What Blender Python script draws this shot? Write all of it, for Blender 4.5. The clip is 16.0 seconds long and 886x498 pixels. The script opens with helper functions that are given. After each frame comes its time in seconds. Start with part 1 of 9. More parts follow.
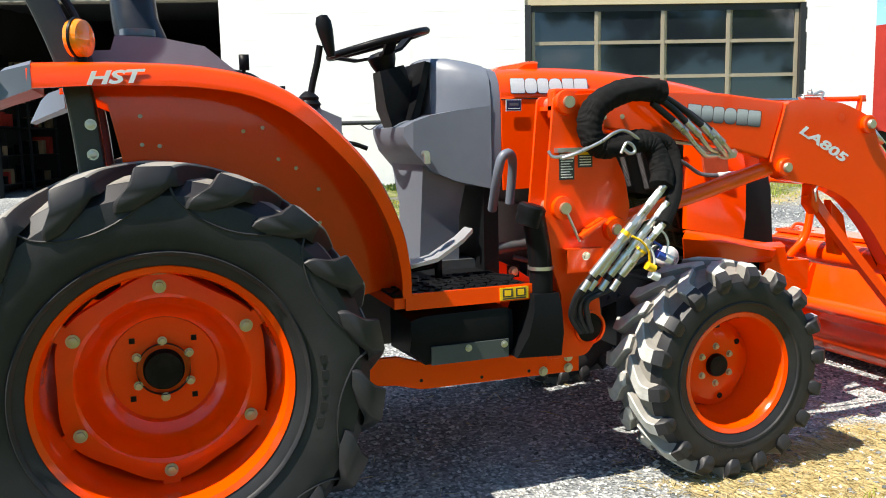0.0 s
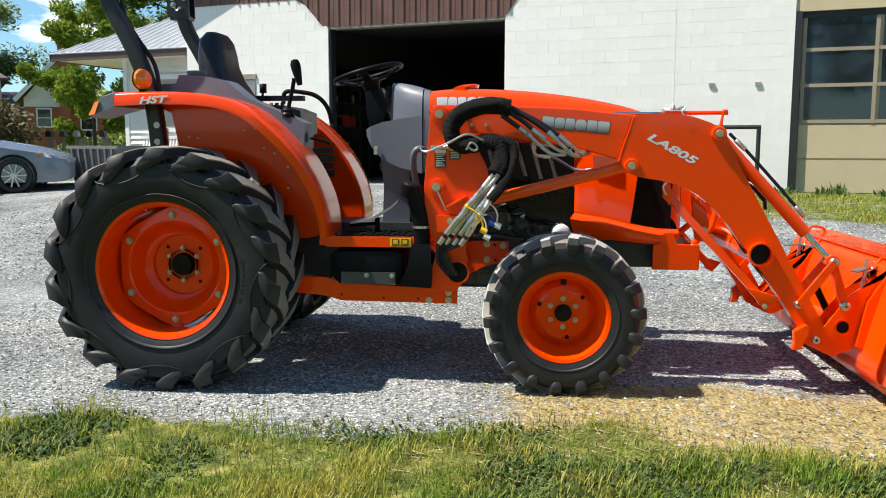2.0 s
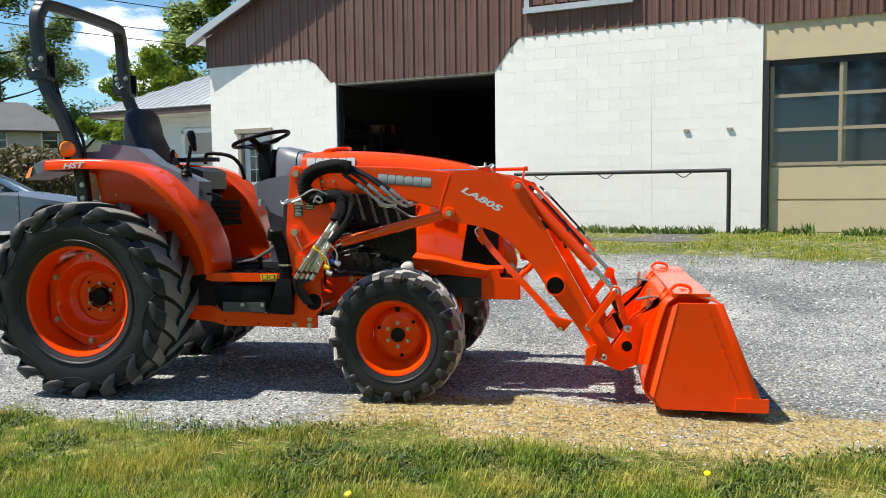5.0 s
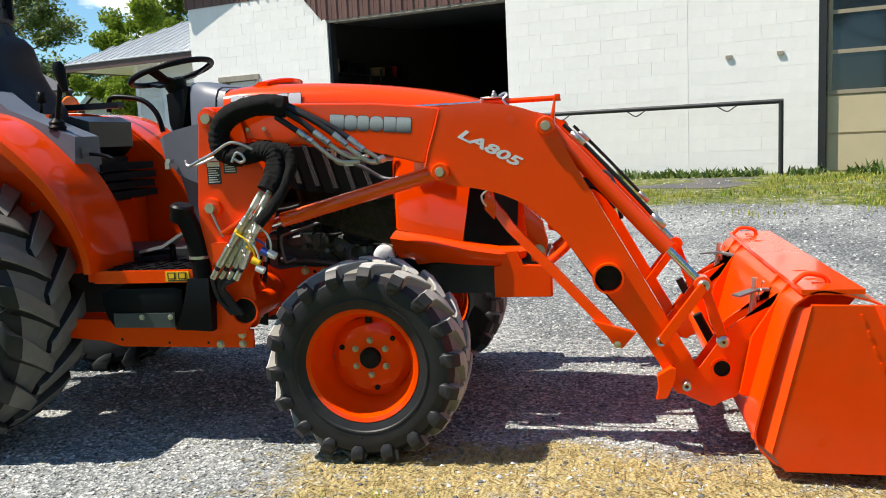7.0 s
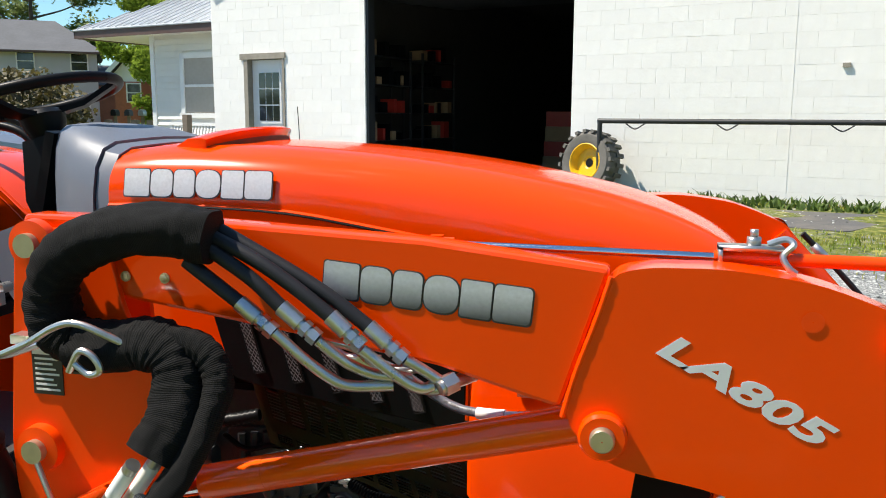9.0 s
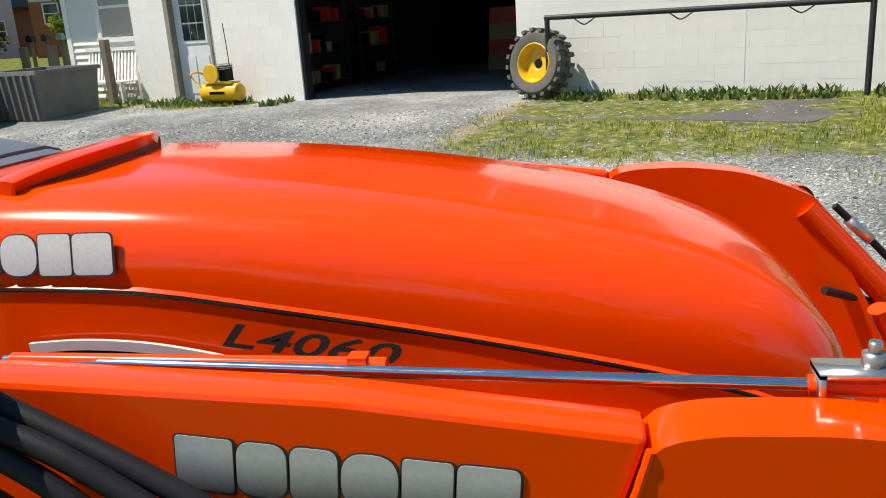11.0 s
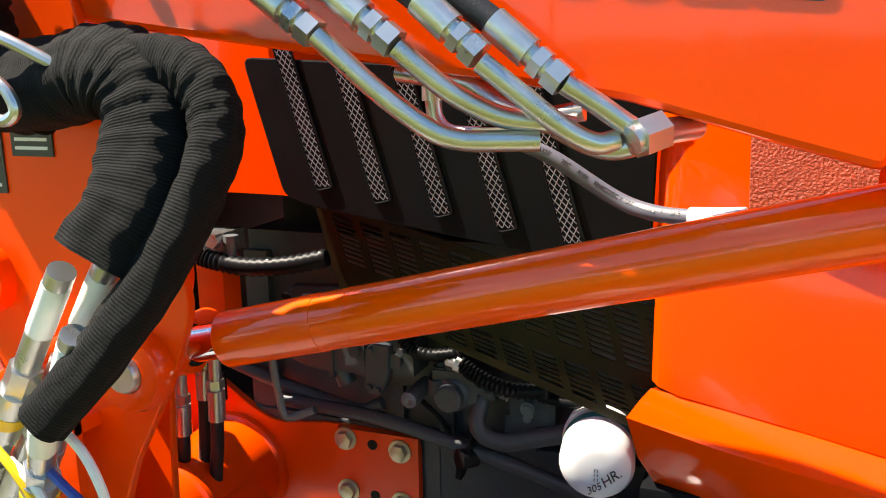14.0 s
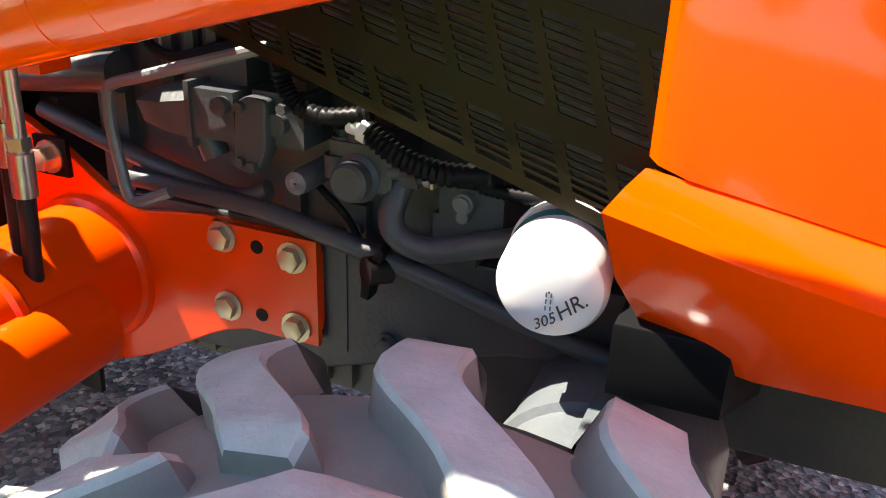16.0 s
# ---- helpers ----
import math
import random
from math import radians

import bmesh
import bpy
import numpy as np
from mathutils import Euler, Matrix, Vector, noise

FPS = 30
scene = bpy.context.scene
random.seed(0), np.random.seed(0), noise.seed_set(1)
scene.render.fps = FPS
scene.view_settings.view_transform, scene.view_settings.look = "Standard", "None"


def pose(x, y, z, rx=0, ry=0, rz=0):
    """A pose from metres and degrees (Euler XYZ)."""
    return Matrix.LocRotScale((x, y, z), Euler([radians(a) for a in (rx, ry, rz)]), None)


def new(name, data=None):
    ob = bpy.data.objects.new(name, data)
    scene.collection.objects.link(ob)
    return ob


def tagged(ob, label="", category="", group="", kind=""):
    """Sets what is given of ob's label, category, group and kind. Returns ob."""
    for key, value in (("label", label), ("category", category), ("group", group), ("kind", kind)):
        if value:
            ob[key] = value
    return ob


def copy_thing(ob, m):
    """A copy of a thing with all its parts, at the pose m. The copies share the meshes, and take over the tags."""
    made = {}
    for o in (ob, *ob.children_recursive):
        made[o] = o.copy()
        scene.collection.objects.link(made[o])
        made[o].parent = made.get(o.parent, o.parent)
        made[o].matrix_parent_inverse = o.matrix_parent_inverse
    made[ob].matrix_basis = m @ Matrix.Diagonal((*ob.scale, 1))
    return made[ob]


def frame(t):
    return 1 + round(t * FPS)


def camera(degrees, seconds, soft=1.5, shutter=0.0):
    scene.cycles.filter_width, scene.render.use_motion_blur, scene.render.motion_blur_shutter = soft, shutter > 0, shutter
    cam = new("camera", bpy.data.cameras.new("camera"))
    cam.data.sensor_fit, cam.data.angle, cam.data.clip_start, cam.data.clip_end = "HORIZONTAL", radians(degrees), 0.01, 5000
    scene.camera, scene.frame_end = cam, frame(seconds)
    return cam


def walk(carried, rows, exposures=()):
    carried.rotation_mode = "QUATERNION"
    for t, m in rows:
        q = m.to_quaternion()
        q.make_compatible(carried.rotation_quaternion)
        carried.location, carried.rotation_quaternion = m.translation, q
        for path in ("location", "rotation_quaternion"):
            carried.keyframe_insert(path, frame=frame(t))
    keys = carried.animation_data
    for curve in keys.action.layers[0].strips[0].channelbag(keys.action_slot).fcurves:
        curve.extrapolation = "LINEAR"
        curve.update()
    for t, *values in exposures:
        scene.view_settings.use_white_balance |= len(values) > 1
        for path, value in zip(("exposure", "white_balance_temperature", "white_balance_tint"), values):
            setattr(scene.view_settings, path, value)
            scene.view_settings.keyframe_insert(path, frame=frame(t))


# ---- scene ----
cam = camera(55.9, 16.0, soft=1.0)
METRES, EYE, TILT, LEAN, TURN = 10.1, 1.235, 0.0, 0.0, -20.5
ROWS = [
    (0.0, 0.002, 0.0032, 0.0008, 0.25, -7.53, 1.28),
    (0.5, 0.056, -0.0254, -0.0009, 10.71, -9.2, 0.95),
    (1.0, 0.1152, -0.0432, -0.0008, 17.36, -8.4, 0.68),
    (1.5, 0.1732, -0.0649, -0.0038, 20.44, -7.73, 0.68),
    (2.0, 0.2242, -0.0823, -0.0036, 26.21, -7.0, -0.12),
    (2.5, 0.2745, -0.0916, -0.0007, 27.02, -6.24, 0.32),
    (3.0, 0.3161, -0.1093, -0.0018, 27.81, -3.99, 1.02),
    (3.5, 0.3503, -0.1216, 0.0018, 28.9, -3.4, 0.84),
    (4.0, 0.38, -0.1249, 0.0008, 30.01, -2.91, 0.35),
    (6.5, 0.3191, -0.0026, 0.0021, 30.98, -7.09, 1.71),
    (7.0, 0.2934, 0.0472, 0.0003, 31.21, -7.63, 2.78),
    (7.5, 0.2692, 0.0934, 0.0044, 31.18, -8.37, 2.17),
    (8.0, 0.2393, 0.1398, 0.0133, 32.35, -8.54, 0.28),
    (8.5, 0.2004, 0.18, 0.0205, 33.16, -8.62, -0.51),
    (9.0, 0.1721, 0.2088, 0.0328, 33.58, -9.05, -0.25),
    (11.5, 0.1454, 0.2572, 0.0473, 29.05, -16.75, 4.11),
    (12.0, 0.1532, 0.246, 0.0422, 28.91, -15.18, 3.68),
    (12.5, 0.1549, 0.2411, 0.0313, 29.9, -12.68, 3.04),
    (13.0, 0.1546, 0.2445, 0.0179, 33.83, -12.36, 2.17),
    (13.5, 0.1489, 0.2463, 0.0059, 40.67, -12.45, 2.06),
    (14.0, 0.1373, 0.2514, -0.0016, 41.72, -12.33, 0.98),
    (14.5, 0.12, 0.2663, -0.0093, 42.13, -13.28, -0.28),
    (15.0, 0.1121, 0.2746, -0.0154, 42.05, -16.31, -1.95),
    (15.5, 0.1156, 0.278, -0.0172, 42.22, -19.42, -2.57),
    (16.0, 0.1228, 0.2825, -0.0201, 43.53, -23.37, -2.0),
]
walk(cam, [(t, pose(-0.087, -3.16, EYE, TILT, LEAN, TURN) @ pose(METRES * x, METRES * y, METRES * z, 90 + pitch, roll, yaw)) for t, x, y, z, yaw, pitch, roll in ROWS], exposures=[(0.0, 1.05, 6950, 10), (0.6, 0.66, 6950, 10), (4.0, 0.64, 6950, 10), (7.0, 0.64, 6950, 10), (9.0, 0.78, 6950, 10), (11.5, 0.40, 7250, 10), (12.5, 0.46, 7250, 10), (13.5, 0.95, 7250, 10), (14.5, 2.20, 7500, 10), (16.0, 2.30, 7500, 10)])

# ---- light ----
SUN_TO = Vector((-0.60, -0.135, 1.0)).normalized()
world = bpy.data.worlds.new("sky")
scene.world = world
world.use_nodes = True
wn, wl = world.node_tree.nodes, world.node_tree.links
wn.clear()
sky = wn.new("ShaderNodeTexSky")
sky.sky_type, sky.sun_disc = "NISHITA", False
sky.sun_elevation = math.asin(SUN_TO.z)
sky.sun_rotation = math.atan2(SUN_TO.x, SUN_TO.y)
sky.air_density, sky.dust_density, sky.ozone_density = 1.0, 0.05, 3.5
# fair-weather clouds
tc, mp, nz, rp, mx = (wn.new(k) for k in ("ShaderNodeTexCoord", "ShaderNodeMapping", "ShaderNodeTexNoise", "ShaderNodeValToRGB", "ShaderNodeMixRGB"))
mp.inputs["Scale"].default_value = (1.0, 1.0, 2.6)
mp.inputs["Location"].default_value = (0.55, 0.4, 0.22)
nz.inputs["Scale"].default_value, nz.inputs["Detail"].default_value, nz.inputs["Roughness"].default_value = 5.0, 7.0, 0.55
rp.color_ramp.elements[0].position, rp.color_ramp.elements[1].position = 0.62, 0.70
mx.inputs["Color2"].default_value = (11.5, 11.8, 12.4, 1)
bg, wo = wn.new("ShaderNodeBackground"), wn.new("ShaderNodeOutputWorld")
bg.inputs["Strength"].default_value = 0.095
wl.new(tc.outputs["Generated"], mp.inputs["Vector"])
wl.new(mp.outputs["Vector"], nz.inputs["Vector"])
# one large cumulus over the annex
dp, dm, ad = wn.new("ShaderNodeVectorMath"), wn.new("ShaderNodeMapRange"), wn.new("ShaderNodeMath")
dp.operation, ad.operation = "DOT_PRODUCT", "ADD"
dp.inputs[1].default_value = (-0.487, 0.858, 0.160)
dm.inputs["From Min"].default_value, dm.inputs["From Max"].default_value, dm.inputs["To Max"].default_value = 0.9960, 0.9996, 0.13
wl.new(tc.outputs["Generated"], dp.inputs[0])
wl.new(dp.outputs["Value"], dm.inputs["Value"])
wl.new(nz.outputs["Fac"], ad.inputs[0])
wl.new(dm.outputs["Result"], ad.inputs[1])
wl.new(ad.outputs[0], rp.inputs["Fac"])
wl.new(rp.outputs["Color"], mx.inputs["Fac"])
deep = wn.new("ShaderNodeMixRGB")
deep.blend_type = "MULTIPLY"
deep.inputs["Fac"].default_value, deep.inputs["Color2"].default_value = 1.0, (0.70, 0.95, 1.04, 1)
wl.new(sky.outputs["Color"], deep.inputs["Color1"])
wl.new(deep.outputs["Color"], mx.inputs["Color1"])
wl.new(mx.outputs["Color"], bg.inputs["Color"])
wl.new(bg.outputs["Background"], wo.inputs["Surface"])
sun = new("sun", bpy.data.lights.new("sun", "SUN"))
sun.data.energy, sun.data.angle, sun.data.color = 5.0, radians(0.53), (1.0, 0.955, 0.885)
sun.rotation_mode = "QUATERNION"
sun.rotation_quaternion = SUN_TO.to_track_quat("Z", "Y")
sun.location = SUN_TO * 60


# ---- materials ----
def material(name, color, rough=0.5, metal=0.0, var=0.12, scale=14.0, bump=0.0, bscale=220.0, coat=0.0, dirt=None, dirt_amount=0.0, dirt_scale=3.0, rand=0.0, rvar=0.08, spec=0.5):
    """A surface with colour variation at two scales, fine relief and an optional soil colour in patches."""
    m = bpy.data.materials.new(name)
    m.use_nodes = True
    n, l = m.node_tree.nodes, m.node_tree.links
    p = n["Principled BSDF"]
    p.inputs["Metallic"].default_value = metal
    p.inputs["Coat Weight"].default_value = coat
    p.inputs["Coat Roughness"].default_value = 0.04
    p.inputs["Specular IOR Level"].default_value = spec
    t = n.new("ShaderNodeTexCoord")
    a, b = n.new("ShaderNodeTexNoise"), n.new("ShaderNodeTexNoise")
    a.inputs["Scale"].default_value, a.inputs["Detail"].default_value = scale, 5
    b.inputs["Scale"].default_value, b.inputs["Detail"].default_value = scale * 0.13, 3
    for k in (a, b):
        l.new(t.outputs["Object"], k.inputs["Vector"])
    add = n.new("ShaderNodeMath")
    add.operation = "ADD"
    l.new(a.outputs["Fac"], add.inputs[0])
    l.new(b.outputs["Fac"], add.inputs[1])
    r = n.new("ShaderNodeMapRange")
    r.inputs["From Min"].default_value, r.inputs["From Max"].default_value = 0.6, 1.4
    r.inputs["To Min"].default_value, r.inputs["To Max"].default_value = 1 - var, 1 + var
    l.new(add.outputs[0], r.inputs["Value"])
    value = r.outputs["Result"]
    if rand:
        oi, rr, mm = n.new("ShaderNodeObjectInfo"), n.new("ShaderNodeMapRange"), n.new("ShaderNodeMath")
        rr.inputs["To Min"].default_value, rr.inputs["To Max"].default_value = 1 - rand, 1 + rand
        mm.operation = "MULTIPLY"
        l.new(oi.outputs["Random"], rr.inputs["Value"])
        l.new(rr.outputs["Result"], mm.inputs[0])
        l.new(value, mm.inputs[1])
        value = mm.outputs[0]
    hs = n.new("ShaderNodeHueSaturation")
    hs.inputs["Color"].default_value = (*color, 1)
    l.new(value, hs.inputs["Value"])
    out = hs.outputs["Color"]
    if dirt:
        d, dr, dm = n.new("ShaderNodeTexNoise"), n.new("ShaderNodeMapRange"), n.new("ShaderNodeMixRGB")
        d.inputs["Scale"].default_value, d.inputs["Detail"].default_value, d.inputs["Roughness"].default_value = dirt_scale, 8, 0.65
        dr.inputs["From Min"].default_value, dr.inputs["From Max"].default_value, dr.inputs["To Max"].default_value = 0.45, 0.75, dirt_amount
        dm.inputs["Color2"].default_value = (*dirt, 1)
        l.new(t.outputs["Object"], d.inputs["Vector"])
        l.new(d.outputs["Fac"], dr.inputs["Value"])
        l.new(dr.outputs["Result"], dm.inputs["Fac"])
        l.new(out, dm.inputs["Color1"])
        out = dm.outputs["Color"]
    l.new(out, p.inputs["Base Color"])
    q = n.new("ShaderNodeMapRange")
    q.inputs["To Min"].default_value, q.inputs["To Max"].default_value = max(rough - rvar, 0.02), min(rough + rvar, 1)
    l.new(a.outputs["Fac"], q.inputs["Value"])
    l.new(q.outputs["Result"], p.inputs["Roughness"])
    if bump:
        f, u = n.new("ShaderNodeTexNoise"), n.new("ShaderNodeBump")
        f.inputs["Scale"].default_value, f.inputs["Detail"].default_value = bscale, 3
        u.inputs["Strength"].default_value, u.inputs["Distance"].default_value = bump, 0.004
        l.new(t.outputs["Object"], f.inputs["Vector"])
        l.new(f.outputs["Fac"], u.inputs["Height"])
        l.new(u.outputs["Normal"], p.inputs["Normal"])
    return m


def glass(name, tint, rough=0.03):
    m = bpy.data.materials.new(name)
    m.use_nodes = True
    p = m.node_tree.nodes["Principled BSDF"]
    p.inputs["Base Color"].default_value, p.inputs["Roughness"].default_value = (*tint, 1), rough
    p.inputs["Transmission Weight"].default_value = 1.0
    return m


ORANGE = material("orange_enamel", (0.92, 0.060, 0.0006), 0.17, var=0.04, scale=6, spec=0.25, coat=0.4, dirt=(0.50, 0.06, 0.006), dirt_amount=0.05, dirt_scale=9, bump=0.006, bscale=45, rvar=0.04)
ORANGE_GLOSS = material("glossy_cylinder_enamel", (0.95, 0.092, 0.0008), 0.14, var=0.03, scale=6, spec=0.4, coat=0.3, bump=0.006, bscale=40, rvar=0.03)
ORANGE_DUSTY = material("dusty_orange_enamel", (0.90, 0.058, 0.0008), 0.30, var=0.06, scale=9, spec=0.28, coat=0.22, dirt=(0.42, 0.12, 0.03), dirt_amount=0.12, dirt_scale=5, rvar=0.06)
GREY_PLASTIC = material("slate_plastic", (0.115, 0.132, 0.165), 0.45, var=0.06, scale=20, bump=0.05, bscale=700)
BLACK_PLASTIC = material("black_plastic", (0.0065, 0.007, 0.008), 0.40, spec=0.10, var=0.15, scale=20, bump=0.05, bscale=600)
BLACK_PAINT = material("black_paint", (0.006, 0.006, 0.007), 0.4, spec=0.12, var=0.15, scale=12, dirt=(0.10, 0.09, 0.07), dirt_amount=0.18, dirt_scale=14)
ENGINE_GREY = material("engine_paint", (0.046, 0.053, 0.060), 0.40, spec=0.4, var=0.25, scale=18, bump=0.15, bscale=160, dirt=(0.10, 0.088, 0.074), dirt_amount=0.4, dirt_scale=11)
RUBBER = material("tyre_rubber", (0.016, 0.016, 0.018), 0.50, spec=0.35, var=0.2, scale=25, bump=0.12, bscale=300, dirt=(0.055, 0.052, 0.048), dirt_amount=0.25, dirt_scale=6)
RUBBER_WORN = material("worn_tread_rubber", (0.20, 0.19, 0.17), 0.75, var=0.3, scale=18, bump=0.25, bscale=200, dirt=(0.26, 0.235, 0.19), dirt_amount=0.5, dirt_scale=10)
RUBBER_DUST = material("dusty_tread_rubber", (0.36, 0.365, 0.34), 0.85, var=0.3, scale=30, bump=0.5, bscale=130, dirt=(0.50, 0.48, 0.43), dirt_amount=0.85, dirt_scale=14)
FABRIC = material("woven_sleeve", (0.008, 0.008, 0.009), 0.85, spec=0.12, var=0.25, scale=60, bump=0.3, bscale=900)
HOSE = material("hose_rubber", (0.014, 0.014, 0.017), 0.5, spec=0.3, var=0.15, scale=40, bump=0.1, bscale=500)
STEEL = material("zinc_steel", (0.56, 0.55, 0.53), 0.30, 0.9, var=0.12, scale=40, dirt=(0.32, 0.29, 0.23), dirt_amount=0.25, dirt_scale=25)
CHROME = material("chrome_rod", (0.72, 0.72, 0.72), 0.10, 1.0, var=0.03, scale=30)
BOLT_MAT = material("yellow_zinc", (0.52, 0.46, 0.33), 0.38, 0.8, var=0.12, scale=60)
WHITE_PAINT = material("white_filter_paint", (0.82, 0.82, 0.80), 0.35, var=0.04, scale=12)
SILVER = material("silver_foil", (0.72, 0.73, 0.75), 0.35, 0.15, var=0.08, scale=18)
DARK_EDGE = material("decal_edge", (0.035, 0.03, 0.03), 0.4, var=0.05)
YELLOW = material("safety_yellow", (0.85, 0.50, 0.01), 0.4, var=0.06)
BLUE = material("blue_cap", (0.02, 0.06, 0.32), 0.4, var=0.06)
AMBER = material("amber_lens", (0.95, 0.23, 0.005), 0.12, var=0.08, coat=0.6)
VINYL = material("seat_vinyl", (0.012, 0.014, 0.020), 0.36, spec=0.35, var=0.15, scale=30, bump=0.1, bscale=400)
LABEL_WHITE = material("label_white", (0.75, 0.75, 0.72), 0.5, var=0.05)
GUNMETAL = material("latch_grey", (0.16, 0.17, 0.18), 0.4, 0.4, var=0.15)


# ---- mesh helpers ----
def part(name, bm, mat, parent, label="", angle=32):
    """Links a bmesh as one mesh object under a thing or part."""
    me = bpy.data.meshes.new(name)
    bmesh.ops.recalc_face_normals(bm, faces=bm.faces)
    bm.to_mesh(me)
    bm.free()
    for m in mat if isinstance(mat, (list, tuple)) else (mat,):
        me.materials.append(m)
    me.shade_smooth()
    me.set_sharp_from_angle(angle=radians(angle))
    for f in me.polygons:
        if len(f.vertices) > 6:
            f.use_smooth = False
    ob = new(name, me)
    ob.parent = parent
    if label:
        ob["label"] = label
    return ob


def thing(name, label, category, group="", kind="", at=None):
    ob = new(name)
    ob.empty_display_size = 0.2
    if at is not None:
        ob.matrix_basis = at
    return tagged(ob, label, category, group, kind)


def bevel(bm, w, segs=1, angle=35):
    if w > 0:
        es = [e for e in bm.edges if len(e.link_faces) == 2 and e.calc_face_angle(0) > radians(angle)]
        bmesh.ops.bevel(bm, geom=es, offset=w, segments=segs, affect="EDGES", profile=0.5, clamp_overlap=True)
    return bm


def box(x0, x1, y0, y1, z0, z1, b=0.004, segs=1):
    bm = bmesh.new()
    v = [bm.verts.new((x, y, z)) for z in (z0, z1) for x, y in ((x0, y0), (x1, y0), (x1, y1), (x0, y1))]
    for f in ((3, 2, 1, 0), (4, 5, 6, 7), (0, 1, 5, 4), (1, 2, 6, 5), (2, 3, 7, 6), (3, 0, 4, 7)):
        bm.faces.new([v[i] for i in f])
    return bevel(bm, b, segs)


def arc(cx, cz, r, a0, a1, n):
    return [(cx + r * math.cos(radians(a0 + (a1 - a0) * i / n)), cz + r * math.sin(radians(a0 + (a1 - a0) * i / n))) for i in range(n + 1)]


def rounded(pts, r=0.02, n=3):
    """A closed outline with its corners rounded."""
    out, k = [], len(pts)
    for i in range(k):
        p, a, c = Vector(pts[i]), Vector(pts[i - 1]), Vector(pts[(i + 1) % k])
        d = min(r, (a - p).length * 0.45, (c - p).length * 0.45)
        s, e = p + (a - p).normalized() * d, p + (c - p).normalized() * d
        for j in range(n + 1):
            t = j / n
            q = s * (1 - t) ** 2 + p * 2 * t * (1 - t) + e * t * t
            out.append((q.x, q.y))
    return out


def plate(outline, y0, y1, b=0.003, holes=(), axis="y"):
    """An outline in x and z, given depth along y, with round holes (x, z, r) through it."""
    loop = [Vector(p) for p in outline]
    area = sum(loop[i - 1].x * loop[i].y - loop[i].x * loop[i - 1].y for i in range(len(loop)))
    if area < 0:
        loop.reverse()
    loops = [loop]
    for hx, hz, hr in holes:
        c = Vector((hx, hz))
        k = len(loop)
        i = min(range(k), key=lambda q: (loop[q] - c).length)
        j = min((q for q in range(k) if (loop[q] - c).dot(loop[i] - c) < 0), key=lambda q: (loop[q] - c).length)
        if i > j:
            i, j = j, i
        ai = math.degrees(math.atan2(loop[i].y - hz, loop[i].x - hx))
        aj = math.degrees(math.atan2(loop[j].y - hz, loop[j].x - hx))
        one = loop[i:j + 1] + [Vector(p) for p in arc(hx, hz, hr, aj, ai - (360 if ai > aj else 0), 14)]
        two = loop[j:] + loop[:i + 1] + [Vector(p) for p in arc(hx, hz, hr, ai, aj - (360 if aj > ai else 0), 14)]
        loops = [one, two]
    bm = bmesh.new()
    for lp in loops:
        k = len(lp)
        front = [bm.verts.new((p.x, y0, p.y)) for p in lp]
        back = [bm.verts.new((p.x, y1, p.y)) for p in lp]
        bm.faces.new(front)
        bm.faces.new(back[::-1])
        for i in range(k):
            bm.faces.new((front[i], back[i], back[(i + 1) % k], front[(i + 1) % k]))
    if holes:
        bmesh.ops.remove_doubles(bm, verts=bm.verts, dist=1e-6)
        bm.verts.index_update()
        seen = {}
        for f in bm.faces:
            seen.setdefault(tuple(sorted(v.index for v in f.verts)), []).append(f)
        bmesh.ops.delete(bm, geom=[f for g in seen.values() if len(g) > 1 for f in g], context="FACES_ONLY")
        bmesh.ops.recalc_face_normals(bm, faces=bm.faces)
    elif b:
        bmesh.ops.recalc_face_normals(bm, faces=bm.faces)
        k = len(loop)
        es = [e for e in bm.edges if len(e.link_faces) == 2 and any(len(f.verts) == k for f in e.link_faces)]
        bmesh.ops.bevel(bm, geom=es, offset=b, segments=2, affect="EDGES", profile=0.5, clamp_overlap=True)
    return bm


def smooth_path(pts, n=6):
    """Catmull-Rom through points."""
    p = [Vector(q) for q in pts]
    p = [2 * p[0] - p[1], *p, 2 * p[-1] - p[-2]]
    out = []
    for i in range(1, len(p) - 2):
        for j in range(n):
            t = j / n
            out.append(0.5 * (2 * p[i] + (p[i + 1] - p[i - 1]) * t + (2 * p[i - 1] - 5 * p[i] + 4 * p[i + 1] - p[i + 2]) * t * t + (3 * p[i] - p[i - 1] - 3 * p[i + 1] + p[i + 2]) * t ** 3))
    return out + [p[-2]]


def sweep(pts, ring, caps=True, radius=None, up=(0, 1, 0)):
    """Sweeps a closed ring of (a, b) along points. radius(i, k): a factor for ring point k at station i."""
    pts = [Vector(p) for p in pts]
    bm, rows, ref = bmesh.new(), [], Vector(up)
    for i, p in enumerate(pts):
        d = (pts[min(i + 1, len(pts) - 1)] - pts[max(i - 1, 0)]).normalized()
        s = (ref - d * ref.dot(d))
        s = s.normalized() if s.length > 1e-4 else d.orthogonal().normalized()
        ref = s
        c = d.cross(s)
        rows.append([bm.verts.new(p + (s * a + c * b) * (radius(i, k) if radius else 1)) for k, (a, b) in enumerate(ring)])
    k = len(ring)
    for a, b in zip(rows, rows[1:]):
        for j in range(k):
            bm.faces.new((a[j], a[(j + 1) % k], b[(j + 1) % k], b[j]))
    if caps:
        bm.faces.new(rows[0][::-1])
        bm.faces.new(rows[-1])
    return bm


def circle(r, n=12):
    return [(r * math.cos(2 * math.pi * i / n), r * math.sin(2 * math.pi * i / n)) for i in range(n)]


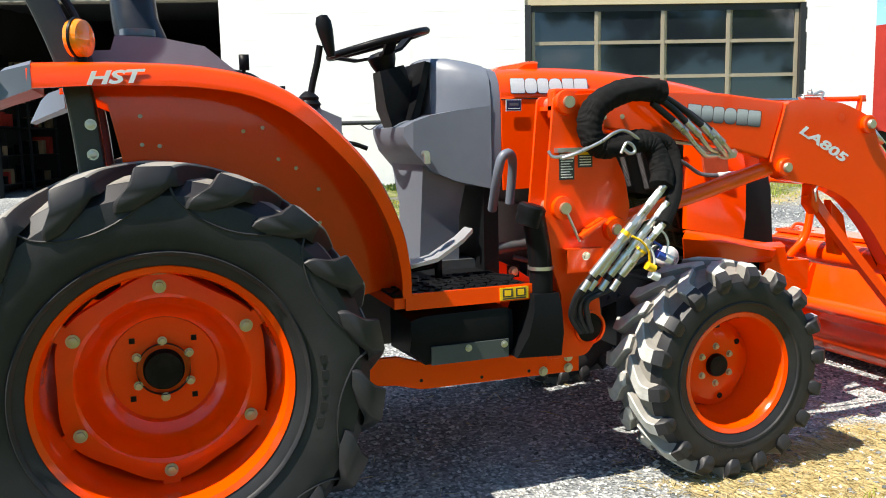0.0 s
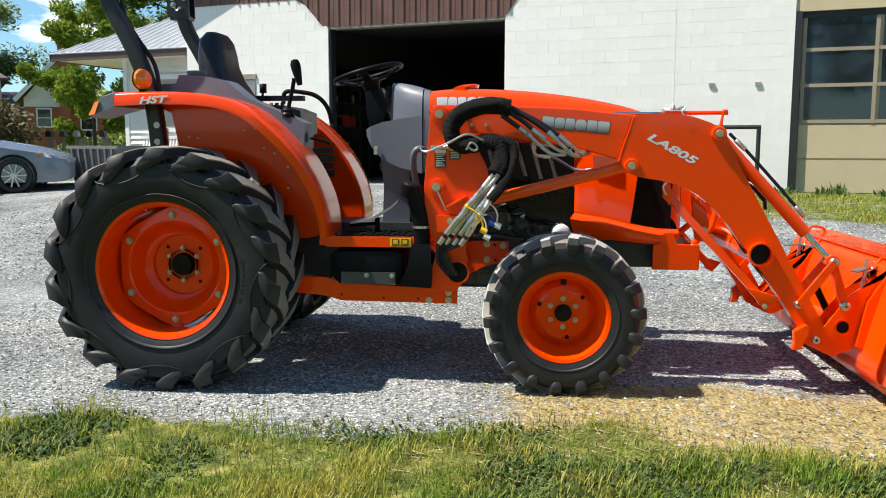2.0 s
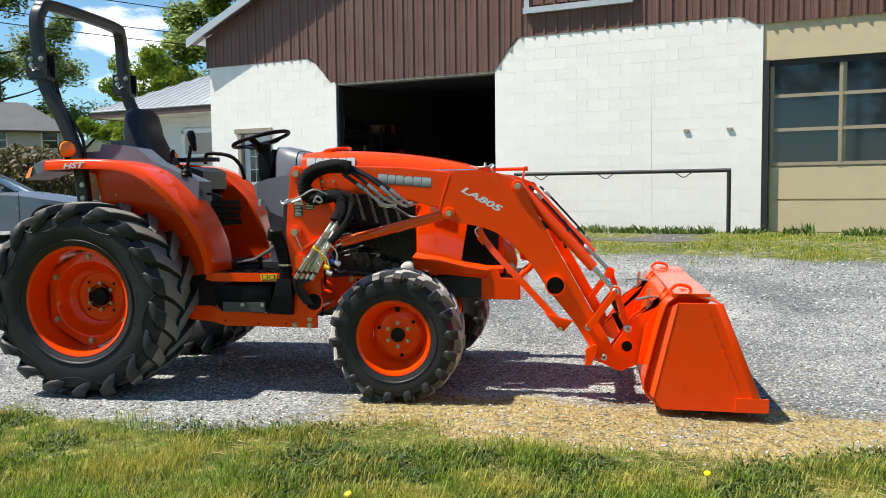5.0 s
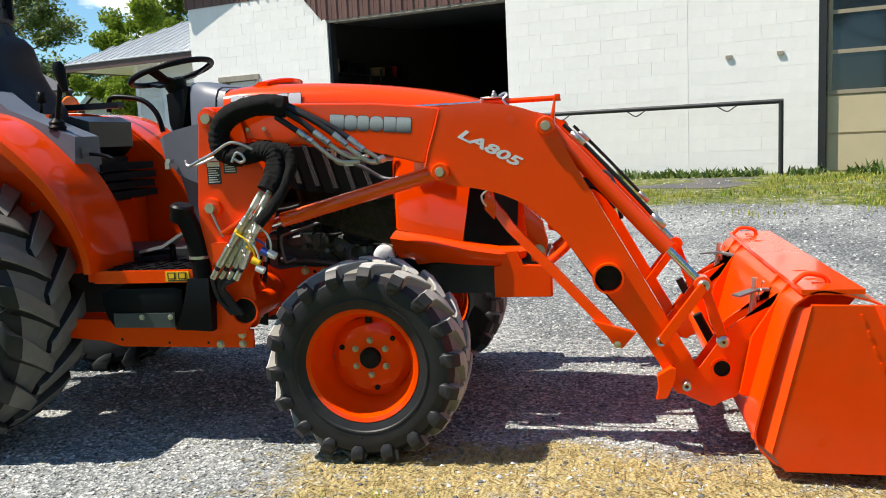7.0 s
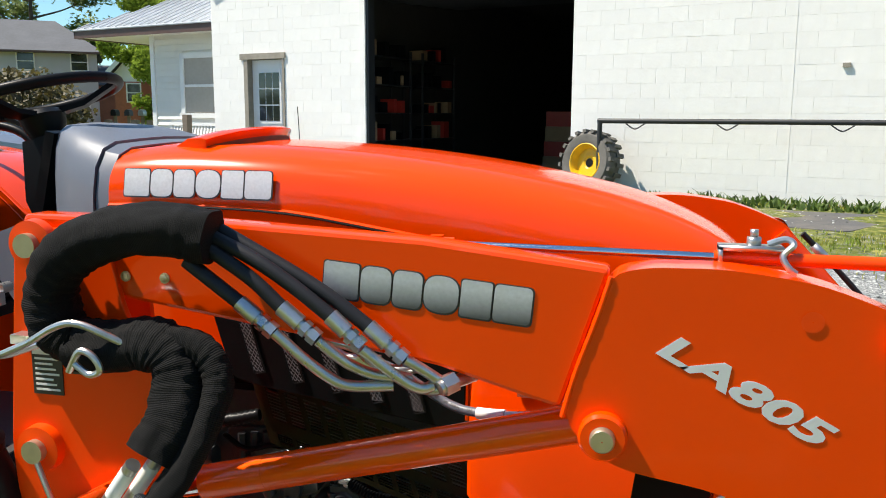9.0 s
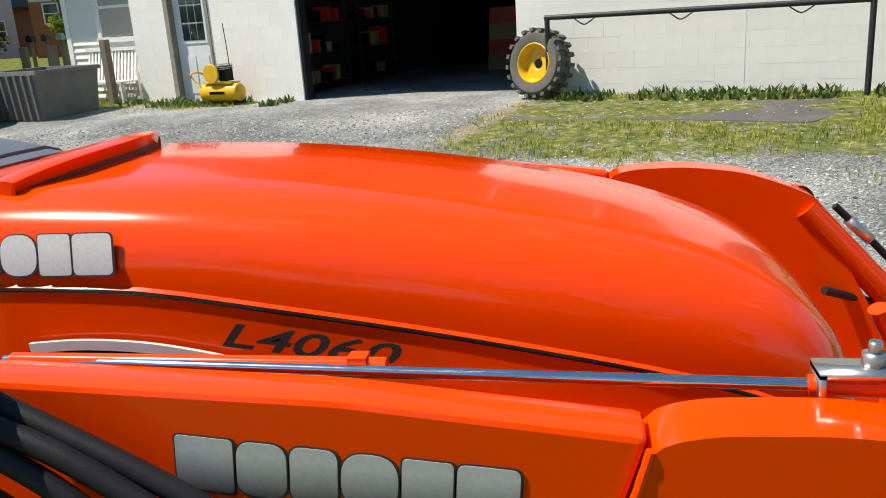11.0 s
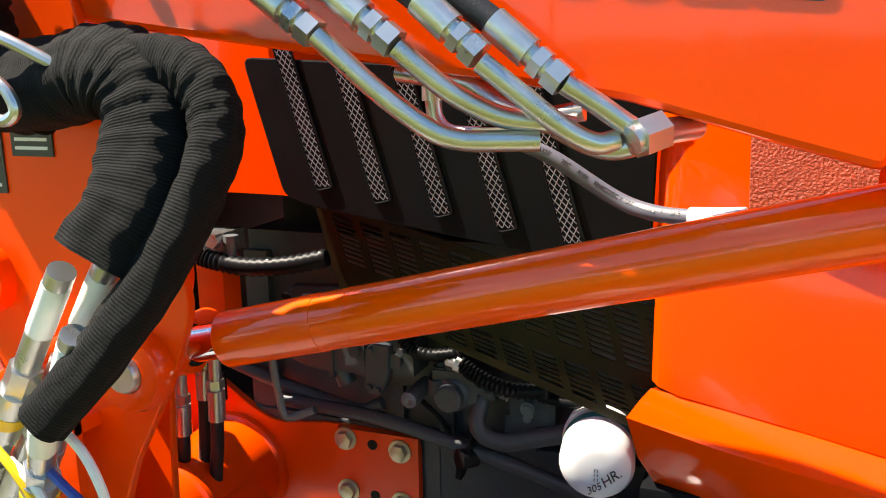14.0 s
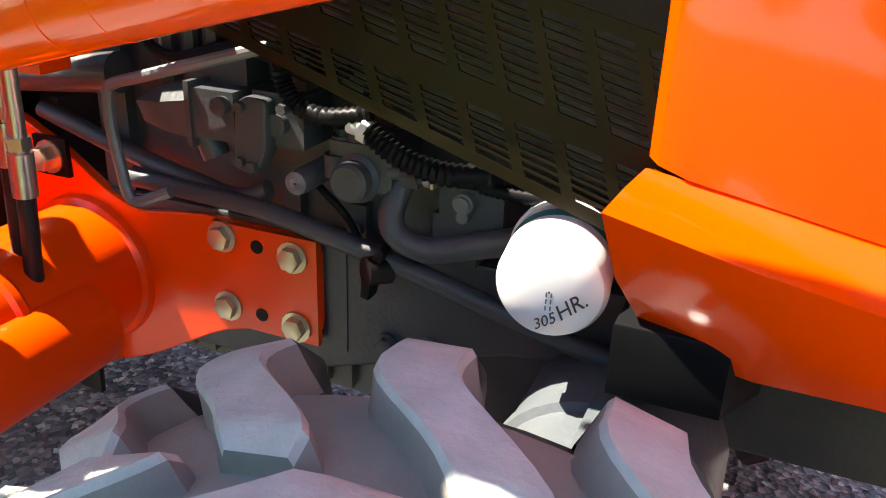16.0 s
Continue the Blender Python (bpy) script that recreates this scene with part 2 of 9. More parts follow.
def tube(pts, r, n=12, smooth=6, radius=None):
    return sweep(smooth_path(pts, smooth) if smooth else pts, circle(r, n), radius=radius)


def rod(a, b, r, n=16, b_w=0.0):
    bm = sweep([a, b], circle(r, n))
    return bevel(bm, b_w, 2, 50)


def lathe(profile, n=48, at=(0, 0, 0), closed=False, wave=None):
    """Turns a profile of (radius, y) about the y axis."""
    bm, rows = bmesh.new(), []
    for i in range(n):
        a = 2 * math.pi * i / n
        rows.append([bm.verts.new((at[0] + (r * (wave(a, r) if wave else 1)) * math.cos(a), at[1] + y, at[2] + (r * (wave(a, r) if wave else 1)) * math.sin(a))) for r, y in profile])
    for i in range(n):
        a, b = rows[i], rows[(i + 1) % n]
        m = len(profile)
        for j in range(m if closed else m - 1):
            bm.faces.new((a[j], a[(j + 1) % m], b[(j + 1) % m], b[j]))
    bmesh.ops.remove_doubles(bm, verts=bm.verts, dist=1e-5)
    return bm


def loft(rows, close_ring=False, caps=False):
    bm = bmesh.new()
    vs = [[bm.verts.new(p) for p in r] for r in rows]
    k = len(rows[0])
    for a, b in zip(vs, vs[1:]):
        for j in range(k if close_ring else k - 1):
            bm.faces.new((a[j], a[(j + 1) % k], b[(j + 1) % k], b[j]))
    if caps:
        bm.faces.new(vs[0][::-1])
        bm.faces.new(vs[-1])
    return bm


def thicken(bm, t):
    """Gives a sheet thickness along its normals."""
    bmesh.ops.recalc_face_normals(bm, faces=bm.faces)
    g = bmesh.ops.solidify(bm, geom=bm.faces[:], thickness=t)
    return bm


def join(*bms):
    out = bms[0]
    for o in bms[1:]:
        me = bpy.data.meshes.new("tmp")
        o.to_mesh(me)
        o.free()
        out.from_mesh(me)
        bpy.data.meshes.remove(me)
    return out


def moved(bm, m):
    bm.transform(m)
    return bm


def hex_bolt(parent, x, y, z, r=0.011, h=0.009, mat=None, name="bolt", washer=True):
    """A hexagon head facing the negative y side."""
    ring = [(r * math.cos(math.pi / 3 * i + x * 9), r * math.sin(math.pi / 3 * i + x * 9)) for i in range(6)]
    bm = plate([(x + a, z + b) for a, b in ring], y - h, y, 0.0015)
    if washer:
        bm = join(bm, lathe([(r * 1.35, 0.0), (r * 1.35, -0.003), (0.001, -0.003)], 14, (x, y, z)))
    return part(name, bm, mat or BOLT_MAT, parent)


def letters(name, body, size, mat, parent, m, shear=0.0, bold=0.0, depth=0.0006, label=""):
    """Raised flat writing in the built-in font."""
    cu = bpy.data.curves.new("writing", "FONT")
    cu.body, cu.size, cu.shear, cu.offset, cu.extrude = body, size, shear, bold, depth
    cu.resolution_u = 3
    ob = new("writing", cu)
    me = bpy.data.meshes.new_from_object(ob.evaluated_get(bpy.context.evaluated_depsgraph_get()))
    bpy.data.objects.remove(ob)
    bpy.data.curves.remove(cu)
    me.name = name
    me.transform(m)
    me.materials.clear()
    me.materials.append(mat)
    o = new(name, me)
    o.parent = parent
    if label:
        o["label"] = label
    return o


# ---- ground ----
TURN_B = -16.5
WALL = pose(5.1, 9.35, 0, 0, 0, TURN_B)          # the workshop's front: u along it, v into it
CB, SB = math.cos(radians(TURN_B)), math.sin(radians(TURN_B))


def into_wall(x, y):
    """u and v of a place: along the front, and behind it."""
    return (x - 5.1) * CB + (y - 9.35) * SB, -(x - 5.1) * SB + (y - 9.35) * CB


def ease(t):
    t = min(max(t, 0.0), 1.0)
    return t * t * (3 - 2 * t)


def ground_z(x, y):
    u, v = into_wall(x, y)
    z = 0.47 * ease((v + 9.2) / 8.9)
    z -= 0.05 * ease((-1.0 - y) / 2.5)
    z -= 0.03 * ease((x - 3.2) / 0.8) * ease((0.8 - y) / 0.6)
    z += 0.02 * noise.noise((x * 0.35, y * 0.35, 0.3)) * ease((abs(y) - 1.2) / 1.5)
    return z


def ground_material():
    """Crushed stone, with straw litter and turf in patches."""
    m = bpy.data.materials.new("yard_ground")
    m.use_nodes = True
    n, l = m.node_tree.nodes, m.node_tree.links
    p = n["Principled BSDF"]
    p.inputs["Roughness"].default_value = 0.95
    p.inputs["Specular IOR Level"].default_value = 0.2
    g = n.new("ShaderNodeNewGeometry")

    def noise_tex(scale, detail=4, rough=0.55):
        t = n.new("ShaderNodeTexNoise")
        t.inputs["Scale"].default_value, t.inputs["Detail"].default_value, t.inputs["Roughness"].default_value = scale, detail, rough
        l.new(g.outputs["Position"], t.inputs["Vector"])
        return t

    def ramp(src, stops):
        r = n.new("ShaderNodeValToRGB")
        r.color_ramp.elements.remove(r.color_ramp.elements[1])
        for i, (pos, col) in enumerate(stops):
            e = r.color_ramp.elements[0] if i == 0 else r.color_ramp.elements.new(pos)
            e.position, e.color = pos, (*col, 1)
        l.new(src, r.inputs["Fac"])
        return r.outputs["Color"]

    def mix(fac, a, b):
        k = n.new("ShaderNodeMixRGB")
        l.new(fac, k.inputs["Fac"])
        l.new(a, k.inputs["Color1"])
        l.new(b, k.inputs["Color2"])
        return k.outputs["Color"]

    def math_node(op, a, b):
        k = n.new("ShaderNodeMath")
        k.operation = op
        for i, q in enumerate((a, b)):
            if isinstance(q, (int, float)):
                k.inputs[i].default_value = q
            else:
                l.new(q, k.inputs[i])
        return k.outputs[0]

    vor = n.new("ShaderNodeTexVoronoi")
    vor.inputs["Scale"].default_value = 75
    l.new(g.outputs["Position"], vor.inputs["Vector"])
    sep = n.new("ShaderNodeSeparateColor")
    l.new(vor.outputs["Color"], sep.inputs["Color"])
    stone = ramp(sep.outputs["Red"], [(0.0, (0.06, 0.068, 0.072)), (0.4, (0.19, 0.205, 0.212)), (0.75, (0.335, 0.352, 0.355)), (1.0, (0.68, 0.70, 0.68))])
    fines = ramp(noise_tex(1.1, 8, 0.65).outputs["Fac"], [(0.32, (0.13, 0.14, 0.145)), (0.5, (0.26, 0.275, 0.278)), (0.68, (0.48, 0.49, 0.475))])
    k = n.new("ShaderNodeMixRGB")
    k.inputs["Fac"].default_value = 0.28
    l.new(stone, k.inputs["Color1"])
    l.new(fines, k.inputs["Color2"])
    lanes = ramp(noise_tex(0.55, 3).outputs["Fac"], [(0.35, (0.62, 0.63, 0.65)), (0.65, (1.15, 1.14, 1.12))])
    mu = n.new("ShaderNodeMixRGB")
    mu.blend_type = "MULTIPLY"
    mu.inputs["Fac"].default_value = 1.0
    l.new(k.outputs["Color"], mu.inputs["Color1"])
    l.new(lanes, mu.inputs["Color2"])
    gravel = mu.outputs["Color"]
    fib = n.new("ShaderNodeTexNoise")
    fib.inputs["Scale"].default_value, fib.inputs["Detail"].default_value = 60, 5
    mp = n.new("ShaderNodeMapping")
    mp.inputs["Scale"].default_value = (1, 0.25, 1)
    mp.inputs["Rotation"].default_value = (0, 0, 0.7)
    l.new(g.outputs["Position"], mp.inputs["Vector"])
    l.new(mp.outputs["Vector"], fib.inputs["Vector"])
    straw = ramp(fib.outputs["Fac"], [(0.3, (0.20, 0.15, 0.06)), (0.6, (0.46, 0.37, 0.17))])
    turf = ramp(noise_tex(9, 6).outputs["Fac"], [(0.3, (0.035, 0.055, 0.010)), (0.55, (0.14, 0.165, 0.035)), (0.72, (0.36, 0.31, 0.11))])
    att = n.new("ShaderNodeVertexColor")
    att.layer_name = "cover"
    cs = n.new("ShaderNodeSeparateColor")
    l.new(att.outputs["Color"], cs.inputs["Color"])
    rough_edge = noise_tex(2.4, 9, 0.7).outputs["Fac"]
    fine_edge = noise_tex(16, 6, 0.7).outputs["Fac"]
    wob = math_node("ADD", math_node("MULTIPLY", math_node("SUBTRACT", rough_edge, 0.5), 1.5), math_node("MULTIPLY", math_node("SUBTRACT", fine_edge, 0.5), 1.4))

    def mask(ch):
        r = n.new("ShaderNodeMapRange")
        r.inputs["From Min"].default_value, r.inputs["From Max"].default_value = 0.42, 0.62
        l.new(math_node("ADD", cs.outputs[ch], math_node("MULTIPLY", wob, 0.55)), r.inputs["Value"])
        return r.outputs["Result"]

    col = mix(mask("Red"), gravel, straw)
    col = mix(mask("Green"), col, turf)
    l.new(col, p.inputs["Base Color"])
    bp = n.new("ShaderNodeBump")
    bp.inputs["Strength"].default_value, bp.inputs["Distance"].default_value = 0.9, 0.014
    l.new(math_node("ADD", math_node("MULTIPLY", vor.outputs["Distance"], 0.8), noise_tex(45, 5).outputs["Fac"]), bp.inputs["Height"])
    l.new(bp.outputs["Normal"], p.inputs["Normal"])
    return m


def cover(x, y):
    """How much straw and how much turf lies at a place (0 to 1 each)."""
    u, v = into_wall(x, y)
    w = 0.25 * noise.noise((x * 1.1, y * 1.1, 5.0)) + 0.12 * noise.noise((x * 3.1, y * 3.1, 8.0))
    edge = -1.30 - 0.05 * (x - 1) + 1.3 * w + 0.16 * noise.noise((x * 0.6, 1.0, 2.0))
    green = ease((edge - y) / 0.45 + 0.4)
    straw = 0.66 * ease((x - 1.2 + w) / 0.6) * ease((-0.45 + w - y) / 0.35 + 0.4)
    straw = max(straw, 0.55 * ease((x + 0.2) / 2.5) * ease((y - (-1.9)) / 0.2) * ease((edge + 0.12 - y) / 0.3 + 0.5))
    # turf along the workshop, broken by the drive into the bay
    drive = ease((abs(u + 6.0) - 2.0) / 0.7)
    right = ease((u + 4.6) / 1.2)
    depth = 1.3 + 2.9 * right * (1 - 0.55 * ease((u - 2.5) / 2.0))
    strip = ease((v + depth + w * 1.5) / 0.9) * drive
    green = max(green, 0.62 * strip)
    straw = max(straw, 0.55 * right * ease((v + 4.2 + w * 2) / 1.2) * ease((6 - u) / 2))
    if v > 5 or u < -19 or u > 14:
        far = max(ease((v - 5) / 3), ease((-19 - u) / 3), ease((u - 14) / 4))
        green = max(green, far)
    if y < -9:
        green = max(green, 1.0)
    return straw, green


def build_ground():
    def axis(lo, hi, fine, far):
        xs, x = [], lo
        while x < hi:
            xs.append(x)
            x += fine
        xs.append(hi)
        a, step = lo, fine
        while a > -far:
            step *= 1.35
            a -= step
            xs.insert(0, a)
        a, step = hi, fine
        while a < far:
            step *= 1.35
            a += step
            xs.append(a)
        return xs
    xs, ys = axis(-8, 10, 0.16, 1500), axis(-6, 12, 0.16, 1500)
    verts, cols = [], []
    for y in ys:
        for x in xs:
            z = ground_z(x, y)
            r = math.hypot(x, y)
            if r > 60:
                z += min((r - 60) * 0.002, 0.6)
            verts.append((x, y, z))
            cols.append((*cover(x, y), 0.0, 1.0))
    k = len(xs)
    faces = [(j * k + i, j * k + i + 1, (j + 1) * k + i + 1, (j + 1) * k + i) for j in range(len(ys) - 1) for i in range(k - 1)]
    me = bpy.data.meshes.new("ground")
    me.from_pydata(verts, [], faces)
    at = me.color_attributes.new("cover", "FLOAT_COLOR", "POINT")
    at.data.foreach_set("color", np.array(cols, dtype=np.float32).ravel())
    me.materials.append(ground_material())
    me.shade_smooth()
    tagged(new("ground", me), "grey crushed-stone yard with straw litter and patchy turf", "ground", kind="structure")


build_ground()

# ---- workshop ----
BLOCK_WHITE = material("white_block_paint", (0.86, 0.85, 0.815), 0.8, var=0.04, scale=5, bump=0.35, bscale=120, dirt=(0.50, 0.46, 0.38), dirt_amount=0.25, dirt_scale=0.8, rand=0.02)
JOINT = material("painted_mortar", (0.79, 0.78, 0.745), 0.9, var=0.08, scale=8, bump=0.3, bscale=150)
SIDING_BROWN = material("brown_metal_siding", (0.135, 0.062, 0.048), 0.5, var=0.10, scale=3, rand=0.07, dirt=(0.20, 0.13, 0.11), dirt_amount=0.3, dirt_scale=1.5)
ROOF_METAL = material("galvanised_roof", (0.50, 0.53, 0.56), 0.4, 0.35, var=0.10, scale=2.5, dirt=(0.30, 0.26, 0.23), dirt_amount=0.3, dirt_scale=1.2)
CREAM = material("cream_door_paint", (0.56, 0.47, 0.30), 0.55, var=0.06, scale=3, dirt=(0.40, 0.33, 0.22), dirt_amount=0.25, dirt_scale=2)
CREAM_TRIM = material("tan_muntin_paint", (0.33, 0.28, 0.20), 0.55, var=0.1, scale=9)
DARK_GLASS = material("dark_reflective_glass", (0.012, 0.016, 0.022), 0.05, var=0.1, scale=2, rvar=0.02, spec=0.8)
DOOR_WHITE = material("white_door_paint", (0.72, 0.74, 0.76), 0.5, var=0.04, scale=5)
WEATHERED = material("weathered_trim", (0.30, 0.27, 0.22), 0.85, var=0.3, scale=9, bump=0.3, bscale=90)
DARK_STEEL = material("dark_painted_steel", (0.03, 0.032, 0.034), 0.5, 0.3, var=0.2, scale=15)
VINYL_SIDING = material("cream_vinyl_siding", (0.76, 0.74, 0.68), 0.6, var=0.05, scale=3, rand=0.03)
GUTTER_BROWN = material("brown_fascia", (0.10, 0.055, 0.045), 0.5, var=0.1, scale=5)
# near-black block: the shade inside the bay is put into the colour
DARK_WALL = material("shade_toned_block", (0.035, 0.033, 0.031), 0.9, var=0.3, scale=3)
CONCRETE = material("worn_concrete", (0.36, 0.34, 0.31), 0.9, var=0.2, scale=6, bump=0.3, bscale=90, dirt=(0.16, 0.15, 0.13), dirt_amount=0.5, dirt_scale=2)
# concrete darkened for the shade in the bay and at its doorway
OLD_CONCRETE = material("shade_dark_concrete", (0.10, 0.095, 0.09), 0.85, var=0.25, scale=4, bump=0.2, bscale=60, dirt=(0.04, 0.038, 0.035), dirt_amount=0.6, dirt_scale=1.5)
WOOD = material("grey_wood", (0.20, 0.16, 0.12), 0.8, var=0.25, scale=12, bump=0.3, bscale=70)
CARTON = material("brown_carton", (0.30, 0.20, 0.11), 0.8, var=0.15, scale=6, rand=0.25)
RED_PAINT = material("red_paint", (0.40, 0.03, 0.02), 0.45, var=0.15, scale=6, rand=0.15)

workshop = thing("workshop", "white painted block workshop with brown metal gable siding and an open bay", "building", kind="structure", at=WALL)
Z0 = 0.42


def slab_part(name, outline, v0, v1, mat, parent, label="", b=0.0):
    return part(name, plate(outline, v0, v1, b), mat, parent, label)


# block piers: mortar-coloured core, the blocks stand proud of it
PIERS = {"left": [(-10.9, Z0), (-7.62, Z0), (-7.62, 3.50), (-8.12, 4.08), (-10.9, 4.08)],
         "right": [(-3.94, Z0), (0.82, Z0), (0.82, 3.90), (0.72, 3.92), (0.43, 4.10), (-3.50, 4.10), (-3.94, 3.50)],
         "end": [(5.40, Z0), (6.58, Z0), (6.58, 4.10), (5.40, 4.10)]}
DOOR_U0, DOOR_U1, DOOR_TOP = -10.14, -9.22, 2.60
left_core = [(-10.9, Z0), (DOOR_U0, Z0), (DOOR_U0, DOOR_TOP), (DOOR_U1, DOOR_TOP), (DOOR_U1, Z0), (-7.62, Z0), (-7.62, 3.50), (-8.12, 4.08), (-10.9, 4.08)]
pier_obs = {"left": slab_part("wall_left", left_core, 0.004, 0.22, JOINT, workshop, "white painted concrete block wall"),
            "right": slab_part("wall_right", PIERS["right"], 0.004, 0.22, JOINT, workshop, "white painted concrete block wall, cracked"),
            "end": slab_part("wall_end", PIERS["end"], 0.004, 0.22, JOINT, workshop, "white painted concrete block wall")}

# side and back walls, floor and ceiling of the bay behind the opening
part("wall_side", box(-10.9, -10.68, 0.22, 13, 0.3, 4.6, 0), BLOCK_WHITE, workshop)
part("wall_side", box(6.36, 6.58, 0.22, 13, 0.3, 4.6, 0), BLOCK_WHITE, workshop)
# back, inner walls, floor and ceiling carry the bay's shade in their colour
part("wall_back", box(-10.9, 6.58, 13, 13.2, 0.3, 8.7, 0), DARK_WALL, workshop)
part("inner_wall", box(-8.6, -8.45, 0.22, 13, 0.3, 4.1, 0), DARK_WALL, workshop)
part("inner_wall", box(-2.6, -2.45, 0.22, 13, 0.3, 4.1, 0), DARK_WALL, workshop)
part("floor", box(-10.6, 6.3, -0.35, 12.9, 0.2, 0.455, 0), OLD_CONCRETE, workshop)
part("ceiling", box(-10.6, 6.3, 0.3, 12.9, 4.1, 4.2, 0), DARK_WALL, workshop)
part("door_post", box(-7.62, -7.52, -0.012, 0.24, Z0, 3.50, 0.006), BLOCK_WHITE, workshop)
part("door_post", box(-7.52, -7.47, 0.02, 0.2, Z0, 3.46, 0.004), DARK_STEEL, workshop)
part("lintel", box(-7.62, -3.94, 0.0, 0.24, 3.44, 3.52, 0.004), WEATHERED, workshop)
# the raised overhead door under the ceiling
for i in range(5):
    part("overhead_door_section", box(-7.5, -4.05, 0.35 + i * 0.56, 0.88 + i * 0.56, 3.46 + 0.03 * i, 3.52 + 0.03 * i, 0.004), DARK_STEEL, workshop)

# ribbed gable siding above the blocks
RIDGE_U, EAVE_U, EAVE_Z, PITCH = -2.16, -11.3, 4.60, 0.453


def roof_z(u):
    return EAVE_Z + (abs(EAVE_U - RIDGE_U) - abs(u - RIDGE_U)) * PITCH


def siding_foot(u):
    """The stepped lower edge of the siding."""
    pts = [(-11.0, 4.04), (-8.12, 4.04), (-7.62, 3.48), (-3.94, 3.48), (-3.50, 4.06), (0.43, 4.06), (0.72, 3.90), (0.82, 3.90), (6.8, 3.90)]
    for (a, za), (b, zb) in zip(pts, pts[1:]):
        if a <= u <= b:
            return za + (zb - za) * (u - a) / (b - a)
    return 4.0


def siding_strip(u0, u1):
    """One rib's width of sheet: a flat pan and a raised rib."""
    bm = bmesh.new()
    prof = [(u0, -0.007), (u0 + 0.018, -0.028), (u0 + 0.045, -0.028), (u0 + 0.063, -0.007), ((u0 + u1) / 2 + 0.03, -0.007), ((u0 + u1) / 2 + 0.036, -0.012), ((u0 + u1) / 2 + 0.042, -0.007), (u1, -0.007)]
    lo = [bm.verts.new((u, v, siding_foot(u))) for u, v in prof]
    hi = [bm.verts.new((u, v, roof_z(u) - 0.05)) for u, v in prof]
    bl, bh = [bm.verts.new((u, 0.0, siding_foot(u))) for u in (u0, u1)], [bm.verts.new((u, 0.0, roof_z(u) - 0.05)) for u in (u0, u1)]
    for i in range(len(prof) - 1):
        bm.faces.new((lo[i], lo[i + 1], hi[i + 1], hi[i]))
    bm.faces.new((bl[0], bh[0], bh[1], bl[1]))
    bm.faces.new([bl[0]] + [bl[1]] + lo[::-1])
    return bm


u = -10.98
while u < 6.6:
    part("siding_panel", siding_strip(u, u + 0.2286), SIDING_BROWN, workshop, angle=20)
    u += 0.2286
part("gable_backing", plate([(-10.9, 4.1), (6.58, 4.1), (6.58, roof_z(6.58) - 0.06), (RIDGE_U, roof_z(RIDGE_U) - 0.06), (-10.9, roof_z(-10.9) - 0.06)], 0.02, 0.12, 0), DARK_WALL, workshop)
# roof sheets with a pale barge edge
for sgn, name in ((-1, "roof"), (1, "roof")):
    e = EAVE_U if sgn < 0 else 2 * RIDGE_U - EAVE_U
    bm = bmesh.new()
    a, b = (e, EAVE_Z), (RIDGE_U, roof_z(RIDGE_U))
    v = [bm.verts.new((q[0], w, q[1] + h)) for w in (-0.25, 13.4) for q in (a, b) for h in (0.0, 0.07)]
    for f in ((0, 1, 3, 2), (4, 6, 7, 5), (0, 2, 6, 4), (1, 5, 7, 3), (0, 4, 5, 1), (2, 3, 7, 6)):
        bm.faces.new([v[i] for i in f])
    part(name, bm, ROOF_METAL, workshop)
    bm = bmesh.new()
    v = [bm.verts.new((q[0], w, q[1] + h)) for w in (-0.30, -0.26) for q in (a, b) for h in (-0.10, 0.075)]
    for f in ((0, 1, 3, 2), (4, 6, 7, 5), (0, 2, 6, 4), (1, 5, 7, 3), (0, 4, 5, 1), (2, 3, 7, 6)):
        bm.faces.new([v[i] for i in f])
    part("barge_board", bm, ROOF_METAL, workshop, "pale metal barge trim")
    bm = bmesh.new()
    v = [bm.verts.new((q[0], w, q[1] - h)) for w in (-0.24, 0.0) for q in (a, b) for h in (0.03, 0.0)]
    for f in ((0, 1, 3, 2), (4, 6, 7, 5), (0, 2, 6, 4), (1, 5, 7, 3), (0, 4, 5, 1), (2, 3, 7, 6)):
        bm.faces.new([v[i] for i in f])
    part("soffit", bm, GUTTER_BROWN, workshop)

# loft hatch in the siding
hatch = part("loft_hatch", box(-3.22, -1.42, -0.075, -0.03, 4.60, 6.0, 0.004), SIDING_BROWN, workshop, "brown loft hatch in a grey metal frame")
for a in (-3.31, -1.42):
    part("frame", box(a, a + 0.10, -0.11, -0.03, 4.50, 6.1, 0.006), ROOF_METAL, hatch)
part("frame", box(-3.33, -1.30, -0.115, -0.03, 4.455, 4.56, 0.006), ROOF_METAL, hatch)
u = -3.2
while u < -1.5:
    part("rib", box(u, u + 0.03, -0.092, -0.07, 4.55, 6.0, 0.005), SIDING_BROWN, hatch)
    u += 0.2286

# glazed garage door
GZ = 0.47
garage = part("garage_door", box(0.92, 5.32, 0.12, 0.17, GZ, 3.34, 0.0), CREAM, workshop, "cream sectional garage door with dark glazing")
part("header", box(0.82, 5.40, 0.03, 0.2, 3.30, 3.95, 0.004), CREAM, workshop, "cream painted header panel")
for a in (0.82, 5.32):
    part("jamb", box(a, a + 0.10, 0.0, 0.2, GZ, 3.30, 0.005), DARK_STEEL, workshop)
part("head_rail", box(0.92, 5.32, 0.085, 0.12, 3.20, 3.30, 0.004), DARK_STEEL, garage)
for z0, z1 in ((GZ + 0.02, 1.0), (1.03, 1.55)):
    part("door_section", box(0.94, 5.30, 0.09, 0.12, z0, z1, 0.008), CREAM, garage)
rows = ((1.63, 2.14), (2.19, 2.69), (2.74, 3.20))
cols = 4
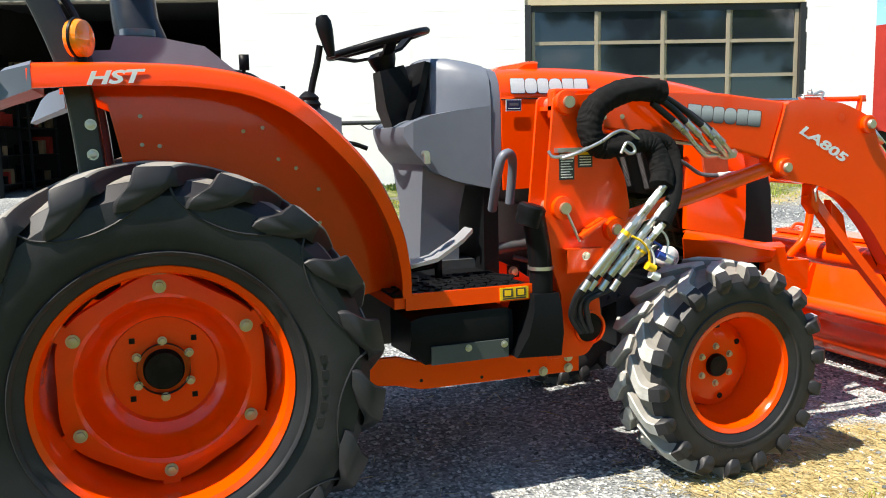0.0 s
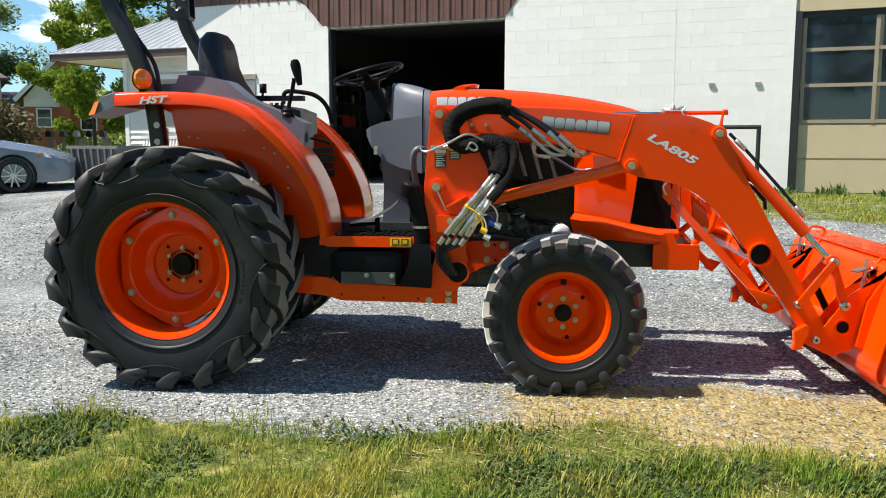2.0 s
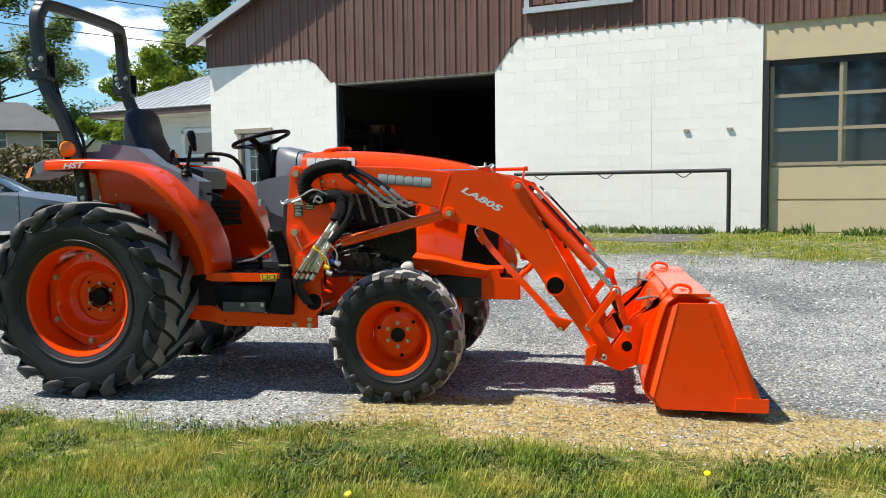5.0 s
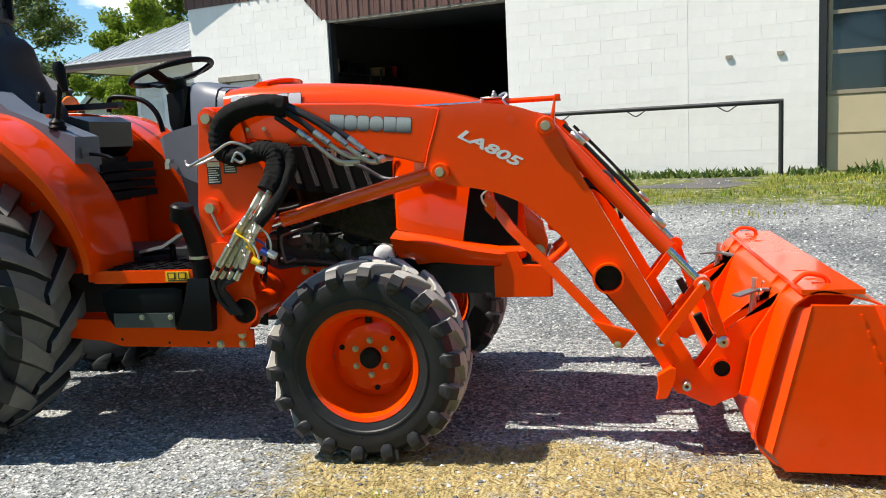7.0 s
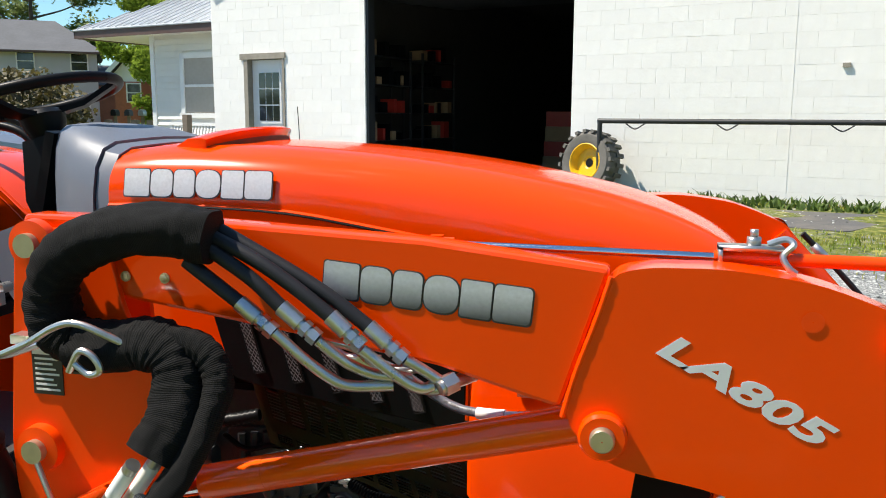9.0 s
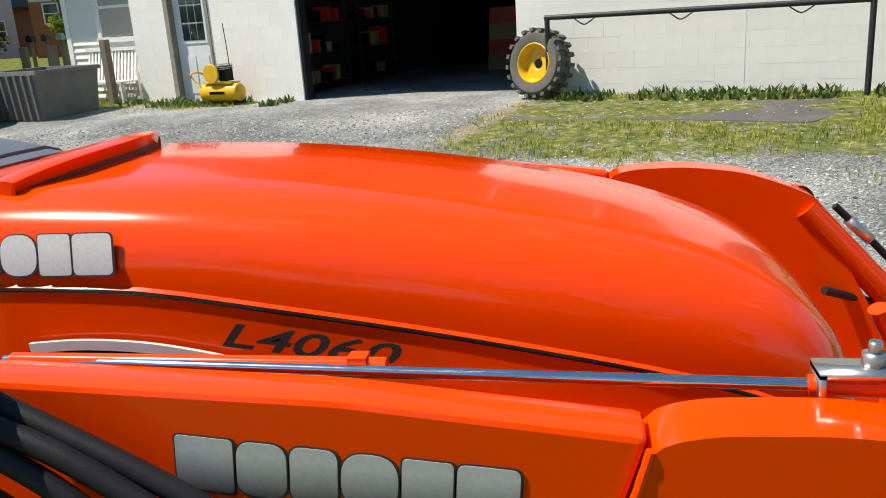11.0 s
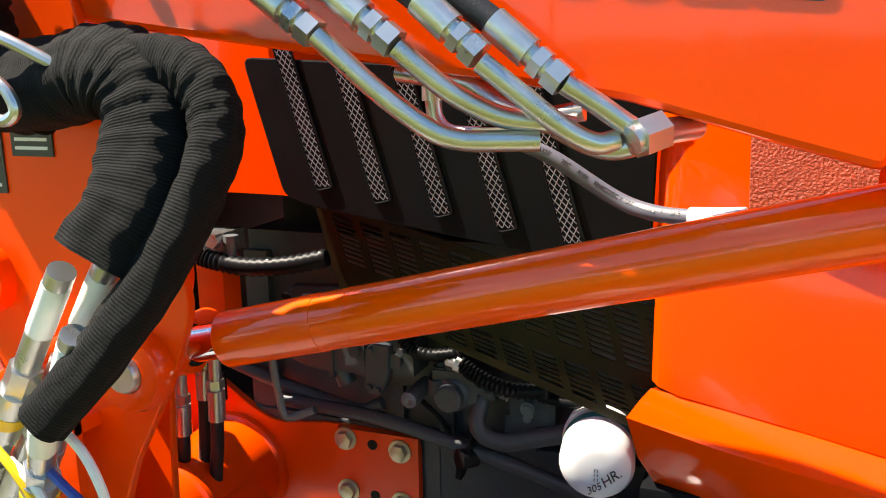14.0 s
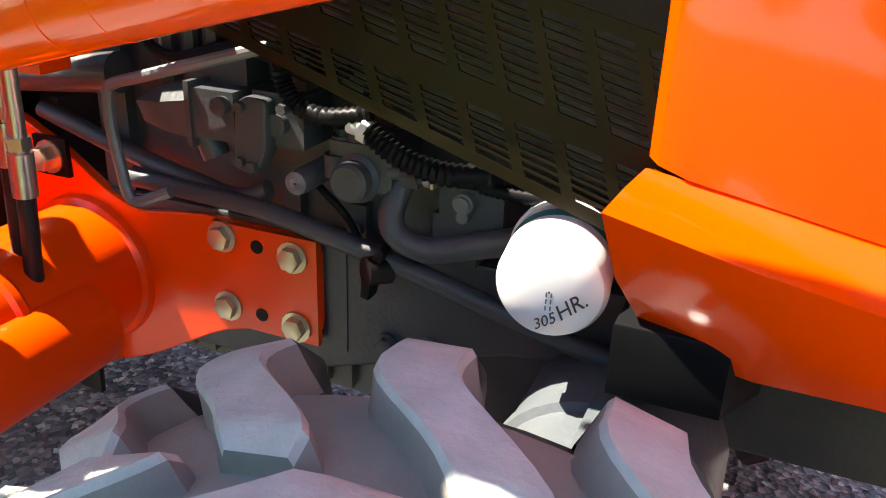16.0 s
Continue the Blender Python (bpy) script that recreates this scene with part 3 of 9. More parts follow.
w = (5.28 - 0.96) / cols
for z0, z1 in rows:
    part("rail", box(0.94, 5.30, 0.08, 0.12, z0 - 0.055, z0, 0.005), CREAM_TRIM, garage)
    for c in range(cols):
        pane = part("pane", box(0.99 + c * w, 0.93 + (c + 1) * w, 0.098, 0.112, z0, z1, 0.0), DARK_GLASS, garage)
for c in range(cols + 1):
    x = 0.94 + c * w - (0.06 if 0 < c < cols else 0)
    part("mullion", box(x - 0.0, x + 0.055, 0.075, 0.12, 1.57, 3.20, 0.005), CREAM_TRIM, garage)

# entrance door with a nine-light window
door = part("door", box(-10.04, -9.26, 0.10, 0.145, 0.47, 2.53, 0.004), DOOR_WHITE, workshop, "white panelled door with a nine-pane window")
for a, b in ((DOOR_U0, -10.05), (-9.26, DOOR_U1)):
    part("door_frame", box(a, b, -0.02, 0.2, 0.43, 2.56, 0.008), WEATHERED, workshop, "weathered bare wooden door frame")
part("door_frame", box(DOOR_U0 - 0.08, DOOR_U1 + 0.03, -0.03, 0.2, 2.54, 2.64, 0.01), WEATHERED, workshop)
part("window_frame", box(-9.92, -9.38, 0.088, 0.10, 1.42, 2.36, 0.004), DOOR_WHITE, door)
for i in range(3):
    for j in range(3):
        part("pane", box(-9.88 + i * 0.157, -9.74 + i * 0.157, 0.082, 0.0885, 1.47 + j * 0.287, 1.735 + j * 0.287, 0.0), DARK_GLASS, door)
for a in (-9.92, -9.63):
    part("door_panel", box(a, a + 0.23, 0.090, 0.10, 0.60, 1.22, 0.006), DOOR_WHITE, door)
part("door_knob", moved(lathe([(0.001, -0.06), (0.028, -0.055), (0.03, -0.03), (0.012, -0.015), (0.012, 0.0)], 14), Matrix.Translation((-9.31, 0.10, 1.40))), STEEL, door)
part("step", box(-10.3, -9.1, -0.35, 0.1, 0.36, 0.46, 0.01), CONCRETE, workshop)

# two wall cleats
for k in (-0.44, 0.27):
    c = part("wall_cleat", box(k, k + 0.09, -0.03, 0.012, 2.18, 2.23, 0.006), WEATHERED, workshop, "small rusty wall bracket")
# downpipe seam on the right wall
part("expansion_joint", box(-0.998, -0.990, -0.003, 0.014, 0.6, 3.6, 0.0), JOINT, workshop)
# threshold slab
part("threshold", box(-7.6, -3.95, -0.75, -0.3, 0.30, 0.452, 0.02), OLD_CONCRETE, workshop, "worn concrete apron")

# blocks of the front, each its own piece
BLOCK = {}


def block_mesh(w, h):
    key = (round(w, 3), h)
    if key not in BLOCK:
        bm = box(0.001, w - 0.001, 0.0, 0.03, 0.001, h - 0.001, 0.004)
        me = bpy.data.meshes.new("block")
        bm.to_mesh(me)
        bm.free()
        me.materials.append(BLOCK_WHITE)
        BLOCK[key] = me
    return BLOCK[key]


def inside(poly, x, y):
    c = False
    for i in range(len(poly)):
        (x0, y0), (x1, y1) = poly[i - 1], poly[i]
        if (y0 > y) != (y1 > y) and x < (x1 - x0) * (y - y0) / (y1 - y0) + x0:
            c = not c
    return c


block_rng = random.Random(4)


def lay_blocks(key, poly, u0, u1):
    for r in range(19):
        z = Z0 + r * 0.2
        x = u0 - (0.2 if r % 2 else 0.0)
        while x < u1:
            a, b = max(x, u0), min(x + 0.4, u1)
            x += 0.4
            if b - a < 0.05:
                continue
            corners = [inside(poly, q, w) for q in (a + 0.01, b - 0.01) for w in (z + 0.01, z + 0.19)]
            if not all(corners):
                continue
            o = new("block", block_mesh(b - a, 0.2))
            o.parent = pier_obs[key]
            o.location = (a, block_rng.uniform(-0.0008, 0.0006), z)


lay_blocks("left", left_core, -10.9, DOOR_U0)
lay_blocks("left", left_core, DOOR_U1, -7.62)
lay_blocks("left", [(DOOR_U0, DOOR_TOP), (DOOR_U1, DOOR_TOP), (DOOR_U1, 4.08), (DOOR_U0, 4.08)], DOOR_U0, DOOR_U1)
lay_blocks("right", PIERS["right"], -3.94, 0.82)
lay_blocks("end", PIERS["end"], 5.40, 6.58)


# ---- tractor with front loader ----
tractor = thing("tractor", "orange compact tractor with front loader bucket, parked on gravel", "tractor")


SINK = 0.012


def wheel(name, cx, cy, r, rim_r, half, face, n_lugs, side, lug_h, lug_drop, hub_r, disc_r, label, turn=0.0):
    """A wheel on the y axis. side -1: its outer face looks to negative y. face: the disc's depth inside the outer sidewall."""
    s = side
    hub = part(name, lathe([(0.001, s * (half - face + 0.035)), (hub_r * 0.9, s * (half - face + 0.035)), (hub_r, s * (half - face + 0.025)), (hub_r, s * (half - face - 0.03)), (hub_r * 1.3, s * (half - face - 0.05)), (hub_r * 1.3, -s * 0.05)], 32), BLACK_PAINT, tractor, label)
    hub.location = (cx, cy, r - (0.014 if r > 0.5 else SINK))
    carc = r - lug_h
    sw = rim_r + 0.5 * (carc - rim_r)
    prof = [(rim_r - 0.012, -half * 0.80), (rim_r + 0.02, -half * 0.90), (sw, -half), (carc - 0.05 * r / 0.6, -half * 0.94), (carc - 0.012, -half * 0.72), (carc, -half * 0.3), (carc, half * 0.3), (carc - 0.012, half * 0.72), (carc - 0.05 * r / 0.6, half * 0.94), (sw, half), (rim_r + 0.02, half * 0.90), (rim_r - 0.012, half * 0.80)]
    part("tyre", lathe(prof, 72), RUBBER, hub, "black rubber tyre with heavy tread bars", 28)
    part("tread_base", lathe([(carc - 0.011, -half * 0.72), (carc + 0.0015, -half * 0.3), (carc + 0.0015, half * 0.3), (carc - 0.011, half * 0.72)], 72), RUBBER_WORN, hub, "dusty tread between the bars")
    # tread bars, alternating sides, each sweeping from the middle over the shoulder and down the side
    pitch = 2 * math.pi / n_lugs
    big = r > 0.5
    for q in (-1, 1):
        lug, rows = bmesh.new(), []
        steps = 16
        for k in range(steps + 1):
            t = k / steps
            if t < 0.7:
                u = t / 0.7
                y = q * half * ((-0.10 + 1.03 * u) if big else (0.02 + 0.91 * u))
                round_off = max(0, u - 0.6) / 0.4
                base, top = carc - 0.016 * max(0, u - 0.55) / 0.45 - 0.010, r - 0.009 * round_off ** 2
                if big:
                    ang, wd = 0.60 * u ** 0.9 * pitch * 1.25, 0.034 + 0.018 * u
                else:
                    ang, wd = pitch * (0.60 * ease(u / 0.74) + 0.06 * u), 0.034 - 0.007 * ease((u - 0.45) / 0.4)
                wd *= 0.72 + 0.28 * ease(u / 0.12)
                dw = wd / r
                nose = 0.010 * (1 - ease(u / 0.10))
                pr = [(-1.28, base), (-1.06, base + (top - base) * 0.5), (-0.96, top - 0.005 - nose), (-0.84, top - nose), (0.84, top - nose), (0.96, top - 0.005 - nose), (1.06, base + (top - base) * 0.5), (1.28, base)]
                ring = [(ang + w * dw, rr, y) for w, rr in pr]
            else:
                u = (t - 0.7) / 0.3
                y = q * half * (0.94 + 0.06 * math.sin(u * 1.8))
                base = carc - 0.018 - lug_drop * u
                ang = (0.60 + 0.34 * u) * pitch * 1.25 if big else pitch * (0.66 + 0.05 * u)
                wd = ((0.050 + 0.003 * u) if big else 0.029) * (1 - 0.5 * max(0, u - 0.65) / 0.35)
                dw, lift = wd / r, 0.018 * max(0.0, 1 - u) ** 0.8 + 0.002
                up = 0.016 * (1 - u)
                pr = [(-1.2, 0.0, -0.008), (-1.05, 0.4, 0.4 * lift), (-0.96, 0.8, 0.8 * lift), (-0.86, 1.0, lift), (0.86, 1.0, lift), (0.96, 0.8, 0.8 * lift), (1.05, 0.4, 0.4 * lift), (1.2, 0.0, -0.008)]
                ring = [(ang + w * dw, base + up * h, y + q * l) for w, h, l in pr]
            rows.append([lug.verts.new((rr * math.cos(g), yy, rr * math.sin(g))) for g, rr, yy in ring])
        for k, (ra, rb) in enumerate(zip(rows, rows[1:])):
            for j in range(7):
                f = lug.faces.new((ra[j], ra[j + 1], rb[j + 1], rb[j]))
                f.material_index = 0 if k > 10 else (1 if 2 <= j <= 4 else 2)
        lug.faces.new(rows[0][::-1]).material_index = 2
        lug.faces.new(rows[-1])
        first = part("tread_lug", lug, (RUBBER, RUBBER_WORN if big else RUBBER_DUST, RUBBER if big else RUBBER_WORN), hub, angle=38)
        for i in range(n_lugs):
            o = first if i == 0 else new("tread_lug", first.data)
            o.parent = hub
            o.rotation_euler = (0, -(i + (0.25 if q > 0 else -0.25)) * pitch + turn, 0)
    if big and s < 0:
        for i in range(n_lugs // 2):
            pts = []
            for k in range(25):
                t = k / 24
                rr = carc - 0.028 - 0.085 * math.sin(math.pi * t) ** 0.55
                yy = -half * (1.0 - 0.06 * max(0, (rr - sw) / (carc - 0.05 - sw))) - 0.001
                ang = (2 * i + 0.55 + 1.75 * t) * pitch
                pts.append((rr * math.cos(ang), yy, rr * math.sin(ang)))
            part("sidewall_ridge", sweep(pts, circle(0.0034, 6)), RUBBER, hub)
    # raised ring and maker's bars on the sidewall
    part("sidewall_ring", lathe([(rim_r + 0.030, s * half * 0.93), (rim_r + 0.034, s * (half * 0.93 + 0.005)), (rim_r + 0.040, s * (half * 0.95 + 0.003)), (rim_r + 0.043, s * half * 0.95)], 72), RUBBER, hub)
    rim = [(rim_r - 0.004, s * (half * 0.74)), (rim_r + 0.006, s * (half * 0.82)), (rim_r, s * (half * 0.86)), (rim_r - 0.016, s * half * 0.83), (rim_r - 0.024, s * half * 0.74), (rim_r - 0.030, s * half * 0.5), (rim_r - 0.042, s * half * 0.38), (rim_r - 0.060, -s * half * 0.2), (rim_r - 0.035, -s * half * 0.5), (rim_r - 0.01, -s * half * 0.85)]
    if r > 0.5:
        rim[5:8] = [(rim_r - 0.027, s * half * 0.55), (rim_r - 0.030, s * half * 0.30), (rim_r - 0.033, s * half * 0.12), (rim_r - 0.055, -s * half * 0.3)]
    part("rim", lathe(rim, 72), ORANGE, hub, "glossy orange steel rim")
    d = s * (half - face)
    if r > 0.5:
        prof = [(0.302, 0.104), (0.298, 0.122), (0.243, 0.126), (0.232, 0.120), (0.206, 0.062), (0.190, 0.038), (0.170, 0.026), (0.158, 0.020), (0.152, 0.002), (0.08, 0.0), (0.02, 0.0)]
        disc = [(q, d + s * o) for q, o in prof]
        wav = lambda a, q: 1 + 0.034 * min(max((q - 0.225) / 0.055, 0), 1) * (math.cos(6 * (a - radians(30))) - 1)
        part("wheel_disc", thicken(lathe(disc, 96, wave=wav), 0.007), ORANGE, hub)
        for k in range(6):
            a = radians(30 + 60 * k)
            hex_bolt(hub, disc_r * math.cos(a), d + s * 0.129, disc_r * math.sin(a), 0.014, 0.014, name="rim_bolt") if s < 0 else None
            # clamp lugs welded to the barrel
            part("rim_lug", moved(box(-0.025, 0.025, d + s * 0.110 - 0.012, d + s * 0.110 + 0.008, -0.024, 0.024, 0.006), Matrix.Translation((0.300 * math.cos(a), 0, 0.300 * math.sin(a))) @ Matrix.Rotation(-a, 4, "Y")), ORANGE, hub)
        # added black disc, unseen itself, that darkens the see-through gaps of the wheel disc
        part("gap_backing", lathe([(0.001, d - s * 0.06), (0.222, d - s * 0.06), (0.225, d - s * 0.065), (0.225, d - s * 0.12), (0.001, d - s * 0.12)], 40), BLACK_PAINT, hub)
        n_b, b_r = 6, 0.084
    else:
        disc = [(disc_r, d - s * 0.05), (disc_r * 0.93, d - s * 0.01), (disc_r * 0.75, d + s * 0.012), (disc_r * 0.55, d + s * 0.014), (0.02, d + s * 0.014)]
        wav = lambda a, q: 1 + (0.03 * math.cos(5 * a) if q > disc_r * 0.85 else 0)
        part("wheel_disc", thicken(lathe(disc, 60, wave=wav), 0.008), ORANGE, hub)
        for k in range(3):
            a = radians(40 + 120 * k)
            hx, hz = disc_r * 0.70 * math.cos(a), disc_r * 0.70 * math.sin(a)
            part("disc_hole", lathe([(0.011, 0.0), (0.011, s * 0.003), (0.001, s * 0.003)], 14, (hx, d + s * 0.0135, hz)), BLACK_PAINT, hub)
        part("valve_notch", box(-0.014, 0.014, d + s * 0.012 - 0.004, d + s * 0.012 + 0.004, disc_r * 0.8, disc_r * 0.98, 0.003), BLACK_PAINT, hub)
        n_b, b_r = 6, disc_r * 0.40
    if s < 0:
        for k in range(n_b):
            a = 2 * math.pi * (k + 0.5) / n_b
            hex_bolt(hub, b_r * math.cos(a), d + s * 0.012, b_r * math.sin(a), 0.010, 0.013, name="lug_bolt")
        if r > 0.5:
            for k in range(4):
                a = math.pi / 2 * k + 0.75
                part("disc_hole", box(b_r * 1.45 * math.cos(a) - 0.008, b_r * 1.45 * math.cos(a) + 0.008, d + s * 0.003, d - s * 0.003, b_r * 1.45 * math.sin(a) - 0.008, b_r * 1.45 * math.sin(a) + 0.008, 0.0), BLACK_PAINT, hub)
    return hub


REAR_Y, FRONT_Y = 0.678, 0.635
for s in (-1, 1):
    wheel("rear_wheel", -0.014, s * REAR_Y, 0.607, 0.338, 0.230, 0.303, 18, s, 0.034, 0.062, 0.058, 0.264, "large rear wheel with an orange dished disc")
    wheel("front_wheel", 1.931, s * FRONT_Y, 0.396, 0.222, 0.150, 0.165, 18, s, 0.026, 0.040, 0.043, 0.176, "small front wheel with an orange disc", 0.066)


def sidewall_text(hub_x, hub_y, hub_z, y, r, a_mid, size, body):
    step = size * 0.92 / r
    for i, ch in enumerate(body):
        a = a_mid + (i - (len(body) - 1) / 2) * step
        m = Matrix.Translation((hub_x + r * math.sin(a), y, hub_z + r * math.cos(a))) @ Matrix.Rotation(a, 4, "Y") @ Matrix.Rotation(radians(90), 4, "X") @ Matrix.Translation((-size * 0.3, -size * 0.35, 0))
        part("sidewall_mark", moved(box(0.1 * size, 0.62 * size, 0, 0.7 * size, -0.001, 0.002, 0.0), m), RUBBER, tractor)


sidewall_text(-0.014, -REAR_Y, 0.593, -REAR_Y - 0.222, 0.425, radians(95), 0.05, "#####")
sidewall_text(1.931, -FRONT_Y, 0.384, -FRONT_Y - 0.146, 0.285, radians(190), 0.035, "#####")

# chassis: gearbox, rails and axles
# pan grey lightened for light thrown up by the ground; tan patches at random
PAN_GREY = material("bounce_lit_pan_paint", (0.12, 0.125, 0.12), 0.6, var=0.25, scale=14, dirt=(0.24, 0.21, 0.16), dirt_amount=0.5, dirt_scale=8)
AXLE_GREY = material("axle_casting_paint", (0.085, 0.10, 0.112), 0.42, var=0.15, scale=12, bump=0.2, bscale=140, dirt=(0.22, 0.21, 0.18), dirt_amount=0.35, dirt_scale=9)
part("gearbox", box(-0.25, 1.25, -0.17, 0.17, 0.48, 0.78, 0.04, 3), ENGINE_GREY, tractor)
part("rear_axle", rod((0, -0.45, 0.605), (0, 0.45, 0.605), 0.075, 20), ENGINE_GREY, tractor)
part("front_axle", rod((1.93, -0.50, 0.40), (1.93, 0.50, 0.40), 0.055, 20), ENGINE_GREY, tractor)
part("axle_housing", box(1.80, 2.06, -0.16, 0.16, 0.36, 0.56, 0.04, 3), ENGINE_GREY, tractor)
for s in (-1, 1):
    drop = part("axle_knuckle", moved(lathe([(0.001, 0.31), (0.070, 0.31), (0.092, 0.295), (0.100, 0.27), (0.100, 0.15), (0.104, 0.146), (0.104, 0.130), (0.097, 0.126), (0.092, 0.02), (0.001, 0.0)], 40), Matrix.Translation((1.985, s * 0.155 if s > 0 else -0.465, 0.545))), AXLE_GREY, tractor, "grey cast front axle housing")
    part("knuckle_rib", box(1.972, 1.998, min(s * 0.19, s * 0.45), max(s * 0.19, s * 0.45), 0.635, 0.652, 0.004), AXLE_GREY, drop)
    hex_bolt(drop, 2.010, s * 0.385, 0.640, 0.012, 0.012)
    part("knuckle_bolt", rod((2.012, s * 0.395, 0.635), (2.012, s * 0.395, 0.664), 0.010, 6), STEEL, drop)
    part("frame_rail", plate([(1.20, 0.52), (1.62, 0.52), (1.86, 0.60), (2.0, 0.62), (2.05, 0.56), (2.60, 0.56), (2.60, 0.69), (1.20, 0.70)], s * 0.20 - 0.02, s * 0.20 + 0.02, 0.004), ENGINE_GREY, tractor)
pan = part("oil_pan", box(1.36, 1.755, -0.115, 0.12, 0.435, 0.56, 0.02, 2), PAN_GREY, tractor, "ribbed grey oil pan")
for k in range(11):
    part("pan_rib", box(1.372 + 0.035 * k, 1.388 + 0.035 * k, -0.127, -0.110, 0.445, 0.56, 0.004), PAN_GREY, pan)
part("driveshaft_cover", rod((1.0, 0.02, 0.44), (1.85, 0.02, 0.44), 0.045, 18), ENGINE_GREY, tractor)
part("nose_frame", box(2.42, 2.60, -0.30, 0.30, 0.56, 0.70, 0.012, 2), BLACK_PAINT, tractor)
for s in (-1, 1):
    part("front_bracket", plate([(2.40, 0.565), (2.635, 0.565), (2.635, 0.695), (2.52, 0.70), (2.50, 0.76), (2.44, 0.76), (2.43, 0.70), (2.40, 0.695)], s * 0.33 - 0.02, s * 0.33 + 0.02, 0.004), ORANGE, tractor)
part("front_bracket", box(2.60, 2.64, -0.33, 0.33, 0.565, 0.695, 0.006), ORANGE, tractor)
# brush guard in front of the grille
for s in (-1, 1):
    part("brush_guard", tube([(2.62, s * 0.24, 0.69), (2.72, s * 0.24, 0.80), (2.74, s * 0.24, 1.05), (2.70, s * 0.22, 1.16)], 0.018, 12), ORANGE, tractor)
part("brush_guard", rod((2.73, -0.24, 1.02), (2.73, 0.24, 1.02), 0.014), ORANGE, tractor)

# engine
part("engine_block", box(1.36, 2.02, -0.20, 0.20, 0.56, 0.98, 0.03, 2), ENGINE_GREY, tractor)
part("engine_head", box(1.40, 1.98, -0.16, 0.16, 0.98, 1.16, 0.03, 2), BLACK_PAINT, tractor)
part("radiator", box(2.12, 2.26, -0.26, 0.26, 0.72, 1.25, 0.01), BLACK_PAINT, tractor)
injection = part("injection_pump", loft([[(1.464, -0.19, 0.800), (1.470, -0.265, 0.802), (1.466, -0.270, 0.824), (1.476, -0.258, 0.834), (1.480, -0.19, 0.838)], [(1.500, -0.19, 0.796), (1.500, -0.272, 0.797), (1.500, -0.278, 0.828), (1.502, -0.262, 0.842), (1.502, -0.19, 0.846)], [(1.543, -0.19, 0.790), (1.543, -0.274, 0.794), (1.545, -0.280, 0.836), (1.545, -0.264, 0.849), (1.545, -0.19, 0.852)]], True, True), ENGINE_GREY, tractor, "cast grey injection pump", 24)
part("pump_flange", box(1.543, 1.594, -0.282, -0.19, 0.800, 0.849, 0.012, 3), ENGINE_GREY, injection)
part("pump_seam", box(1.540, 1.546, -0.286, -0.19, 0.790, 0.855, 0.002), ENGINE_GREY, injection)
part("plug", rod((1.583, -0.292, 0.836), (1.583, -0.27, 0.836), 0.009, 14, 0.002), ENGINE_GREY, injection)
part("drain_plug", rod((1.545, -0.262, 0.800), (1.556, -0.262, 0.776), 0.014, 14, 0.003), ENGINE_GREY, injection)
part("pump_cover", box(1.518, 1.590, -0.252, -0.19, 0.846, 0.876, 0.010, 2), ENGINE_GREY, injection)
part("delivery_valve", join(*[rod((1.475 + 0.028 * k, -0.225, 0.838), (1.475 + 0.028 * k, -0.225, 0.892 + 0.004 * k), 0.009, 6) for k in range(3)]), ENGINE_GREY, injection)
governor = part("governor_housing", box(1.606, 1.662, -0.268, -0.19, 0.799, 0.851, 0.014, 3), ENGINE_GREY, tractor, "cast grey governor housing")
part("cover_plate", plate(rounded([(1.596, 0.838), (1.607, 0.848), (1.632, 0.846), (1.630, 0.798), (1.618, 0.773), (1.599, 0.773), (1.592, 0.780)], 0.006), -0.284, -0.262, 0.003), ENGINE_GREY, governor)
part("plug", rod((1.636, -0.277, 0.822), (1.636, -0.262, 0.822), 0.011, 18, 0.002), ENGINE_GREY, governor)
for bx, bz in ((1.605, 0.838), (1.602, 0.784), (1.615, 0.781), (1.652, 0.842)):
    part("bolt", rod((bx, -0.291, bz), (bx, -0.262, bz), 0.0055, 6), ENGINE_GREY, governor)
part("stop_lever_box", box(1.630, 1.655, -0.25, -0.19, 0.846, 0.885, 0.005), ENGINE_GREY, governor)
pump = part("oil_pump", join(box(1.690, 1.754, -0.268, -0.19, 0.770, 0.814, 0.010, 2), rod((1.694, -0.262, 0.800), (1.694, -0.262, 0.778), 0.012, 14)), ENGINE_GREY, tractor, "cast grey oil pump")
part("cap", lathe([(0.001, -0.016), (0.016, -0.016), (0.019, -0.013), (0.019, 0.0), (0.024, 0.003), (0.024, 0.02)], 28, (1.718, -0.272, 0.781)), ENGINE_GREY, pump)
part("spout", join(rod((1.750, -0.26, 0.792), (1.802, -0.26, 0.793), 0.009, 14), rod((1.764, -0.26, 0.792), (1.780, -0.26, 0.792), 0.014, 6)), ENGINE_GREY, pump)
part("hose_clamp", rod((1.786, -0.26, 0.793), (1.792, -0.26, 0.793), 0.0115, 14), STEEL, pump)
for bx, bz in ((1.697, 0.814), (1.713, 0.818), (1.742, 0.817)):
    part("bolt", join(rod((bx, -0.255, bz - 0.008), (bx, -0.255, bz + 0.003), 0.011, 14), rod((bx, -0.255, bz), (bx, -0.255, bz + 0.009), 0.007, 6)), ENGINE_GREY, pump)
cooler = part("oil_cooler", join(box(1.795, 1.858, -0.250, -0.19, 0.744, 0.782, 0.008, 2), box(1.785, 1.83, -0.24, -0.19, 0.70, 0.75, 0.010, 2)), ENGINE_GREY, tractor)
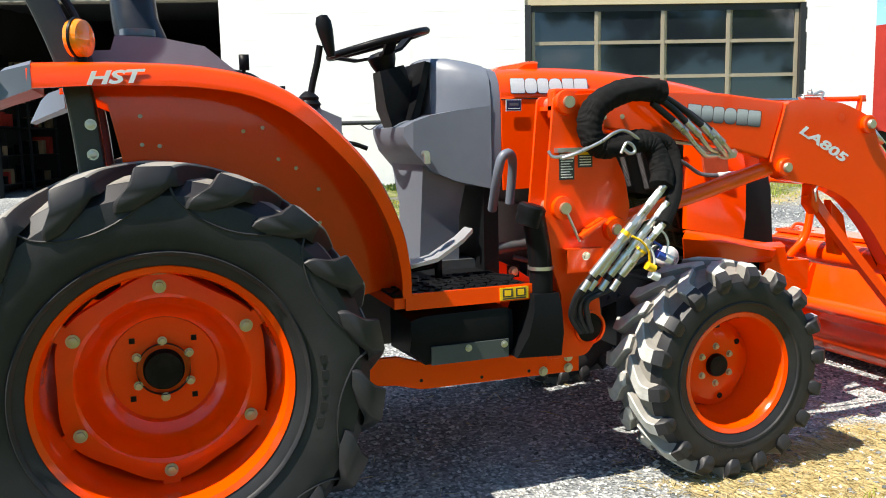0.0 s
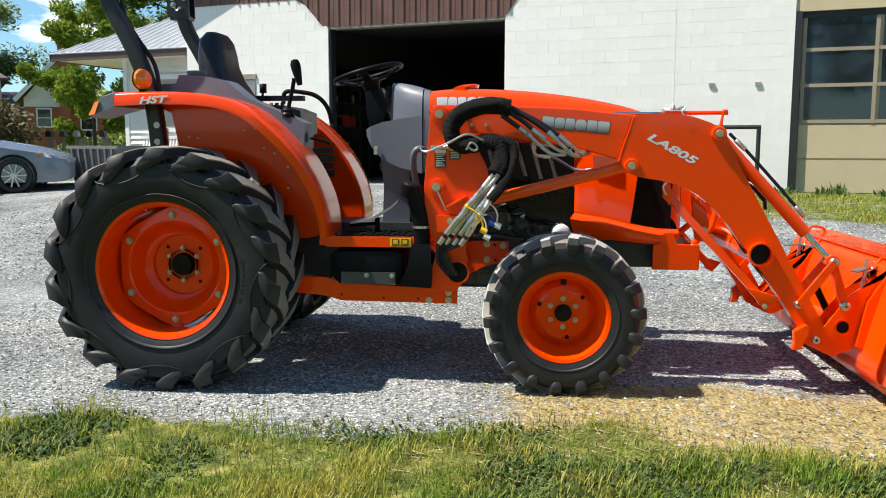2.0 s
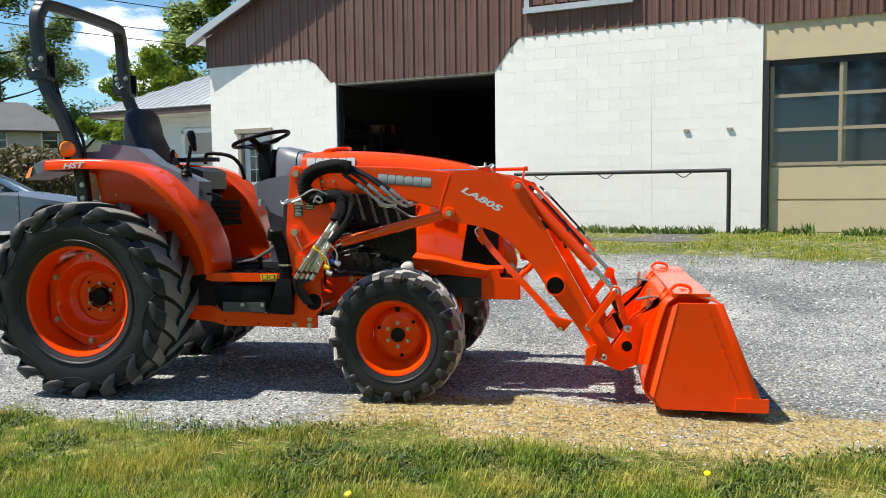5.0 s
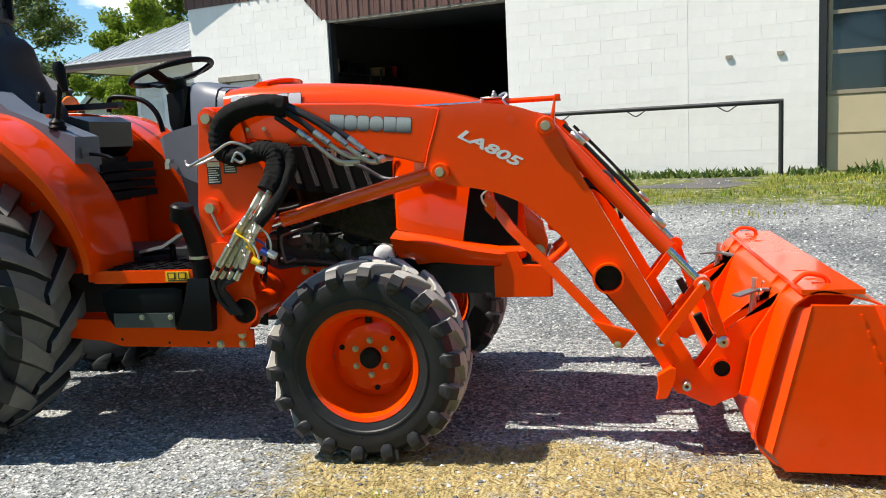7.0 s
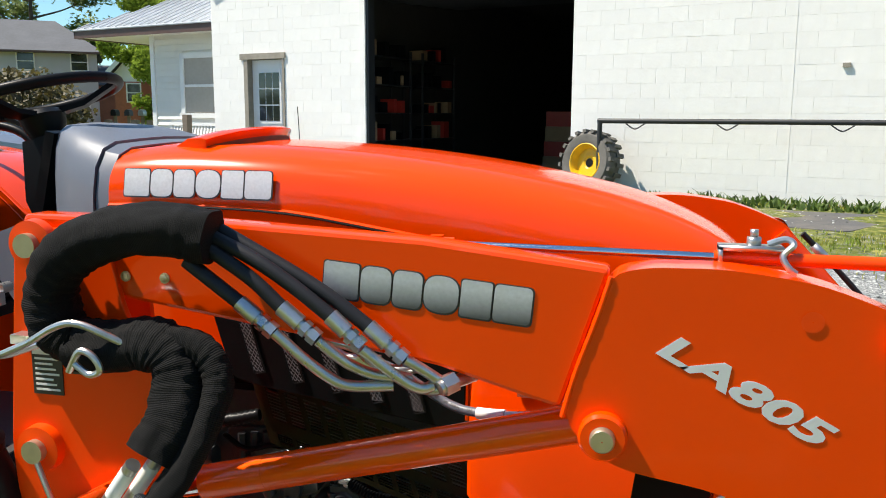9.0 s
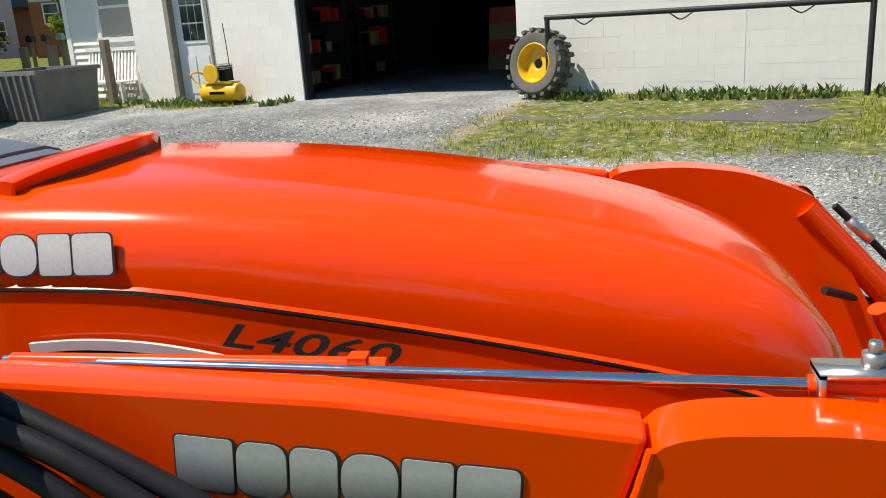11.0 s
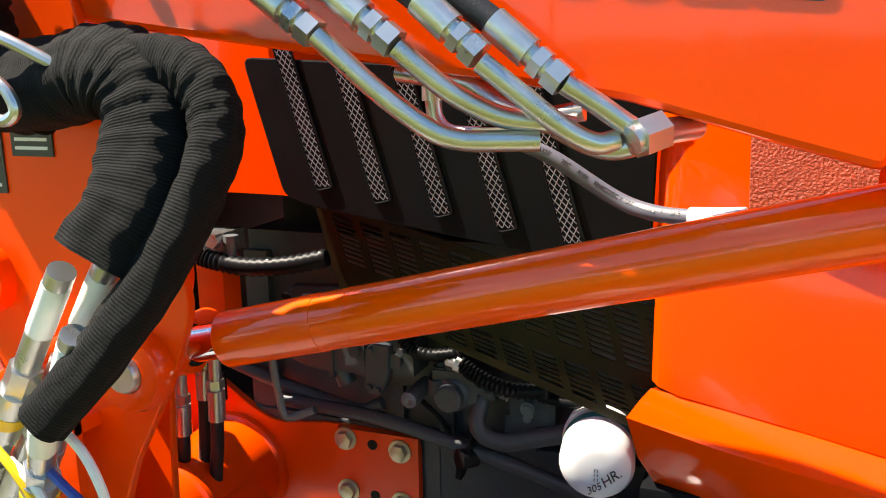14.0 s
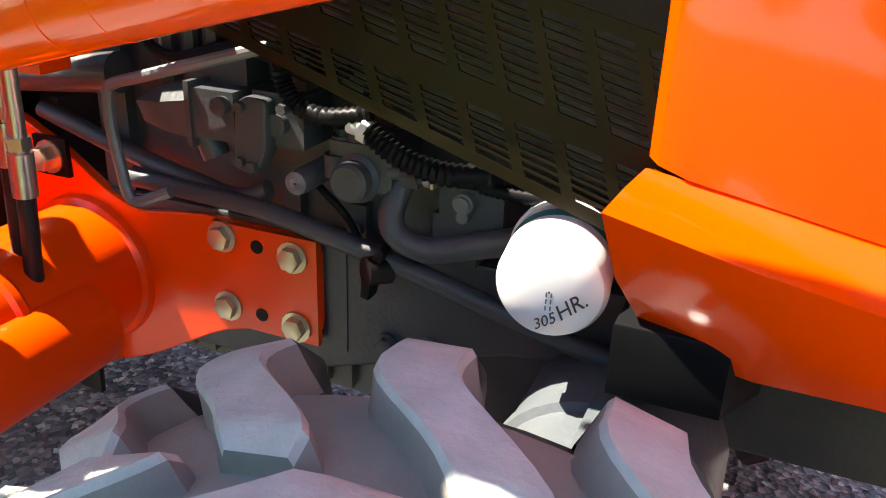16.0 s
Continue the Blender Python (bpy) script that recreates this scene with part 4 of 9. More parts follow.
part("nipple", join(rod((1.823, -0.268, 0.772), (1.823, -0.245, 0.772), 0.0075, 12), rod((1.823, -0.264, 0.772), (1.823, -0.260, 0.772), 0.010, 12)), GUNMETAL, cooler)
part("nipple", rod((1.822, -0.262, 0.758), (1.822, -0.245, 0.758), 0.006, 8), GUNMETAL, cooler)
part("block_flange", plate(rounded([(1.43, 0.90), (1.70, 0.91), (1.70, 0.85), (1.66, 0.77), (1.60, 0.755), (1.46, 0.78)], 0.02), -0.214, -0.196, 0.004), ENGINE_GREY, tractor)
part("wiring_loom", tube([(1.44, -0.235, 0.89), (1.50, -0.25, 0.868), (1.58, -0.245, 0.885), (1.66, -0.25, 0.865), (1.70, -0.245, 0.875)], 0.006, 8), BLACK_PLASTIC, tractor)
part("wiring_loom", tube([(1.66, -0.24, 0.755), (1.69, -0.245, 0.735), (1.70, -0.24, 0.715), (1.712, -0.245, 0.700)], 0.004, 8), BLACK_PLASTIC, tractor)
part("core_plug", lathe([(0.001, -0.010), (0.006, -0.012), (0.0115, -0.009), (0.0125, 0.0), (0.0125, 0.07)], 20, (1.658, -0.270, 0.769)), GUNMETAL, tractor)
part("hose_clip", join(*[box(1.798, 1.8005, -0.280, -0.270, z, z + 0.012, 0.0005) for z in (0.787,)]), STEEL, tractor)
part("coolant_pipe", tube([(1.757, -0.25, 0.780), (1.754, -0.268, 0.750), (1.766, -0.272, 0.731), (1.795, -0.27, 0.724), (1.834, -0.27, 0.735), (1.885, -0.27, 0.752)], 0.0125, 16), ENGINE_GREY, tractor)
part("steering_pipe", tube([(1.430, -0.25, 0.731), (1.503, -0.25, 0.728), (1.602, -0.25, 0.722), (1.713, -0.25, 0.701), (1.799, -0.25, 0.682), (1.870, -0.25, 0.664), (1.980, -0.25, 0.638)], 0.0105, 12), ENGINE_GREY, tractor)
part("steering_pipe", tube([(1.290, -0.23, 0.785), (1.412, -0.23, 0.750), (1.488, -0.235, 0.736), (1.561, -0.24, 0.726), (1.597, -0.235, 0.740)], 0.0105, 12), ENGINE_GREY, tractor)
part("fuel_line", tube([(1.640, -0.285, 0.897), (1.567, -0.295, 0.876), (1.499, -0.295, 0.856), (1.465, -0.295, 0.846), (1.455, -0.295, 0.836), (1.453, -0.295, 0.803), (1.460, -0.295, 0.757), (1.465, -0.295, 0.732), (1.476, -0.293, 0.724), (1.512, -0.285, 0.738)], 0.0062, 10, 5), GUNMETAL, tractor)
part("pipe_clamp", join(plate([(1.720, 0.657), (1.729, 0.655), (1.735, 0.680), (1.747, 0.708), (1.743, 0.716), (1.728, 0.694), (1.722, 0.678)], -0.268, -0.246, 0.002), rod((1.728, -0.27, 0.688), (1.744, -0.25, 0.686), 0.0145, 16)), BLACK_PAINT, tractor)
part("clamp_bracket", join(box(1.680, 1.700, -0.215, -0.19, 0.684, 0.732, 0.003), rod((1.689, -0.222, 0.706), (1.689, -0.20, 0.706), 0.009, 6)), ENGINE_GREY, tractor)
part("intake_tube", rod((1.22, -0.24, 0.822), (1.42, -0.24, 0.842), 0.022, 18), ENGINE_GREY, tractor)
for rib in ((1.655, 1.680, -0.222, -0.195, 0.56, 0.69), (1.36, 1.40, -0.215, -0.195, 0.60, 0.95), (1.60, 1.62, -0.212, -0.195, 0.68, 0.80)):
    part("block_rib", box(*rib, 0.004), ENGINE_GREY, tractor)
for bx, bz in ((1.729, 0.583), (1.778, 0.590)):
    hex_bolt(tractor, bx, -0.222, bz, 0.010, 0.010, ENGINE_GREY)
# mast hoses with crimped ends dropping through the cross beam
for xk, yk, z1, z0 in ((1.350, -0.375, 0.81, 0.715), (1.376, -0.355, 0.83, 0.765), (1.402, -0.365, 0.82, 0.740), (1.328, -0.395, 0.80, 0.700)):
    part("hose_fitting", join(rod((xk + 0.004, yk, z1 + 0.06), (xk + 0.002, yk, z0 + 0.045), 0.0088, 14), rod((xk + 0.002, yk, z0 + 0.060), (xk + 0.002, yk, z0 + 0.048), 0.0125, 6), rod((xk + 0.002, yk, z0 + 0.045), (xk, yk, z0), 0.0122, 16, 0.002)), STEEL, tractor, "crimped steel hose fitting")
    part("hydraulic_hose", tube([(xk, yk, z0 + 0.005), (xk - 0.003, yk, z0 - 0.04), (xk - 0.012, yk + 0.004, 0.655), (xk - 0.016, yk + 0.006, 0.60)], 0.0095, 12), HOSE, tractor, "black hydraulic hose")



def ribbed(name, pts, r, mat, smooth=14):
    """A corrugated conduit."""
    return part(name, sweep(smooth_path(pts, smooth), circle(r, 12), radius=lambda i, k: 1.12 if i % 2 else 0.88), mat, tractor, "black corrugated conduit", 60)


ribbed("corrugated_conduit", [(1.640, -0.270, 0.90), (1.644, -0.274, 0.873), (1.649, -0.274, 0.857), (1.662, -0.274, 0.843), (1.686, -0.274, 0.837), (1.712, -0.274, 0.840), (1.735, -0.270, 0.845)], 0.0085, BLACK_PLASTIC, 7)
ribbed("corrugated_conduit", [(1.733, -0.274, 0.831), (1.755, -0.276, 0.817), (1.783, -0.276, 0.806), (1.816, -0.276, 0.802), (1.855, -0.274, 0.807)], 0.0105, BLACK_PLASTIC, 9)
ribbed("corrugated_conduit", [(1.838, -0.262, 0.792), (1.866, -0.262, 0.789), (1.898, -0.262, 0.789)], 0.0068, BLACK_PLASTIC, 10)
part("conduit_joint", join(rod((1.714, -0.272, 0.833), (1.729, -0.274, 0.831), 0.0085, 14), rod((1.727, -0.274, 0.831), (1.735, -0.274, 0.828), 0.0115, 16, 0.001)), LABEL_WHITE, tractor)
ribbed("corrugated_conduit", [(1.350, -0.33, 0.982), (1.366, -0.332, 0.968), (1.395, -0.33, 0.960), (1.447, -0.328, 0.955), (1.505, -0.32, 0.960), (1.560, -0.312, 0.972)], 0.0125, BLACK_PLASTIC, 10)
valve = part("coupling_valve", box(1.345, 1.402, -0.322, -0.27, 0.968, 0.998, 0.008, 2), STEEL, tractor, "silver hydraulic valve with fittings")
part("elbow", tube([(1.330, -0.335, 0.992), (1.342, -0.338, 0.990), (1.350, -0.336, 0.980)], 0.0095, 14), STEEL, valve)
part("nut", rod((1.392, -0.336, 0.990), (1.392, -0.30, 0.990), 0.012, 6), STEEL, valve)
part("nut", join(rod((1.372, -0.335, 0.975), (1.372, -0.30, 0.975), 0.010, 6), rod((1.414, -0.32, 0.993), (1.414, -0.32, 0.965), 0.0075, 12), rod((1.414, -0.32, 0.996), (1.414, -0.32, 0.986), 0.011, 6)), GUNMETAL, valve)
part("valve_post", box(1.352, 1.396, -0.32, -0.28, 0.85, 0.962, 0.004), ORANGE_DUSTY, tractor)


# oil filter: painted can, domed end, rolled rim
fm = Matrix.Translation((1.925, -0.298, 0.750)) @ Matrix.Rotation(radians(8), 4, "Z") @ Matrix.Rotation(radians(-1), 4, "X") @ Matrix.Scale(0.95, 4)
fil = part("oil_filter", moved(lathe([(0.001, -0.065), (0.020, -0.065), (0.034, -0.062), (0.043, -0.056), (0.0475, -0.046), (0.0475, 0.02), (0.0495, 0.022), (0.0495, 0.028), (0.047, 0.03), (0.047, 0.05), (0.02, 0.05)], 44), fm), WHITE_PAINT, tractor, "white painted spin-on oil filter")
part("filter_band", moved(lathe([(0.0476, -0.010), (0.0480, -0.009), (0.0480, 0.006), (0.0476, 0.007)], 44), fm), material("teal_print", (0.02, 0.20, 0.17), 0.5), fil)
letters("handwriting", "305", 0.0135, DARK_EDGE, fil, fm @ Matrix.Translation((-0.009, -0.0655, -0.035)) @ Matrix.Rotation(radians(-30), 4, "Y") @ Matrix.Rotation(radians(90), 4, "X"), 0.3, depth=0.0003)
letters("handwriting", "HR.", 0.0185, DARK_EDGE, fil, fm @ Matrix.Translation((0.011, -0.0655, -0.024)) @ Matrix.Rotation(radians(-40), 4, "Y") @ Matrix.Rotation(radians(90), 4, "X"), 0.25, depth=0.0003)
part("print_bars", join(*[moved(box(-0.0006, 0.0006, -0.0656, -0.0652, 0.0, 0.004, 0), fm @ Matrix.Translation((0.004 * (i % 2) - 0.002, 0, -0.016 + 0.006 * (i // 2)))) for i in range(6)]), GUNMETAL, fil)

BLUE_BLACK = material("label_blue", (0.012, 0.018, 0.06), 0.4, var=0.1)
WIRE_GREY = material("dull_mesh_wire", (0.24, 0.24, 0.25), 0.45, 0.4, var=0.3, scale=90)
GUARD_STEEL = material("guard_steel", (0.012, 0.0095, 0.004), 0.34, var=0.3, scale=14, spec=0.16, dirt=(0.032, 0.024, 0.008), dirt_amount=0.45, dirt_scale=7)
# hood: crowned shell that narrows to a rounded nose
HOOD = [(1.225, 1.500, 0.285, 1.387), (1.32, 1.510, 0.285, 1.390), (1.45, 1.512, 0.285, 1.391), (1.62, 1.507, 0.285, 1.384), (1.80, 1.494, 0.283, 1.358), (1.98, 1.472, 0.278, 1.328), (2.14, 1.445, 0.272, 1.297), (2.28, 1.412, 0.262, 1.265), (2.39, 1.372, 0.248, 1.232), (2.465, 1.330, 0.232, 1.195), (2.520, 1.275, 0.212, 1.150), (2.546, 1.215, 0.192, 1.10), (2.556, 1.150, 0.176, 1.06)]


def hood_row(x, zt, w, zs):
    d = zt - zs
    half = [(w + 0.012, zs - 0.335), (w + 0.008, zs - 0.16), (w + 0.004, zs - 0.004), (w - 0.001, zs), (w * 0.993, zs + 0.22 * d), (w * 0.965, zs + 0.48 * d), (w * 0.90, zs + 0.70 * d), (w * 0.81, zs + 0.835 * d), (w * 0.725, zs + 0.900 * d), (w * 0.69, zs + 0.935 * d), (w * 0.45, zs + 0.955 * d), (w * 0.22, zs + 0.99 * d), (0.0, zt)]
    return [(x, -y, z) for y, z in half] + [(x, y, z) for y, z in half[-2::-1]]


rows = [hood_row(*h) for h in HOOD]
nose = [(2.560, y * 0.93, min(z, 1.09) - 0.01) for _, y, z in rows[-1]]
dense = []
for k in range(len(rows[0])):
    dense.append(smooth_path([r[k] for r in rows] + [nose[k]], 3))
top = [[dense[k][i] for k in range(2, len(dense) - 2)] for i in range(len(dense[0]))]
hood = part("hood", thicken(loft(top), 0.006), ORANGE, tractor, "glossy orange crowned engine hood", 40)
for s in (0, 1):
    idx = (0, 1, 2) if s == 0 else (-1, -2, -3)
    low = [[(dense[k][i].x, dense[k][i].y * 1.004, dense[k][i].z - 0.004) for k in idx] for i in range(len(dense[0]))]
    part("hood_side", thicken(loft(low[:13]), 0.006), ORANGE, tractor, "orange lower side sheet of the hood")
    part("hood_side", thicken(loft(low[12:]), 0.006), ORANGE, tractor)
    part("side_trim", sweep(smooth_path([(1.455, (-0.304, 0.304)[s], 1.306), (1.532, (-0.304, 0.304)[s], 1.311), (1.613, (-0.304, 0.304)[s], 1.308), (1.682, (-0.303, 0.303)[s], 1.298), (1.742, (-0.303, 0.303)[s], 1.286)], 5), [(0.003, -0.007), (0.003, 0.007), (-0.003, 0.007), (-0.003, -0.007)], up=(0, 1, 0)), SILVER, tractor, "silver trim over the side vent")
    part("side_vent", sweep(smooth_path([(1.45, (-0.3025, 0.3025)[s], 1.290), (1.532, (-0.3025, 0.3025)[s], 1.296), (1.613, (-0.3025, 0.3025)[s], 1.293), (1.735, (-0.302, 0.302)[s], 1.276)], 5), [(0.003, -0.011), (0.003, 0.011), (-0.003, 0.011), (-0.003, -0.011)], up=(0, 1, 0)), BLACK_PLASTIC, tractor)
    part("hood_seam", sweep([(dense[idx[2]][i].x, dense[idx[2]][i].y * 1.006, dense[idx[2]][i].z - 0.003) for i in range(len(dense[0]) - 6)], circle(0.0024, 6)), BLACK_PAINT, tractor)
# raised vent lip across the hood's rear, open to the front behind a mesh
MESH_ORANGE = material("perforated_orange", (0.30, 0.035, 0.004), 0.6, var=0.3, scale=300, bump=0.8, bscale=350)


def lip_x(y, back=0.0):
    return 1.412 + 0.062 * (1 - (y / 0.215) ** 2) - back


LIP_Y = [-0.215 + 0.43 * i / 16 for i in range(17)]
lip_rows = []
for y in LIP_Y:
    crown = 1.511 - 0.26 * y * y
    rise = 0.031 * (1 - 0.35 * (abs(y) / 0.215) ** 4)
    lip_rows.append([(1.320, y * 0.92, crown - 0.006), (1.350, y * 0.95, crown + rise * 0.45), (lip_x(y, 0.045), y * 0.97, crown + rise * 0.92), (lip_x(y, 0.012), y, crown + rise), (lip_x(y), y, crown + rise - 0.003), (lip_x(y, 0.004), y, crown + rise - 0.010), (lip_x(y, 0.012), y, crown - 0.022)])
scoop = part("hood_scoop", loft(lip_rows), ORANGE, hood, "raised orange air vent lip", 30)
for e in (0, -1):
    y = LIP_Y[e]
    part("scoop_cheek", loft([[(q[0], q[1], q[2]) for q in lip_rows[e]], [(q[0], q[1] * 0.985, q[2] - 0.04) for q in lip_rows[e]]]), ORANGE, scoop)
part("scoop_mesh", loft([[(lip_x(y, 0.006), y * 0.995, 1.511 - 0.26 * y * y + 0.010), (lip_x(y, 0.004), y * 0.995, 1.511 - 0.26 * y * y - 0.022)] for y in LIP_Y]), MESH_ORANGE, scoop, "fine orange mesh")
part("grille", box(2.535, 2.566, -0.15, 0.15, 0.74, 1.06, 0.01), BLACK_PLASTIC, tractor, "black mesh grille")
for s in (-1, 1):
    part("headlight", moved(lathe([(0.001, -0.02), (0.05, -0.012), (0.06, 0.0), (0.06, 0.03)], 24), Matrix.Translation((2.550, s * 0.135, 1.085)) @ Matrix.Rotation(radians(90), 4, "Z") @ Matrix.Diagonal((1.2, 1, 0.7, 1))), glass("lamp_glass", (0.9, 0.9, 0.9)), tractor)
    part("mesh_patch", thicken(loft([[(2.085, s * 0.345, 1.065), (2.082, s * 0.328, 1.155)], [(2.20, s * 0.342, 1.06), (2.207, s * 0.325, 1.14)]]), 0.012), MESH_ORANGE, tractor)
    # flared front side panel, black gap and lower cowl
    part("side_panel", thicken(loft([[(2.000, s * 0.322, 0.862), (2.000, s * 0.322, 0.95), (2.000, s * 0.316, 1.10), (2.0, s * 0.292, 1.24)], [(1.992, s * 0.342, 0.864), (1.992, s * 0.341, 0.95), (1.990, s * 0.330, 1.10), (1.992, s * 0.302, 1.24)], [(2.000, s * 0.354, 0.862), (2.000, s * 0.352, 0.95), (1.999, s * 0.338, 1.10), (2.001, s * 0.306, 1.24)], [(2.022, s * 0.362, 0.857), (2.022, s * 0.359, 0.95), (2.020, s * 0.342, 1.10), (2.022, s * 0.307, 1.24)], [(2.14, s * 0.364, 0.836), (2.147, s * 0.360, 0.93), (2.16, s * 0.334, 1.10), (2.16, s * 0.292, 1.22)], [(2.277, s * 0.358, 0.806), (2.292, s * 0.352, 0.90), (2.318, s * 0.315, 1.08), (2.325, s * 0.275, 1.19)]]), 0.006), ORANGE, tractor, "flat orange side panel with a rolled rear edge")
    part("grille_cheek", thicken(loft([[(2.27, s * 0.335, 0.73), (2.30, s * 0.30, 1.0), (2.32, s * 0.25, 1.20)], [(2.49, s * 0.29, 0.73), (2.505, s * 0.25, 1.0), (2.51, s * 0.20, 1.12)]]), 0.006), BLACK_PLASTIC, tractor)
    part("lower_cowl", thicken(loft([[(1.996, s * 0.335, 0.853), (1.993, s * 0.358, 0.860), (1.982, s * 0.366, 0.847), (1.969, s * 0.374, 0.828), (1.982, s * 0.361, 0.775), (2.013, s * 0.325, 0.706)], [(2.07, s * 0.335, 0.840), (2.07, s * 0.360, 0.848), (2.07, s * 0.380, 0.835), (2.066, s * 0.395, 0.815), (2.075, s * 0.385, 0.768), (2.090, s * 0.355, 0.712)], [(2.15, s * 0.335, 0.826), (2.15, s * 0.361, 0.834), (2.152, s * 0.382, 0.822), (2.155, s * 0.402, 0.802), (2.160, s * 0.394, 0.762), (2.166, s * 0.372, 0.722)], [(2.28, s * 0.325, 0.800), (2.28, s * 0.348, 0.808), (2.285, s * 0.372, 0.795), (2.29, s * 0.392, 0.775), (2.29, s * 0.385, 0.740), (2.29, s * 0.360, 0.708)], [(2.42, s * 0.300, 0.772), (2.42, s * 0.318, 0.778), (2.425, s * 0.345, 0.764), (2.43, s * 0.362, 0.748), (2.43, s * 0.358, 0.720), (2.42, s * 0.34, 0.696)], [(2.53, s * 0.280, 0.768), (2.53, s * 0.290, 0.772), (2.533, s * 0.304, 0.764), (2.535, s * 0.315, 0.754), (2.535, s * 0.310, 0.738), (2.53, s * 0.30, 0.725)]]), 0.006), ORANGE, tractor, "orange faceted lower cowl", 24)
    part("cowl_box", moved(plate([(1.985, 0.26), (2.096, 0.26), (2.096, 0.31), (2.071, 0.36), (1.985, 0.36)], 0.675, 0.738, 0.003), Matrix(((1, 0, 0, 0), (0, 0, s, 0), (0, 1, 0, 0), (0, 0, 0, 1)))), BLACK_PLASTIC, tractor, "black plastic box under the cowl")
    # engine side cover with mesh slots
    slots = [(1.514 + 0.0805 * i, 1.064 - 0.0135 * i) for i in range(5)]
    cov = part("engine_cover", plate(rounded([(1.466, 1.235), (1.518, 1.057), (1.56, 1.045), (1.985, 0.985), (1.990, 1.205)], 0.015), s * 0.338 - 0.004, s * 0.338 + 0.004, 0.002), BLACK_PLASTIC, tractor, "matt black engine cover with mesh slots")
    for sx, sz in slots:
        q = s * 0.3425
        frame_pts = [(sx + 0.053, sz + 0.003), (sx + 0.078, sz + 0.009), (sx + 0.020, sz + 0.20), (sx - 0.004, sz + 0.20)]
        part("slot_recess", plate(rounded(frame_pts, 0.006), q - 0.0015, q + 0.0015, 0.0), BLACK_PAINT, cov)
        wires = []
        left, right = (lambda z: sx + 0.0545 - 0.290 * (z - sz)), (lambda z: sx + 0.0755 - 0.290 * (z - sz))
        for k in range(-3, 18):
            for up in (1, -1):
                za = sz + 0.010 + k * 0.0107 + (0 if up > 0 else 0.029)
                zb = za + up * 0.029
                cut = [min(max((lim - za) / (zb - za), 0), 1) for lim in (sz + 0.009, sz + 0.196)]
                t0, t1 = min(cut), max(cut)
                if t1 - t0 > 0.05:
                    spots = [(left(za + (zb - za) * t) * (1 - t) + right(za + (zb - za) * t) * t, q + s * 0.0018, za + (zb - za) * t) for t in (t0, t1)]
                    wires.append(sweep(spots, circle(0.0006, 4), caps=False))
        rim_pts = [(x, q + s * 0.002, z) for x, z in rounded(frame_pts, 0.006)]
        part("slot_rim", sweep(rim_pts + [rim_pts[0]], circle(0.0012, 6), caps=False), BLACK_PLASTIC, cov)
        part("mesh_wire", join(*wires), WIRE_GREY, cov, "grey expanded-metal mesh")
    # slotted guard below it: slanted cells of narrow slits
    gy = s * 0.318
    NC = 13

    def guard_at(c, d):
        """c: columns from the rear edge; d: depth below the top edge."""
        return (1.568 + 0.0405 * c + 0.28 * d, 1.037 - 0.0101 * c - d)

    up_foot = lambda c: 0.066 + 0.0010 * c
    low_foot = lambda c: 0.113 + 0.0036 * c

    def guard_quad(c0, c1, a0, a1, b0, b1):
        """Between two depths at the near column edge (a) and at the far one (b)."""
        return plate([guard_at(c0, a0), guard_at(c1, b0), guard_at(c1, b1), guard_at(c0, a1)], gy - 0.0015, gy + 0.0015, 0)
    bars = []
    cuts = [-0.45] + [c + w for c in range(NC) for w in (0.13, 0.87)] + [NC]
    for c0, c1 in zip(cuts, cuts[1:]):
        solid = c0 < 0 or abs((c0 % 1) - 0.87) < 0.01
        bands = [(lambda c: -0.012, lambda c: 0.0), (up_foot, lambda c: 0.096), (low_foot, lambda c: low_foot(c) + 0.012)]
        if solid:
            bands = [(lambda c: -0.012, lambda c: low_foot(c) + 0.012)]
        bars += [guard_quad(c0, c1, lo(c0), hi(c0), lo(c1), hi(c1)) for lo, hi in bands]
        if not solid:
            for top, foot, ns in ((lambda c: 0.0, up_foot, 10), (lambda c: 0.096, low_foot, 4 + round(0.35 * c0))):
                at = lambda c, q: top(c) + (foot(c) - top(c)) * q
                bars += [guard_quad(c0, c1, at(c0, (k - 0.19) / ns), at(c0, (k + 0.19) / ns), at(c1, (k - 0.19) / ns), at(c1, (k + 0.19) / ns)) for k in range(1, ns)]
    part("slotted_guard", join(*bars), GUARD_STEEL, tractor, "dark brown-black slotted steel engine guard")

# dash console, steering column and wheel
def dash_row(x, w, zt, zb):
    half = [(w * 0.96, zb), (w, zb + 0.05), (w, zt - 0.17), (w * 0.985, zt - 0.11), (w * 0.94, zt - 0.055), (w * 0.84, zt - 0.018), (w * 0.68, zt - 0.004), (w * 0.35, zt), (0.0, zt + 0.002)]
    return [(x, -y, z) for y, z in half] + [(x, y, z) for y, z in half[-2::-1]]


